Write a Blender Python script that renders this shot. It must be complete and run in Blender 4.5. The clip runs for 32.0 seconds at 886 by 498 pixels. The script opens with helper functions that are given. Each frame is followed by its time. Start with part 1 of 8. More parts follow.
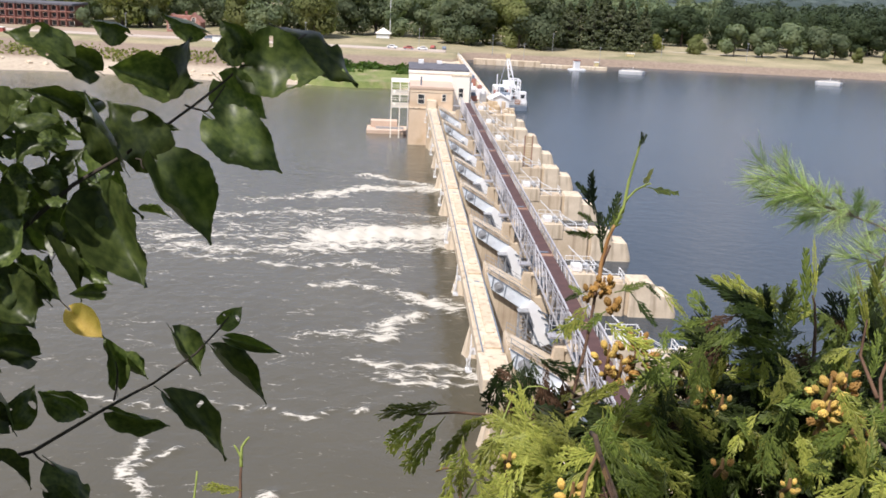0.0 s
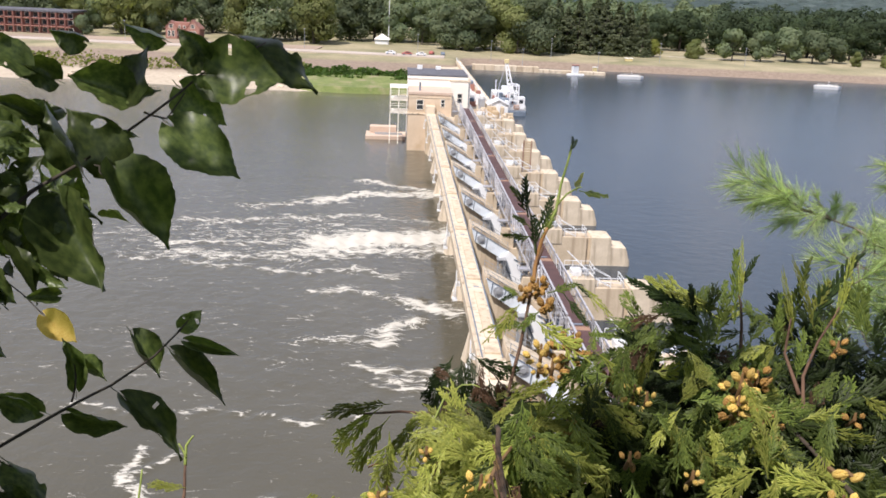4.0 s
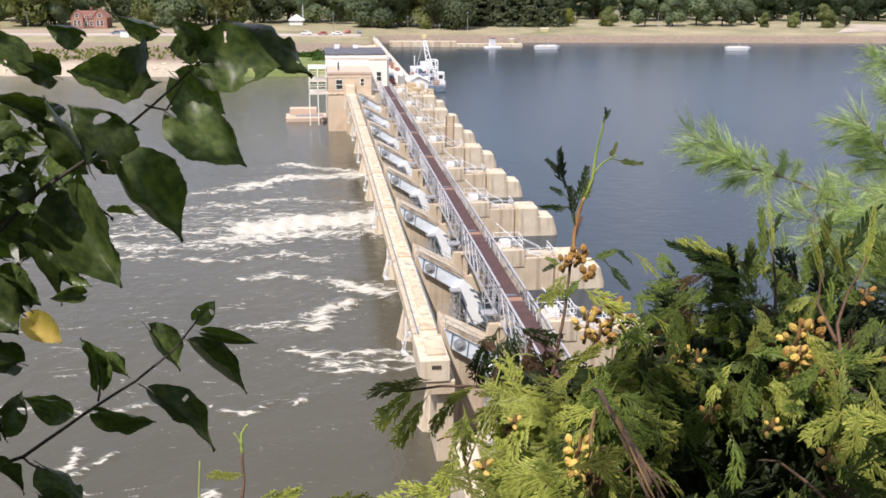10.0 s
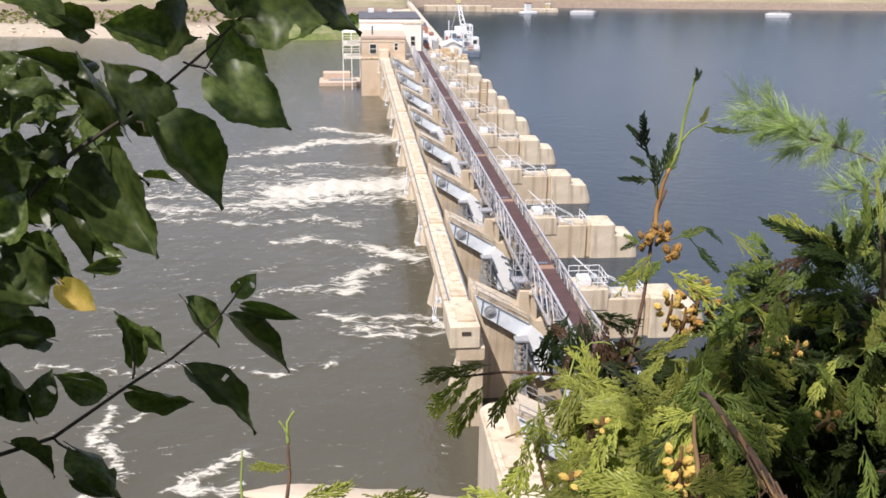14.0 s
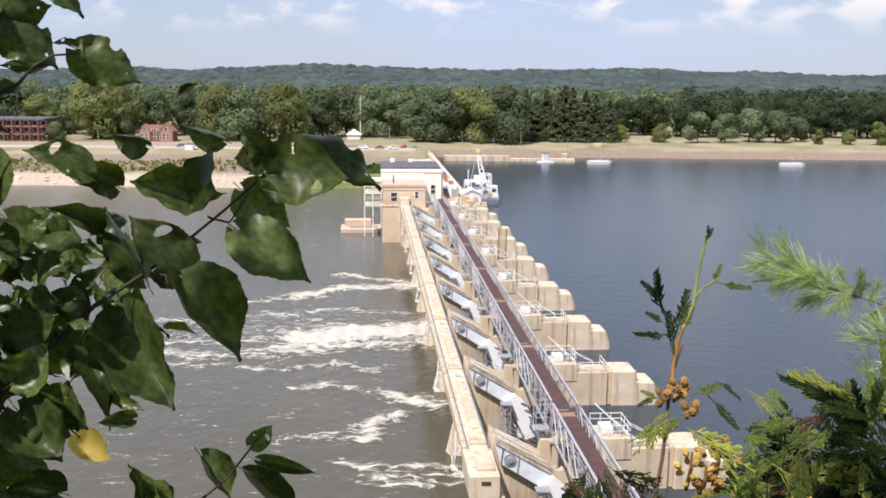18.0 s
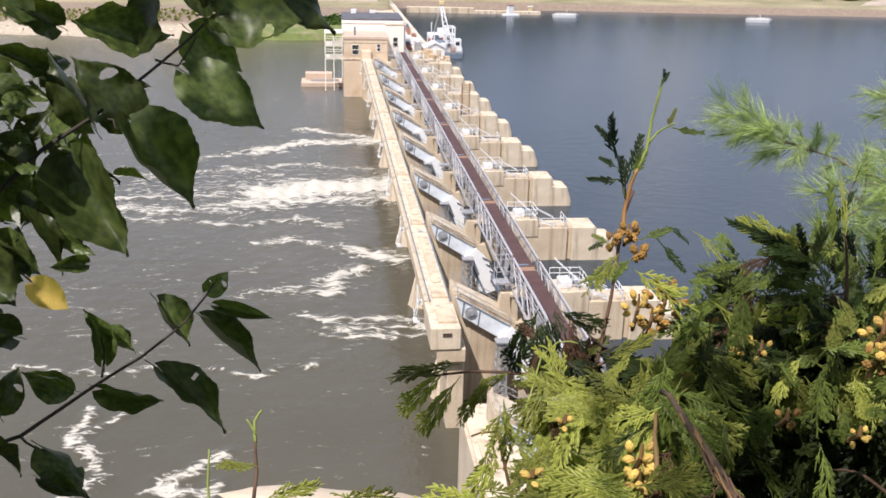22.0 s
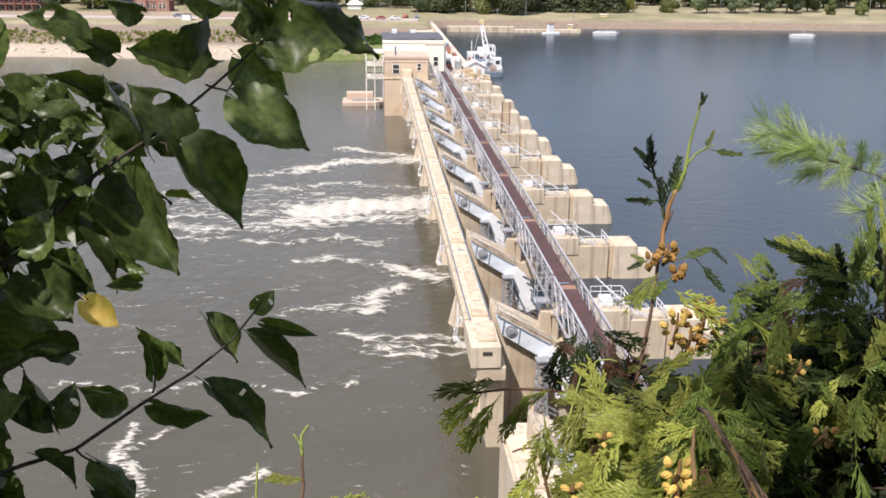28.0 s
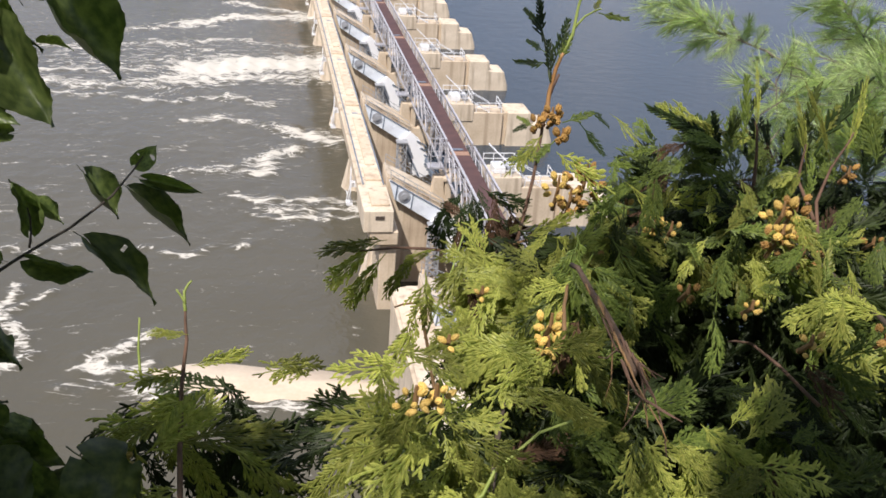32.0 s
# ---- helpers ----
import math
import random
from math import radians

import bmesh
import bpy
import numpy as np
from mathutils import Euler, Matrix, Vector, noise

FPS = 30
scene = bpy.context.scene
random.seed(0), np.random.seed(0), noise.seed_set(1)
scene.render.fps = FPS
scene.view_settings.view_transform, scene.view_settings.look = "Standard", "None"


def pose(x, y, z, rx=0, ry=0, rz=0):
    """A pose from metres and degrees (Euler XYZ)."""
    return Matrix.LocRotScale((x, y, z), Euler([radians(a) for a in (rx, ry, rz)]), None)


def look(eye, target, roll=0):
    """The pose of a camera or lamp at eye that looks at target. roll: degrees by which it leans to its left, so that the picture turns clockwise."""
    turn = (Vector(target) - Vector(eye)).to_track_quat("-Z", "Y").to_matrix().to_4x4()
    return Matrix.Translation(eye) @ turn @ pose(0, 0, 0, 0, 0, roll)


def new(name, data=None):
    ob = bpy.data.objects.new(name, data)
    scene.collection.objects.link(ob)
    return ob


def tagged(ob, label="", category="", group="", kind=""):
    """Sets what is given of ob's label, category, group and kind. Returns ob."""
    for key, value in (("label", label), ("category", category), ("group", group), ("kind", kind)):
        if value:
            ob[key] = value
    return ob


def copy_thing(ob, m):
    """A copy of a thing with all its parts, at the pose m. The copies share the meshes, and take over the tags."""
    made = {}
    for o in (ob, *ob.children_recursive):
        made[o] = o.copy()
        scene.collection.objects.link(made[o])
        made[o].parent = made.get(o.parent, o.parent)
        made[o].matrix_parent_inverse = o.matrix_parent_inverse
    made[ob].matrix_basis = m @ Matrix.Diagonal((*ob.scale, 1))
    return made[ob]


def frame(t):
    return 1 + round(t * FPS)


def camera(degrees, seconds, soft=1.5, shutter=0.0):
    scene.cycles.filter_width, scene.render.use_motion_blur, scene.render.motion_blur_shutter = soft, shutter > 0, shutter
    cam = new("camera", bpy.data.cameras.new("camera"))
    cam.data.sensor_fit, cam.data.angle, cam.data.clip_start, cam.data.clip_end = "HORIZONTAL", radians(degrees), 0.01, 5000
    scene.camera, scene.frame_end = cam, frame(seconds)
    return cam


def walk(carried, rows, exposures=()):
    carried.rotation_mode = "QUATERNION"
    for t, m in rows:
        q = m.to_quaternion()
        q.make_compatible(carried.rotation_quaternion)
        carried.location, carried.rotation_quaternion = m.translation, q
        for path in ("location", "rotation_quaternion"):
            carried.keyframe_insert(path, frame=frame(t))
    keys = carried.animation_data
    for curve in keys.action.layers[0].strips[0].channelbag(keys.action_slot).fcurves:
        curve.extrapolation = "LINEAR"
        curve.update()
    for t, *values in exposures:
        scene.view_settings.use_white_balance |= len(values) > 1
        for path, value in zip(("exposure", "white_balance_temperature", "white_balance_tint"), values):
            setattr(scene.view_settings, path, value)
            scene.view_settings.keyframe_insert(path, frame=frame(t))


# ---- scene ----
# The camera stands on a wooded bluff, 40 m over the tailwater of a river dam.
EYE_Z = 40.2
cam = camera(49.87, 32.0, soft=1.7)

# ---- the hand-held path: seconds, x, y, z (less EYE_Z), turn about x, y, z ----
def rows_of(text):
    rows = []
    for line in text.strip().splitlines():
        t, x, y, z, a, b, c = (float(n) for n in line.split())
        rows.append((t, pose(x, y, z + EYE_Z, a, b, c)))
    return rows


walk(cam, rows_of("""
0 0.0740 -0.0453 0.0012 74.020 -2.726 1.484
0.5 0.0718 -0.0433 0.0020 73.956 -2.690 1.498
1 0.0734 -0.0424 0.0048 73.860 -2.627 1.649
1.5 0.0757 -0.0464 0.0026 73.887 -2.601 1.391
2 0.0745 -0.0512 0.0017 73.902 -2.436 1.327
2.5 0.0915 -0.0509 0.0037 73.850 -2.462 1.360
4.5 0.1454 -0.0713 0.0108 74.489 -2.482 1.394
5 0.1633 -0.0699 0.0151 74.620 -2.570 0.817
5.5 0.1946 -0.0861 0.0178 75.187 -2.954 0.004
6 0.2199 -0.0989 0.0203 75.768 -3.155 -0.032
6.5 0.2262 -0.0990 0.0193 75.803 -3.191 0.022
7 0.2238 -0.1034 0.0190 76.057 -3.135 0.359
7.5 0.2233 -0.1126 0.0179 75.986 -3.007 0.786
8 0.2074 -0.1173 0.0127 75.301 -2.624 3.270
8.5 0.1521 -0.1120 0.0156 74.774 -1.398 0.776
9 0.0905 -0.1003 0.0129 74.771 -0.629 -3.334
9.5 0.0655 -0.1007 0.0127 74.121 -1.064 -4.313
10 0.0225 -0.0829 0.0084 73.126 -0.387 -3.678
10.5 -0.0018 -0.0524 0.0003 72.009 0.351 -1.728
11 -0.0056 -0.0194 -0.0069 71.381 -0.541 -0.936
11.5 -0.0087 0.0008 -0.0096 71.715 -0.951 -0.797
12 -0.0080 0.0039 -0.0095 71.665 -1.165 -1.477
12.5 -0.0070 0.0047 -0.0096 71.327 -1.050 -1.663
13 -0.0055 0.0050 -0.0098 71.153 -0.860 -1.501
13.5 -0.0046 0.0060 -0.0110 71.131 -0.703 -1.498
15.5 -0.0025 0.0054 -0.0103 70.898 -0.512 -1.977
16 -0.0016 0.0055 -0.0091 71.137 -0.402 -1.953
16.5 -0.0014 0.0053 -0.0071 72.261 -0.527 -1.456
17 -0.0008 0.0030 -0.0053 74.466 -0.644 -0.865
17.5 -0.0022 0.0016 -0.0028 76.898 -0.530 -0.581
18 -0.0015 0.0008 -0.0010 79.805 -0.512 -0.462
18.5 -0.0008 0.0004 0.0005 82.774 -0.243 -0.258
19 -0.0000 0.0000 -0.0000 85.000 0.000 0.000
19.5 0.0015 -0.0013 -0.0020 83.148 0.040 -0.559
20 0.0032 0.0010 -0.0052 79.512 -0.531 -1.077
20.5 0.0043 0.0013 -0.0073 76.475 -0.652 -1.295
21 0.0059 0.0025 -0.0092 74.423 -0.776 -1.684
21.5 0.0063 0.0043 -0.0128 72.002 -1.006 -2.313
22 0.0072 0.0033 -0.0124 71.190 -1.287 -2.581
22.5 0.0055 0.0025 -0.0140 70.236 -1.700 -2.789
23 0.0053 0.0022 -0.0137 69.815 -1.582 -2.359
23.5 0.0039 0.0012 -0.0132 71.007 -0.597 -0.061
24 0.0028 0.0015 -0.0145 70.940 0.096 3.191
24.5 0.0027 0.0008 -0.0141 71.084 0.795 5.674
26.5 -0.0002 -0.0173 -0.0049 71.613 2.444 9.672
27 0.0012 -0.0164 -0.0052 71.902 1.189 5.419
27.5 0.0011 -0.0162 -0.0050 71.792 0.547 4.056
28 0.0048 -0.0166 -0.0043 72.250 -0.542 -0.285
28.5 0.0079 -0.0176 -0.0050 72.475 -2.102 -4.833
29 0.0089 -0.0188 -0.0044 72.043 -3.357 -8.140
29.5 0.0121 -0.0215 -0.0025 72.249 -3.796 -10.729
30 0.0126 -0.0210 -0.0025 72.482 -4.180 -12.234
30.5 0.0110 -0.0214 -0.0024 72.682 -3.865 -11.775
31 0.0091 -0.0233 -0.0025 72.470 -3.096 -9.105
31.5 0.0107 -0.0223 -0.0081 68.136 -3.884 -6.313
32 0.0116 -0.0218 -0.0080 64.352 -3.945 -5.816
"""), exposures=[(0, 0.17, 6500, 15), (32, 0.17, 6500, 15)])

# ---- sky and sun ----
SUN_AT = Vector((-0.36, -0.60, 1.0)).normalized()
world = bpy.data.worlds.new("summer_sky")
scene.world = world
world.use_nodes = True
wn, wl = world.node_tree.nodes, world.node_tree.links
wn.clear()
sky = wn.new("ShaderNodeTexSky")
sky.sky_type, sky.sun_disc = "NISHITA", False
sky.sun_elevation = math.asin(SUN_AT.z)
sky.sun_rotation = math.atan2(SUN_AT.x, SUN_AT.y)
sky.air_density, sky.dust_density, sky.ozone_density = 1.0, 0.4, 2.0
coords = wn.new("ShaderNodeTexCoord")
stretch = wn.new("ShaderNodeMapping")
stretch.inputs["Scale"].default_value = (1.0, 1.0, 2.2)
stretch.inputs["Location"].default_value = (0.31, 0.0, 0.12)
puff = wn.new("ShaderNodeTexNoise")
puff.inputs["Scale"].default_value, puff.inputs["Detail"].default_value, puff.inputs["Roughness"].default_value = 13.0, 10, 0.56
veil = wn.new("ShaderNodeTexNoise")
veil.inputs["Scale"].default_value, veil.inputs["Detail"].default_value = 2.2, 4
cover = wn.new("ShaderNodeMapRange")
cover.interpolation_type = "SMOOTHSTEP"
for key, value in (("From Min", 0.48), ("From Max", 0.66), ("To Min", 0.0), ("To Max", 1.0)):
    cover.inputs[key].default_value = value
thin = wn.new("ShaderNodeMapRange")
for key, value in (("From Min", 0.35), ("From Max", 0.7), ("To Min", 0.55), ("To Max", 0.95)):
    thin.inputs[key].default_value = value
height = wn.new("ShaderNodeSeparateXYZ")
low = wn.new("ShaderNodeMapRange")
for key, value in (("From Min", 0.04), ("From Max", 0.075), ("To Min", 0.0), ("To Max", 1.0)):
    low.inputs[key].default_value = value
both = wn.new("ShaderNodeMath")
both.operation = "MULTIPLY"
veiled = wn.new("ShaderNodeMixRGB")
veiled.inputs["Color2"].default_value = (6.6, 8.0, 10.8, 1)
clouded = wn.new("ShaderNodeMixRGB")
clouded.inputs["Color2"].default_value = (11.4, 11.1, 11.2, 1)
back = wn.new("ShaderNodeBackground")
back.inputs["Strength"].default_value = 0.078
out = wn.new("ShaderNodeOutputWorld")
for a, b in ((coords.outputs["Generated"], stretch.inputs["Vector"]), (stretch.outputs[0], puff.inputs["Vector"]),
             (stretch.outputs[0], veil.inputs["Vector"]), (puff.outputs["Fac"], cover.inputs["Value"]),
             (veil.outputs["Fac"], thin.inputs["Value"]), (coords.outputs["Generated"], height.inputs[0]),
             (height.outputs["Z"], low.inputs["Value"]), (low.outputs[0], both.inputs[0]), (cover.outputs[0], both.inputs[1]),
             (sky.outputs[0], veiled.inputs["Color1"]), (thin.outputs[0], veiled.inputs["Fac"]),
             (veiled.outputs[0], clouded.inputs["Color1"]), (both.outputs[0], clouded.inputs["Fac"]),
             (clouded.outputs[0], back.inputs["Color"]), (back.outputs[0], out.inputs["Surface"])):
    wl.new(a, b)
sun = new("sun", bpy.data.lights.new("sun", "SUN"))
sun.data.energy, sun.data.angle, sun.data.color = 5.0, radians(0.53), (1.0, 0.955, 0.88)
sun.matrix_world = look(SUN_AT * 100, (0, 0, 0))


# ---- materials ----
def socket(node, name, value):
    node.inputs[name].default_value = value


def surface(name, tone, tone2, rough=0.8, scale=1.0, fine=12.0, bump=0.2, metal=0.0, stain=None, streak=False, coat=0.0, spread=0.0, bump_size=0.05):
    """Two tones mixed by coarse and fine noise, with fine relief; stain: a third tone in patches; streak: patches drawn out downwards."""
    m = bpy.data.materials.new(name)
    m.use_nodes = True
    n, l = m.node_tree.nodes, m.node_tree.links
    p = n["Principled BSDF"]
    tc = n.new("ShaderNodeTexCoord")
    coarse, grain = n.new("ShaderNodeTexNoise"), n.new("ShaderNodeTexNoise")
    socket(coarse, "Scale", scale), socket(coarse, "Detail", 5), socket(grain, "Scale", fine), socket(grain, "Detail", 4)
    l.new(tc.outputs["Object"], coarse.inputs["Vector"]), l.new(tc.outputs["Object"], grain.inputs["Vector"])
    blend = n.new("ShaderNodeMath")
    blend.operation = "MULTIPLY_ADD"
    l.new(grain.outputs["Fac"], blend.inputs[0])
    blend.inputs[1].default_value = 0.45
    l.new(coarse.outputs["Fac"], blend.inputs[2])
    ramp = n.new("ShaderNodeMapRange")
    for key, value in (("From Min", 0.5), ("From Max", 0.95)):
        socket(ramp, key, value)
    l.new(blend.outputs[0], ramp.inputs["Value"])
    mix = n.new("ShaderNodeMixRGB")
    mix.inputs["Color1"].default_value, mix.inputs["Color2"].default_value = (*tone, 1), (*tone2, 1)
    l.new(ramp.outputs[0], mix.inputs["Fac"])
    colour = mix.outputs[0]
    if stain:
        stretched = n.new("ShaderNodeMapping")
        stretched.inputs["Scale"].default_value = (1.6, 1.6, 0.14) if streak else (0.5, 0.5, 0.5)
        spots = n.new("ShaderNodeTexNoise")
        socket(spots, "Scale", scale * 1.7), socket(spots, "Detail", 6)
        l.new(tc.outputs["Object"], stretched.inputs["Vector"]), l.new(stretched.outputs[0], spots.inputs["Vector"])
        edge = n.new("ShaderNodeMapRange")
        for key, value in (("From Min", 0.52), ("From Max", 0.72), ("To Max", 0.8)):
            socket(edge, key, value)
        l.new(spots.outputs["Fac"], edge.inputs["Value"])
        third = n.new("ShaderNodeMixRGB")
        third.inputs["Color2"].default_value = (*stain, 1)
        l.new(edge.outputs[0], third.inputs["Fac"]), l.new(colour, third.inputs["Color1"])
        colour = third.outputs[0]
    if spread:
        info = n.new("ShaderNodeObjectInfo")
        vary = n.new("ShaderNodeHueSaturation")
        fac = n.new("ShaderNodeMapRange")
        socket(fac, "To Min", 1 - spread), socket(fac, "To Max", 1 + spread)
        l.new(info.outputs["Random"], fac.inputs["Value"]), l.new(fac.outputs[0], vary.inputs["Value"]), l.new(colour, vary.inputs["Color"])
        colour = vary.outputs[0]
    l.new(colour, p.inputs["Base Color"])
    socket(p, "Roughness", rough), socket(p, "Metallic", metal), socket(p, "Coat Weight", coat)
    if bump:
        relief = n.new("ShaderNodeBump")
        socket(relief, "Strength", bump), socket(relief, "Distance", bump_size)
        l.new(blend.outputs[0], relief.inputs["Height"]), l.new(relief.outputs[0], p.inputs["Normal"])
    return m


def leafy(name, tone, tone2, tone3=None, scale=3.0, shine=0.45, through_light=0.35, island=False, spread=0.25, gloss=0.18):
    """Leaf tissue: gloss on top, light that shines through, and tones that vary from piece to piece."""
    m = bpy.data.materials.new(name)
    m.use_nodes = True
    n, l = m.node_tree.nodes, m.node_tree.links
    p, end = n["Principled BSDF"], n["Material Output"]
    tc, noise_node = n.new("ShaderNodeTexCoord"), n.new("ShaderNodeTexNoise")
    socket(noise_node, "Scale", scale), socket(noise_node, "Detail", 4)
    l.new(tc.outputs["Object"], noise_node.inputs["Vector"])
    if island:
        source = n.new("ShaderNodeNewGeometry").outputs["Random Per Island"]
    else:
        source = n.new("ShaderNodeObjectInfo").outputs["Random"]
    mix = n.new("ShaderNodeMixRGB")
    mix.inputs["Color1"].default_value, mix.inputs["Color2"].default_value = (*tone, 1), (*tone2, 1)
    fac = n.new("ShaderNodeMapRange")
    for key, value in (("From Min", 0.35), ("From Max", 0.65)):
        socket(fac, key, value)
    l.new(noise_node.outputs["Fac"], fac.inputs["Value"]), l.new(fac.outputs[0], mix.inputs["Fac"])
    vary = n.new("ShaderNodeHueSaturation")
    value = n.new("ShaderNodeMapRange")
    socket(value, "To Min", 1 - spread), socket(value, "To Max", 1 + spread)
    l.new(source, value.inputs["Value"]), l.new(value.outputs[0], vary.inputs["Value"]), l.new(mix.outputs[0], vary.inputs["Color"])
    colour = vary.outputs[0]
    if tone3:
        rare = n.new("ShaderNodeMapRange")
        for key, v in (("From Min", 0.86), ("From Max", 0.92)):
            socket(rare, key, v)
        other = n.new("ShaderNodeMixRGB")
        other.inputs["Color2"].default_value = (*tone3, 1)
        l.new(source, rare.inputs["Value"]), l.new(rare.outputs[0], other.inputs["Fac"]), l.new(colour, other.inputs["Color1"])
        colour = other.outputs[0]
    l.new(colour, p.inputs["Base Color"])
    socket(p, "Roughness", shine), socket(p, "Specular IOR Level", gloss)
    clear = n.new("ShaderNodeBsdfTranslucent")
    warm = n.new("ShaderNodeMixRGB")
    warm.blend_type = "MULTIPLY"
    warm.inputs["Fac"].default_value = 1
    warm.inputs["Color2"].default_value = (2.2, 2.4, 0.9, 1)
    l.new(colour, warm.inputs["Color1"]), l.new(warm.outputs[0], clear.inputs["Color"])
    join = n.new("ShaderNodeMixShader")
    join.inputs["Fac"].default_value = through_light
    l.new(p.outputs[0], join.inputs[1]), l.new(clear.outputs[0], join.inputs[2]), l.new(join.outputs[0], end.inputs["Surface"])
    return m


def water_surface(name, tone, rough, wave, fine, height_, foam=False):
    m = bpy.data.materials.new(name)
    m.use_nodes = True
    n, l = m.node_tree.nodes, m.node_tree.links
    p, end = n["Principled BSDF"], n["Material Output"]
    p.inputs["Base Color"].default_value = (*tone, 1)
    socket(p, "Roughness", rough), socket(p, "IOR", 1.33)
    tc = n.new("ShaderNodeTexCoord")
    a, b = n.new("ShaderNodeTexNoise"), n.new("ShaderNodeTexNoise")
    socket(a, "Scale", wave), socket(a, "Detail", 5), socket(b, "Scale", fine), socket(b, "Detail", 3)
    l.new(tc.outputs["Object"], a.inputs["Vector"]), l.new(tc.outputs["Object"], b.inputs["Vector"])
    add = n.new("ShaderNodeMath")
    add.operation = "MULTIPLY_ADD"
    add.inputs[1].default_value = 0.3
    l.new(b.outputs["Fac"], add.inputs[0]), l.new(a.outputs["Fac"], add.inputs[2])
    relief = n.new("ShaderNodeBump")
    socket(relief, "Strength", 0.5), socket(relief, "Distance", height_)
    l.new(add.outputs[0], relief.inputs["Height"]), l.new(relief.outputs[0], p.inputs["Normal"])
    silt = n.new("ShaderNodeTexNoise")
    socket(silt, "Scale", 0.03), socket(silt, "Detail", 6)
    l.new(tc.outputs["Object"], silt.inputs["Vector"])
    murk = n.new("ShaderNodeMixRGB")
    murk.inputs["Color1"].default_value = (*tone, 1)
    murk.inputs["Color2"].default_value = (*(c * 1.6 for c in tone), 1)
    l.new(silt.outputs["Fac"], murk.inputs["Fac"]), l.new(murk.outputs[0], p.inputs["Base Color"])
    if foam:
        att = n.new("ShaderNodeAttribute")
        att.attribute_name = "foam"
        drawn = n.new("ShaderNodeMapping")
        drawn.inputs["Scale"].default_value = (0.45, 1.0, 1.0)
        froth = n.new("ShaderNodeTexNoise")
        socket(froth, "Scale", 0.5), socket(froth, "Detail", 12), socket(froth, "Roughness", 0.72), socket(froth, "Distortion", 1.6)
        l.new(tc.outputs["Object"], drawn.inputs["Vector"]), l.new(drawn.outputs[0], froth.inputs["Vector"])
        tie = n.new("ShaderNodeMath")
        tie.operation = "MULTIPLY_ADD"
        tie.inputs[1].default_value = 0.98
        thread = n.new("ShaderNodeTexNoise")
        socket(thread, "Scale", 0.3), socket(thread, "Detail", 5), socket(thread, "Distortion", 2.4)
        l.new(drawn.outputs[0], thread.inputs["Vector"])
        lace = n.new("ShaderNodeMapRange")
        mid = n.new("ShaderNodeMath")
        mid.operation = "SUBTRACT"
        mid.inputs[1].default_value = 0.5
        fold = n.new("ShaderNodeMath")
        fold.operation = "ABSOLUTE"
        for key, value in (("From Min", 0.0), ("From Max", 0.045), ("To Min", 0.36), ("To Max", 0.0)):
            socket(lace, key, value)
        l.new(thread.outputs["Fac"], mid.inputs[0]), l.new(mid.outputs[0], fold.inputs[0]), l.new(fold.outputs[0], lace.inputs["Value"])
        woven = n.new("ShaderNodeMath")
        woven.operation = "MULTIPLY_ADD"
        woven.inputs[1].default_value = 2.1
        l.new(froth.outputs["Fac"], woven.inputs[0]), l.new(lace.outputs[0], woven.inputs[2])
        l.new(att.outputs["Fac"], tie.inputs[0]), l.new(woven.outputs[0], tie.inputs[2])
        cut = n.new("ShaderNodeMapRange")
        cut.interpolation_type = "SMOOTHSTEP"
        for key, value in (("From Min", 1.48), ("From Max", 1.86), ("To Max", 0.92)):
            socket(cut, key, value)
        l.new(tie.outputs[0], cut.inputs["Value"])
        white = n.new("ShaderNodeBsdfDiffuse")
        white.inputs["Color"].default_value = (0.57, 0.54, 0.475, 1)
        join = n.new("ShaderNodeMixShader")
        l.new(cut.outputs[0], join.inputs["Fac"]), l.new(p.outputs[0], join.inputs[1]), l.new(white.outputs[0], join.inputs[2])
        l.new(join.outputs[0], end.inputs["Surface"])
    return m


CONCRETE = surface("weathered_concrete", (0.47, 0.375, 0.265), (0.64, 0.53, 0.395), 0.9, 0.35, 5.0, 0.35, stain=(0.27, 0.19, 0.125), streak=True)
CONCRETE_PALE = surface("pale_concrete", (0.53, 0.44, 0.325), (0.69, 0.59, 0.46), 0.9, 0.5, 6.0, 0.3, stain=(0.25, 0.19, 0.13), streak=True)
RUST_CONCRETE = surface("rusty_concrete", (0.44, 0.33, 0.20), (0.58, 0.47, 0.33), 0.9, 0.6, 6.0, 0.3, stain=(0.30, 0.17, 0.07), streak=True)
GIRDER_BLUE = surface("pale_blue_paint", (0.64, 0.69, 0.75), (0.76, 0.80, 0.84), 0.5, 0.8, 8.0, 0.05, stain=(0.42, 0.45, 0.50))
WHITE_STEEL = surface("white_paint_on_steel", (0.72, 0.73, 0.75), (0.80, 0.80, 0.80), 0.45, 0.8, 9.0, 0.05, stain=(0.60, 0.60, 0.60))
# white raised above WHITE_STEEL: strong sun on the gate limbs, put into the colour
SUNLIT_WHITE = surface("sun_whitened_paint", (0.84, 0.85, 0.87), (0.9, 0.9, 0.91), 0.4, 0.8, 9.0, 0.03)
DARK_STEEL = surface("dark_blue_grey_steel", (0.10, 0.13, 0.17), (0.18, 0.22, 0.28), 0.55, 0.8, 8.0, 0.1)
SILVER = surface("aluminium_paint", (0.44, 0.43, 0.45), (0.60, 0.59, 0.61), 0.42, 2.0, 20.0, 0.05, metal=0.35)
GREY_STEEL = surface("grey_galvanised_steel", (0.30, 0.31, 0.33), (0.42, 0.43, 0.45), 0.55, 2.0, 20.0, 0.05, metal=0.3)
MAROON = surface("maroon_deck_paint", (0.062, 0.031, 0.030), (0.105, 0.052, 0.047), 0.7, 0.7, 8.0, 0.1)
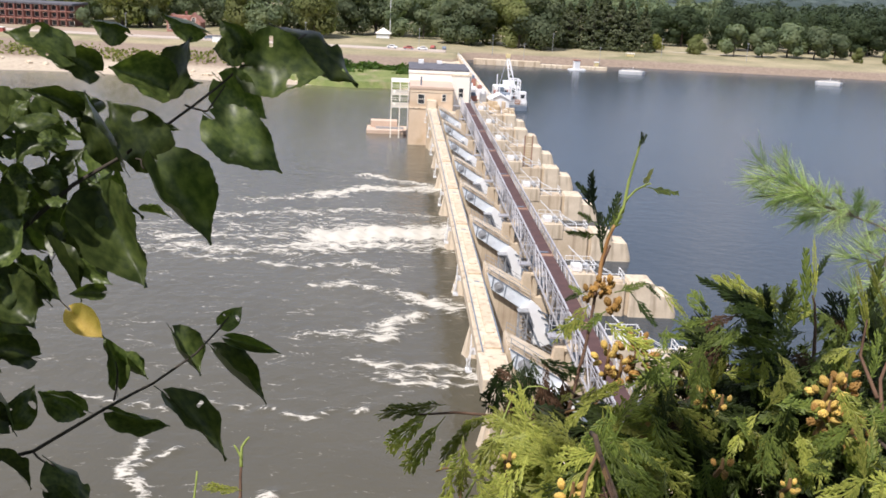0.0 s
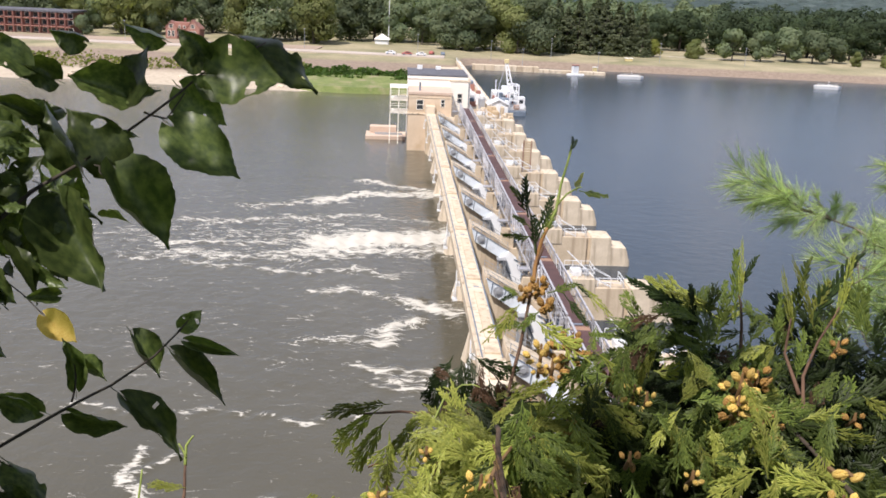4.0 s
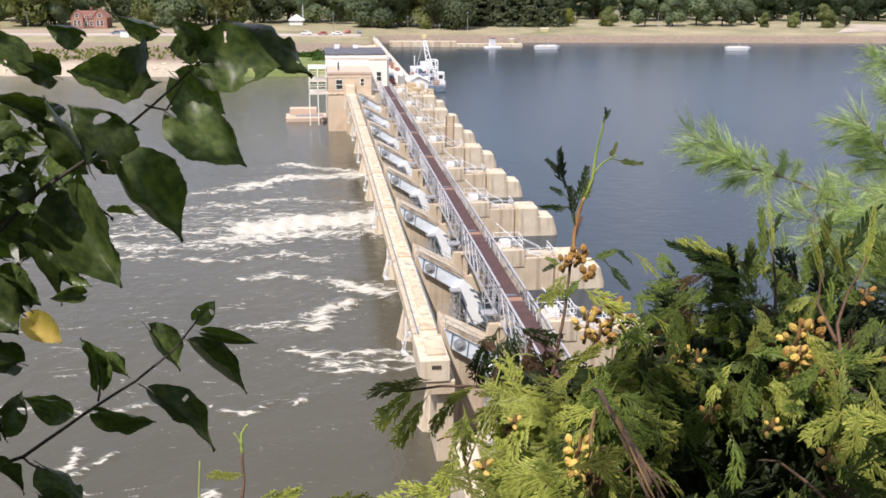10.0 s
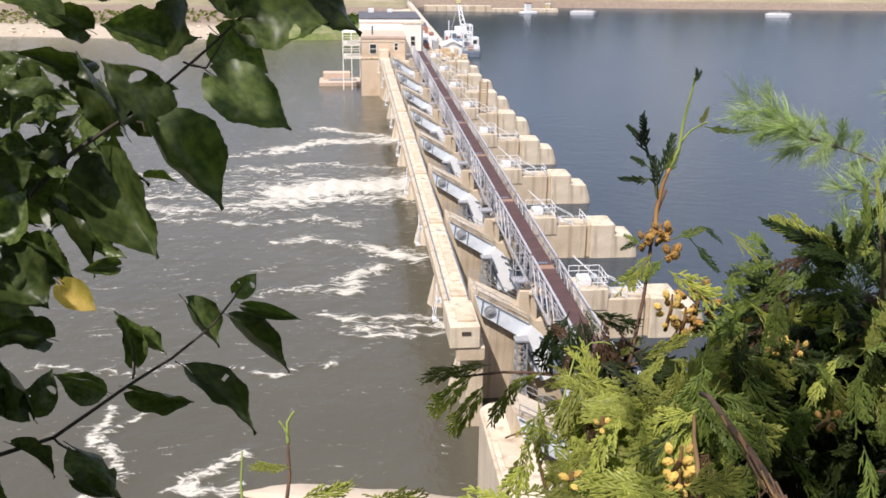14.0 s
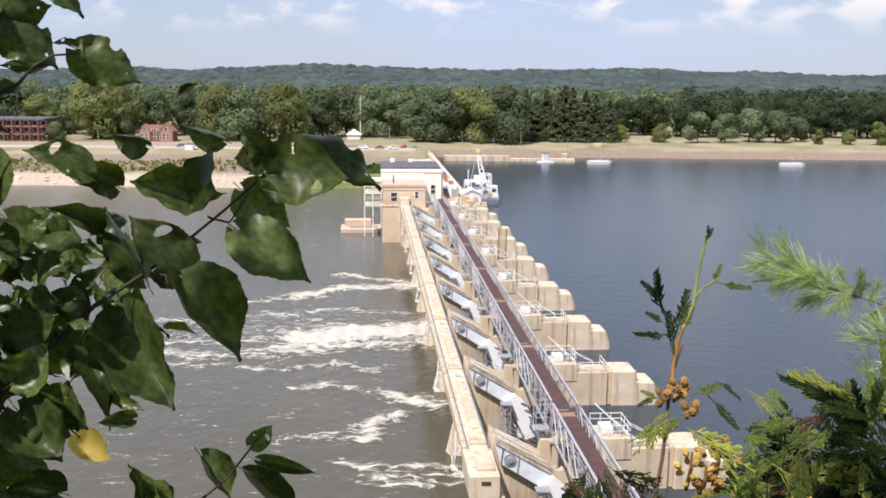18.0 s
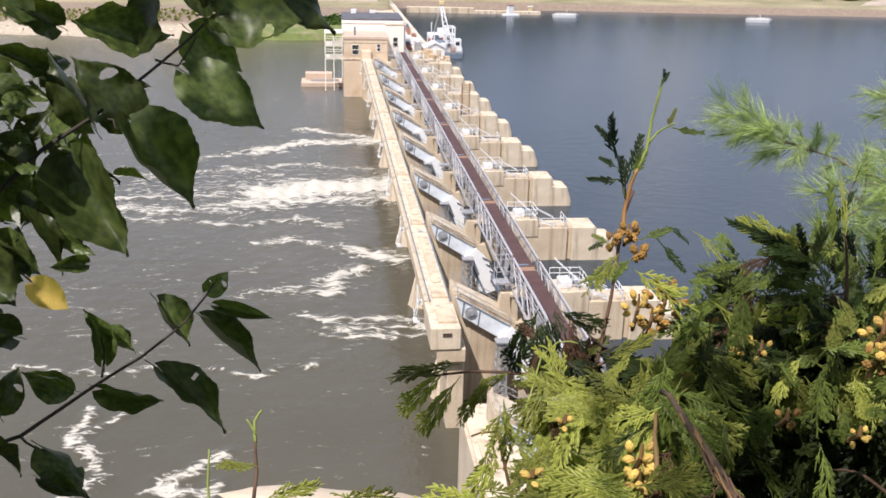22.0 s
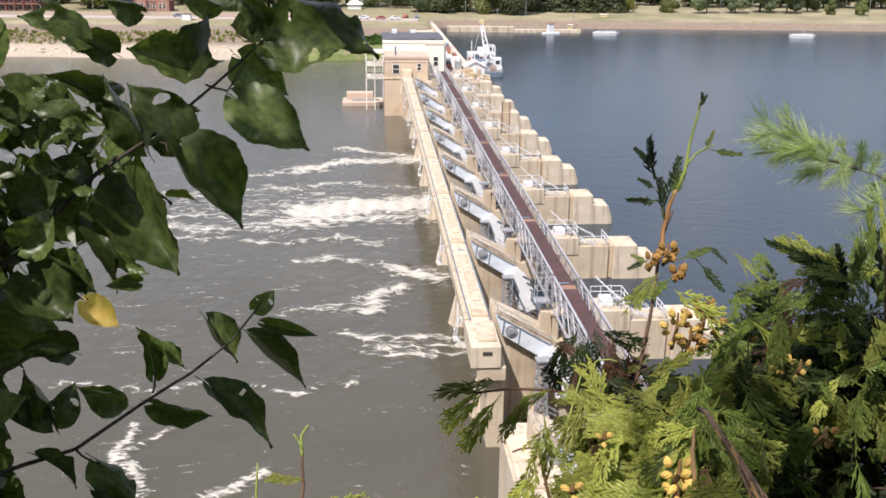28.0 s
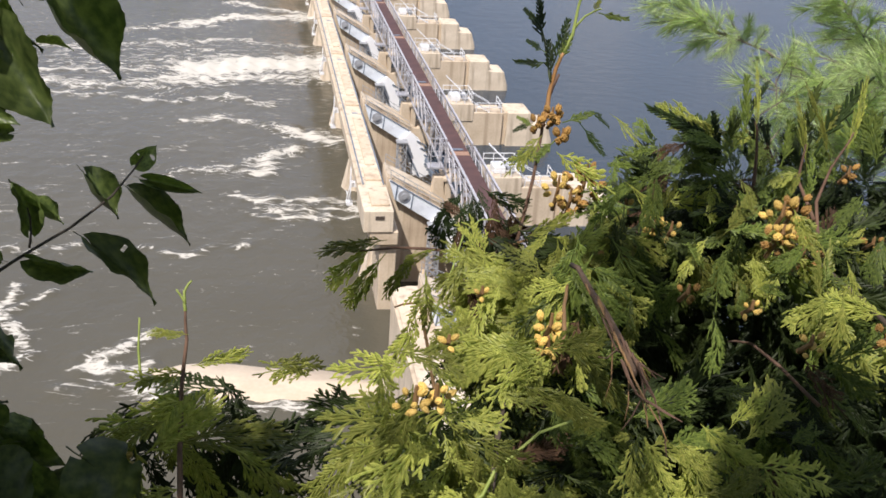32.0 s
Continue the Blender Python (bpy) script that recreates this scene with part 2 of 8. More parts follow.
TAN_DECK = surface("worn_tan_deck", (0.26, 0.15, 0.10), (0.33, 0.2, 0.14), 0.8, 1.0, 8.0, 0.1)
WALL_TAN = surface("tan_wall", (0.58, 0.455, 0.33), (0.66, 0.53, 0.40), 0.85, 0.3, 5.0, 0.1, stain=(0.50, 0.37, 0.24))
WALL_CREAM = surface("cream_wall", (0.80, 0.76, 0.68), (0.86, 0.82, 0.75), 0.85, 0.3, 5.0, 0.1)
ROOF_GREY = surface("dark_grey_roofing", (0.085, 0.085, 0.10), (0.13, 0.13, 0.15), 0.9, 0.5, 5.0, 0.1)
RED_TAN = surface("pinkish_tan_coping", (0.50, 0.37, 0.29), (0.58, 0.45, 0.36), 0.9, 0.4, 5.0, 0.1)
RED_ROOF = surface("red_brown_roofing", (0.30, 0.14, 0.11), (0.38, 0.19, 0.15), 0.9, 0.5, 4.0, 0.1)
BRICK_RED = surface("brown_red_brickwork", (0.17, 0.075, 0.06), (0.24, 0.11, 0.09), 0.9, 0.5, 6.0, 0.1)
BRICK_PINK = surface("pinkish_brickwork", (0.30, 0.15, 0.12), (0.38, 0.20, 0.16), 0.9, 0.5, 6.0, 0.1)
DARK_GLASS = surface("dark_window_glass", (0.03, 0.035, 0.04), (0.05, 0.055, 0.06), 0.12, 1.0, 4.0, 0.0)
GREEN_GRASS = surface("riverside_grass", (0.11, 0.15, 0.04), (0.20, 0.225, 0.075), 0.95, 0.22, 2.0, 0.8, bump_size=0.6, stain=(0.30, 0.25, 0.15))
SHRUB_GREEN = leafy("shrub_leaves", (0.045, 0.085, 0.02), (0.075, 0.12, 0.03), scale=0.3, shine=0.7, island=True)
SAND = surface("pale_wet_sand", (0.48, 0.39, 0.29), (0.60, 0.50, 0.38), 0.9, 0.4, 3.0, 0.3)
RED_PAINT = surface("red_paint", (0.33, 0.08, 0.07), (0.38, 0.11, 0.09), 0.5, 1.0, 8.0, 0.0)
YELLOW_PAINT = surface("yellow_paint", (0.62, 0.50, 0.24), (0.66, 0.55, 0.30), 0.5, 1.0, 8.0, 0.0)
BARK = surface("grey_brown_bark", (0.045, 0.033, 0.024), (0.085, 0.064, 0.048), 0.95, 6.0, 60.0, 0.6, bump_size=0.004)
SNAG_BARK = surface("weathered_brown_wood", (0.04, 0.027, 0.019), (0.13, 0.08, 0.05), 0.95, 40.0, 160.0, 0.8, bump_size=0.003)
TWIG = surface("dark_twig_bark", (0.03, 0.024, 0.018), (0.055, 0.042, 0.03), 0.8, 20.0, 150.0, 0.3, bump_size=0.001)
CEDAR_BARK = surface("red_brown_cedar_bark", (0.085, 0.048, 0.032), (0.16, 0.092, 0.06), 0.9, 20.0, 160.0, 0.6, bump_size=0.002)
CEDAR_STEM = surface("dark_green_twig", (0.045, 0.06, 0.02), (0.07, 0.085, 0.03), 0.7, 20.0, 120.0, 0.1, bump_size=0.001)
ORANGE_SHOOT = surface("orange_young_wood", (0.30, 0.15, 0.05), (0.42, 0.24, 0.09), 0.6, 30.0, 160.0, 0.2, bump_size=0.001)
GREEN_STEM = surface("yellow_green_shoot", (0.20, 0.26, 0.05), (0.28, 0.33, 0.08), 0.6, 20.0, 120.0, 0.1, bump_size=0.001)
BROWN_SHOOT = surface("orange_brown_shoot", (0.17, 0.095, 0.04), (0.25, 0.145, 0.06), 0.7, 20.0, 120.0, 0.1, bump_size=0.001)
CONE_YELLOW = surface("ripe_yellow_cone", (0.50, 0.32, 0.065), (0.66, 0.47, 0.14), 0.6, 90.0, 300.0, 0.2, bump_size=0.0008, spread=0.3)
CONE_BROWN = surface("brown_cone", (0.26, 0.135, 0.03), (0.38, 0.22, 0.06), 0.65, 90.0, 300.0, 0.2, bump_size=0.0008, spread=0.3)
TREE_TRUNK = surface("far_tree_bark", (0.07, 0.06, 0.05), (0.11, 0.09, 0.07), 0.95, 1.0, 6.0, 0.3)
CROWN_GREEN = leafy("broadleaf_crown", (0.082, 0.110, 0.064), (0.155, 0.180, 0.102), scale=0.22, shine=0.85, through_light=0.26, spread=0.3)
CROWN_OLIVE = leafy("olive_crown", (0.115, 0.135, 0.05), (0.165, 0.175, 0.072), scale=0.22, shine=0.85, through_light=0.26, spread=0.25)
CROWN_DEEP = leafy("deep_green_crown", (0.033, 0.050, 0.027), (0.061, 0.082, 0.040), scale=0.22, shine=0.85, through_light=0.26, spread=0.3)
CROWN_DARK = leafy("conifer_crown", (0.078, 0.092, 0.055), (0.115, 0.13, 0.075), scale=0.15, shine=0.85, through_light=0.26, island=True, spread=0.2)
CROWN_YELLOW = leafy("yellow_green_crown", (0.16, 0.18, 0.04), (0.21, 0.20, 0.05), scale=0.2, shine=0.75, through_light=0.25, island=True, spread=0.25)
WOODS = leafy("distant_woods", (0.070, 0.103, 0.058), (0.145, 0.172, 0.09), scale=0.03, shine=0.9, through_light=0.1, island=True, spread=0.08)
WOODS_DEEP = leafy("deep_green_woods", (0.030, 0.047, 0.029), (0.057, 0.076, 0.041), scale=0.04, shine=0.9, through_light=0.1, island=True, spread=0.08)
# the blue-grey in this green is distance haze put into the base colour
HAZY_HILL_WOODS = leafy("hill_woods", (0.055, 0.078, 0.078), (0.09, 0.115, 0.11), scale=0.010, shine=0.95, through_light=0.2, island=True, spread=0.22)
POPLAR_LEAF = leafy("poplar_leaf", (0.034, 0.053, 0.015), (0.088, 0.115, 0.034), scale=9.0, shine=0.38, through_light=0.25, spread=0.45, gloss=0.36)
PALE_LEAF = leafy("pale_leaf_underside", (0.13, 0.16, 0.07), (0.18, 0.205, 0.095), scale=18.0, shine=0.6, through_light=0.15, spread=0.1)
YELLOW_LEAF = leafy("yellowed_leaf", (0.60, 0.40, 0.09), (0.72, 0.54, 0.2), scale=30.0, shine=0.45, through_light=0.3, spread=0.1)
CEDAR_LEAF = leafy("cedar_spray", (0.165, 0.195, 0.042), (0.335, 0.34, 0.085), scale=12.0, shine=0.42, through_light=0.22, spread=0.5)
# darker copies of the spray tone: the tree's dimmer and shaded parts put into colour
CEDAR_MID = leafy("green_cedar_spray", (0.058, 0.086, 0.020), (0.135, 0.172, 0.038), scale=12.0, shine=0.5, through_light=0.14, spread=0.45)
CEDAR_DARK = leafy("shade_dark_cedar_spray", (0.014, 0.024, 0.008), (0.032, 0.05, 0.014), scale=12.0, shine=0.5, through_light=0.06, spread=0.4)
CEDAR_INNER = leafy("shade_dark_inner_spray", (0.014, 0.022, 0.007), (0.032, 0.046, 0.012), scale=12.0, shine=0.5, through_light=0.08, island=True, spread=0.35)
CEDAR_BROWN = leafy("dead_brown_spray", (0.045, 0.026, 0.015), (0.085, 0.047, 0.027), scale=12.0, shine=0.7, through_light=0.1, spread=0.3)
PINE_BARK = surface("smooth_grey_pine_bark", (0.12, 0.10, 0.075), (0.2, 0.17, 0.13), 0.85, 20.0, 120.0, 0.3, bump_size=0.001)
PINE_NEEDLE = leafy("pine_needles", (0.205, 0.275, 0.155), (0.47, 0.52, 0.315), scale=7.0, shine=0.5, through_light=0.4, island=True, spread=0.45)
TAILWATER = water_surface("churned_brown_water", (0.067, 0.061, 0.044), 0.10, 0.5, 2.2, 0.30, foam=True)
POOL = water_surface("calm_blue_water", (0.026, 0.036, 0.047), 0.2, 0.6, 2.6, 0.13)


# ---- building blocks ----
def finish(ob, bm, material, smooth=False):
    bm.to_mesh(ob.data)
    bm.free()
    ob.data.materials.append(material)
    if smooth:
        ob.data.polygons.foreach_set("use_smooth", [True] * len(ob.data.polygons))
    return ob


def part(name, bm, material, parent, label="", smooth=False):
    ob = new(name, bpy.data.meshes.new(name))
    finish(ob, bm, material, smooth)
    ob.parent = parent
    return tagged(ob, label)


def share(name, mesh, parent, m, label=""):
    """One more object on a mesh that exists."""
    ob = new(name, mesh)
    ob.parent = parent
    ob.matrix_basis = m
    return tagged(ob, label)


def thing(name, m, label, category, group="", kind=""):
    ob = new(name)
    ob.empty_display_size = 0.2
    ob.matrix_basis = m
    return tagged(ob, label, category, group, kind)


def box(bm, x0, x1, y0, y1, z0, z1, bevel=0.0):
    vs = [bm.verts.new((x, y, z)) for x in (x0, x1) for y in (y0, y1) for z in (z0, z1)]
    fs = [bm.faces.new([vs[i] for i in q]) for q in ((0, 1, 3, 2), (4, 6, 7, 5), (0, 4, 5, 1), (2, 3, 7, 6), (0, 2, 6, 4), (1, 5, 7, 3))]
    if bevel:
        bmesh.ops.bevel(bm, geom=list({e for f in fs for e in f.edges}), offset=bevel, segments=1, affect="EDGES")
    return bm


def boxed(*a, **k):
    return box(bmesh.new(), *a, **k)


def extrude_profile(points, y0, y1, bevel=0.0):
    """A solid from an outline in x and z, drawn out along y."""
    bm = bmesh.new()
    a = [bm.verts.new((x, y0, z)) for x, z in points]
    b = [bm.verts.new((x, y1, z)) for x, z in points]
    n = len(points)
    bm.faces.new(a)
    bm.faces.new(b[::-1])
    for i in range(n):
        bm.faces.new((a[i], b[i], b[(i + 1) % n], a[(i + 1) % n]))
    bmesh.ops.recalc_face_normals(bm, faces=bm.faces[:])
    if bevel:
        bmesh.ops.bevel(bm, geom=bm.edges[:], offset=bevel, segments=1, affect="EDGES")
    return bm


def beam(bm, a, b, w, h=None):
    """A square bar from a to b."""
    a, b = Vector(a), Vector(b)
    h = h or w
    d = (b - a).normalized()
    side = d.cross(Vector((0, 0, 1)))
    side = side.normalized() if side.length > 1e-4 else Vector((1, 0, 0))
    up = side.cross(d).normalized()
    vs = [bm.verts.new(p + side * s * w / 2 + up * u * h / 2) for p in (a, b) for s, u in ((-1, -1), (1, -1), (1, 1), (-1, 1))]
    for q in ((3, 2, 1, 0), (4, 5, 6, 7), (0, 1, 5, 4), (1, 2, 6, 5), (2, 3, 7, 6), (3, 0, 4, 7)):
        bm.faces.new([vs[i] for i in q])
    return bm


def tube(bm, path, radii, sides=6):
    """A tapered round stem along a path."""
    rings = []
    for i, p in enumerate(path):
        p = Vector(p)
        d = (Vector(path[min(i + 1, len(path) - 1)]) - Vector(path[max(i - 1, 0)])).normalized()
        side = d.orthogonal().normalized() if i == 0 else (last - d * last.dot(d)).normalized()
        last = side
        up = d.cross(side)
        rings.append([bm.verts.new(p + (side * math.cos(t) + up * math.sin(t)) * radii[i]) for t in (2 * math.pi * k / sides for k in range(sides))])
    for r, s in zip(rings, rings[1:]):
        for k in range(sides):
            bm.faces.new((r[k], r[(k + 1) % sides], s[(k + 1) % sides], s[k]))
    bm.faces.new(rings[0][::-1])
    bm.faces.new(rings[-1])
    return bm


def disc(bm, x, y, z, r, depth, axis="Y", n=14):
    turn = {"Y": pose(0, 0, 0, 90, 0, 0), "X": pose(0, 0, 0, 0, 90, 0), "Z": Matrix.Identity(4)}[axis]
    bmesh.ops.create_cone(bm, cap_ends=True, segments=n, radius1=r, radius2=r, depth=depth, matrix=Matrix.Translation((x, y, z)) @ turn)
    return bm


def railing(bm, pts, height, bar=0.05, posts=1.6):
    """Posts and two rails along a line of points."""
    for a, b in zip(pts, pts[1:]):
        a, b = Vector(a), Vector(b)
        k = max(1, round((b - a).length / posts))
        for i in range(k + 1):
            p = a.lerp(b, i / k)
            beam(bm, p, p + Vector((0, 0, height)), bar)
        for h in (height, height * 0.55):
            beam(bm, a + Vector((0, 0, h)), b + Vector((0, 0, h)), bar)
    return bm


# The dam's own axes: x across the river's flow (upstream), y along the dam away from the bluff.
DAM = pose(0, 0, 0, 0, 0, 4.0)


def at_dam(v, u, z=0.0, turn=0.0):
    return DAM @ pose(v, u, z, 0, 0, turn)


# ---- the ground: one sheet from the bluff, under the river, to the wooded plain beyond ----
def step(x, a, b):
    t = min(1.0, max(0.0, (x - a) / (b - a)))
    return t * t * (3 - 2 * t)


def along(y, knots):
    for (y0, z0), (y1, z1) in zip(knots, knots[1:]):
        if y <= y1:
            return z0 + (z1 - z0) * max(0.0, (y - y0) / (y1 - y0))
    return knots[-1][1]


BLUFF = ((-4500, 38.6), (0.7, 38.55), (1.1, 38.2), (3, 34), (9, 24), (17, 9), (26, -1), (32, -3))
LEFT_BANK = ((320, -3), (340, -0.6), (349, 0.1), (356, 1.6), (366, 3.2), (378, 6.6), (392, 8.6), (410, 9.2), (600, 10), (4500, 12))
RIGHT_BANK = ((408, -3), (423, 4.6), (426, 5.7), (431, 8.1), (440, 8.8), (500, 9.5), (4500, 12))


def land(x, y):
    if y < 32:
        return along(y, BLUFF)
    wob = 5.0 * noise.noise((x * 0.018, 3.1, 0)) + 2.0 * noise.noise((x * 0.07, 1.7, 0))
    left, right = along(y + wob, LEFT_BANK), along(y + 0.4 * wob, RIGHT_BANK)
    side = step(x, -3.0, 3.0)
    z = left * (1 - side) + right * side
    if y > 345:
        z += 0.25 * noise.noise((x * 0.11, y * 0.13, 0))
    return z


def make_ground():
    xs = [-4500, -2500, -1500, -1000, -700] + list(range(-500, -20, 8)) + list(range(-20, 21, 3)) + list(range(24, 520, 8)) + [700, 1000, 1500, 2500, 4500]
    ys = [-4500, -500, -60, -10, -2, 0.0, 0.7, 1.1, 2, 3, 5, 7, 9, 12, 17, 21, 26, 32, 120, 240, 320] + list(range(328, 420, 3)) + list(range(420, 482, 2)) + [490, 500, 520, 560, 620, 700, 900, 1300, 2000, 3000, 4500]
    verts = [(x, y, land(x, y)) for y in ys for x in xs]
    w = len(xs)
    faces = [(j * w + i, j * w + i + 1, (j + 1) * w + i + 1, (j + 1) * w + i) for j in range(len(ys) - 1) for i in range(w - 1)]
    mesh = bpy.data.meshes.new("ground")
    mesh.from_pydata(verts, [], faces)
    mesh.polygons.foreach_set("use_smooth", [True] * len(mesh.polygons))
    m = surface("river_plain", (0.20, 0.185, 0.10), (0.39, 0.325, 0.205), 0.95, 0.06, 0.7, 0.5, stain=(0.13, 0.14, 0.055), bump_size=0.3)
    n, l = m.node_tree.nodes, m.node_tree.links
    p = n["Principled BSDF"]
    plain = p.inputs["Base Color"].links[0].from_socket
    tc, sep = n.new("ShaderNodeTexCoord"), n.new("ShaderNodeSeparateXYZ")
    l.new(tc.outputs["Object"], sep.inputs[0])
    stony = n.new("ShaderNodeTexNoise")
    socket(stony, "Scale", 0.7), socket(stony, "Detail", 7)
    l.new(tc.outputs["Object"], stony.inputs["Vector"])
    gravel = n.new("ShaderNodeMixRGB")
    gravel.inputs["Color1"].default_value, gravel.inputs["Color2"].default_value = (0.30, 0.24, 0.18, 1), (0.56, 0.48, 0.37, 1)
    l.new(stony.outputs["Fac"], gravel.inputs["Fac"])
    bank = n.new("ShaderNodeMapRange")
    for key, value in (("From Min", 2.6), ("From Max", 3.8), ("To Min", 1.0), ("To Max", 0.0)):
        socket(bank, key, value)
    l.new(sep.outputs["Z"], bank.inputs["Value"])
    rubble = n.new("ShaderNodeMapRange")
    for key, value in (("From Min", 7.9), ("From Max", 8.5), ("To Min", 1.0), ("To Max", 0.0)):
        socket(rubble, key, value)
    l.new(sep.outputs["Z"], rubble.inputs["Value"])
    riprap = n.new("ShaderNodeMixRGB")
    riprap.inputs["Color1"].default_value, riprap.inputs["Color2"].default_value = (0.145, 0.10, 0.072, 1), (0.33, 0.26, 0.20, 1)
    l.new(stony.outputs["Fac"], riprap.inputs["Fac"])
    slope = n.new("ShaderNodeMixRGB")
    l.new(rubble.outputs[0], slope.inputs["Fac"]), l.new(plain, slope.inputs["Color1"]), l.new(riprap.outputs[0], slope.inputs["Color2"])
    plain = slope.outputs[0]
    mix = n.new("ShaderNodeMixRGB")
    l.new(bank.outputs[0], mix.inputs["Fac"]), l.new(plain, mix.inputs["Color1"]), l.new(gravel.outputs[0], mix.inputs["Color2"])
    where = n.new("ShaderNodeMapRange")
    socket(where, "From Min", 34.0), socket(where, "From Max", 24.0)
    l.new(sep.outputs["Y"], where.inputs["Value"])
    # dark tone added on the unseen bluff ground, so little light bounces up
    dark_ground = n.new("ShaderNodeMixRGB")
    dark_ground.inputs["Color1"].default_value, dark_ground.inputs["Color2"].default_value = (0.035, 0.026, 0.017, 1), (0.085, 0.066, 0.042, 1)
    l.new(stony.outputs["Fac"], dark_ground.inputs["Fac"])
    bluff = n.new("ShaderNodeMixRGB")
    l.new(where.outputs[0], bluff.inputs["Fac"]), l.new(mix.outputs[0], bluff.inputs["Color1"]), l.new(dark_ground.outputs[0], bluff.inputs["Color2"])
    l.new(bluff.outputs[0], p.inputs["Base Color"])
    mesh.materials.append(m)
    return tagged(new("ground", mesh), "grassy river plain with sandy banks and steep bluff", "ground", kind="structure")


make_ground()

# ---- water: churned tailwater below the dam, calm pool above it ----
# Foam lines in the dam's axes: half-width, strength, then points across and along.
FAR_FOAM = (
    (5.3, 0.88, ((10, 150), (0, 148), (-9, 145))), (1.8, 0.62, ((10, 142), (-4, 140), (-15, 138))), (6.5, 0.40, ((6, 150), (-12, 149))), (8.2, 0.25, ((-8, 149), (-26, 147), (-44, 145))),
    (2.7, 0.49, ((9, 141), (-6, 139), (-20, 136), (-34, 137))), (1.9, 0.43, ((8, 160), (-8, 163), (-22, 158), (-36, 156))), (1.9, 0.46, ((6, 148), (-14, 146), (-34, 142))),
    (1.4, 0.66, ((8.5, 185), (0, 190), (-7, 194))), (2.4, 0.73, ((8.5, 182), (-6, 180.4), (-13.5, 173.5))), (1.9, 0.39, ((-13, 173), (-26, 168))),
)
MIDDLE_FOAM = (
    (1.1, 0.53, ((1.5, 128.6), (-5, 130.2))), (0.72, 0.49, ((-5, 130.2), (-14, 129), (-26, 132), (-40, 136))),
    (1.6, 0.71, ((8.8, 113), (6, 115), (2, 117.9))), (1, 0.53, ((2, 117.9), (-3, 120.5), (-9, 121.5))),
    (1.4, 0.71, ((2.8, 110.4), (1, 107), (-1.2, 102.3))), (0.86, 0.46, ((-1.5, 102), (-5, 103), (-10, 103))),
    (0.61, 0.57, ((10, 93.4), (-4, 95.6))), (0.61, 0.52, ((10, 91.6), (1, 92.4))), (0.49, 0.52, ((9, 89.6), (-1, 90.2))), (1.9, 0.39, ((10, 92), (2, 92))),
)
NEAR_FOAM = (
    (0.49, 0.43, ((-2, 83.2), (-9, 82.5), (-17.3, 83.4), (-30, 84))),
    (0.4, 0.63, ((-21.4, 77), (-20.8, 72), (-21, 68.9), (-18.6, 66.2))), (0.37, 0.56, ((-18.2, 73.9), (-20, 71), (-19.6, 68), (-17.5, 65.4))),
    (0.86, 0.73, ((-9.5, 67), (-12, 64.6), (-13.2, 62.8), (-9, 63))), (0.61, 0.58, ((-17, 65), (-19, 62), (-22, 61))), (0.72, 0.54, ((-15, 60.3), (-9, 60.6), (-3, 57.2), (3, 56.6))),
)
FOAM = FAR_FOAM + MIDDLE_FOAM + NEAR_FOAM


def foam_at(v, u):
    best = np.zeros(v.shape)
    for half, strength, line in FOAM:
        for (v0, u0), (v1, u1) in zip(line, line[1:]):
            dv, du = v1 - v0, u1 - u0
            t = np.clip(((v - v0) * dv + (u - u0) * du) / (dv * dv + du * du), 0, 1)
            off = np.hypot(v - v0 - t * dv, u - u0 - t * du)
            best = np.maximum(best, strength * np.exp(-(off / (half * 1.1 + 0.2)) ** 2))
    return best


def make_tailwater():
    vs = np.concatenate([[-4000, -1500, -600, -300, -160, -100, -70], np.arange(-52, 16.1, 0.4), [18.0]])
    us = np.concatenate([[-400, 20, 40], np.arange(54, 100, 0.4), np.arange(100, 205, 0.8), [220, 250, 300, 350, 400, 440]])
    v, u = np.meshgrid(vs, us)
    wander = 1.3 * np.sin(v * 0.45 + 1.3 * np.sin(u * 0.21)) + 0.8 * np.sin(v * 1.1 + u * 0.5)
    haze = 0.07 * np.clip((10 - v) / 14, 0, 1) * np.clip((v + 50) / 12, 0, 1) * np.clip((u - 76) / 20, 0, 1) * np.clip((205 - u) / 30, 0, 1)
    foam = foam_at(v + 0.6 * np.sin(u * 0.9), u + 0.55 * wander * np.clip((10 - v) / 12, 0, 1)) + haze
    churn = np.zeros(v.shape)
    for k, (a, b, c) in enumerate(((0.31, 0.23, 0.10), (0.77, 0.61, 0.06), (0.19, 0.55, 0.09))):
        churn += c * np.sin(a * v + 2.1 * k + np.sin(b * u * 0.7)) * np.sin(b * u + k)
    z = foam * 0.22 * (1 + np.sin(v * 2.1 + np.sin(u * 1.7))) + churn * 0.25
    verts = np.stack([v.ravel(), u.ravel(), z.ravel()], 1)
    w = len(vs)
    faces = [(j * w + i, j * w + i + 1, (j + 1) * w + i + 1, (j + 1) * w + i) for j in range(len(us) - 1) for i in range(w - 1)]
    mesh = bpy.data.meshes.new("water")
    mesh.from_pydata(verts.tolist(), [], faces)
    mesh.attributes.new("foam", "FLOAT", "POINT").data.foreach_set("value", foam.ravel().astype(np.float32))
    mesh.polygons.foreach_set("use_smooth", [True] * len(mesh.polygons))
    mesh.materials.append(TAILWATER)
    ob = new("water", mesh)
    ob.matrix_basis = DAM
    return tagged(ob, "churned grey-brown river water with white foam", "water", kind="structure")


make_tailwater()
pool = new("water_pool", bpy.data.meshes.new("water_pool"))
bm = bmesh.new()
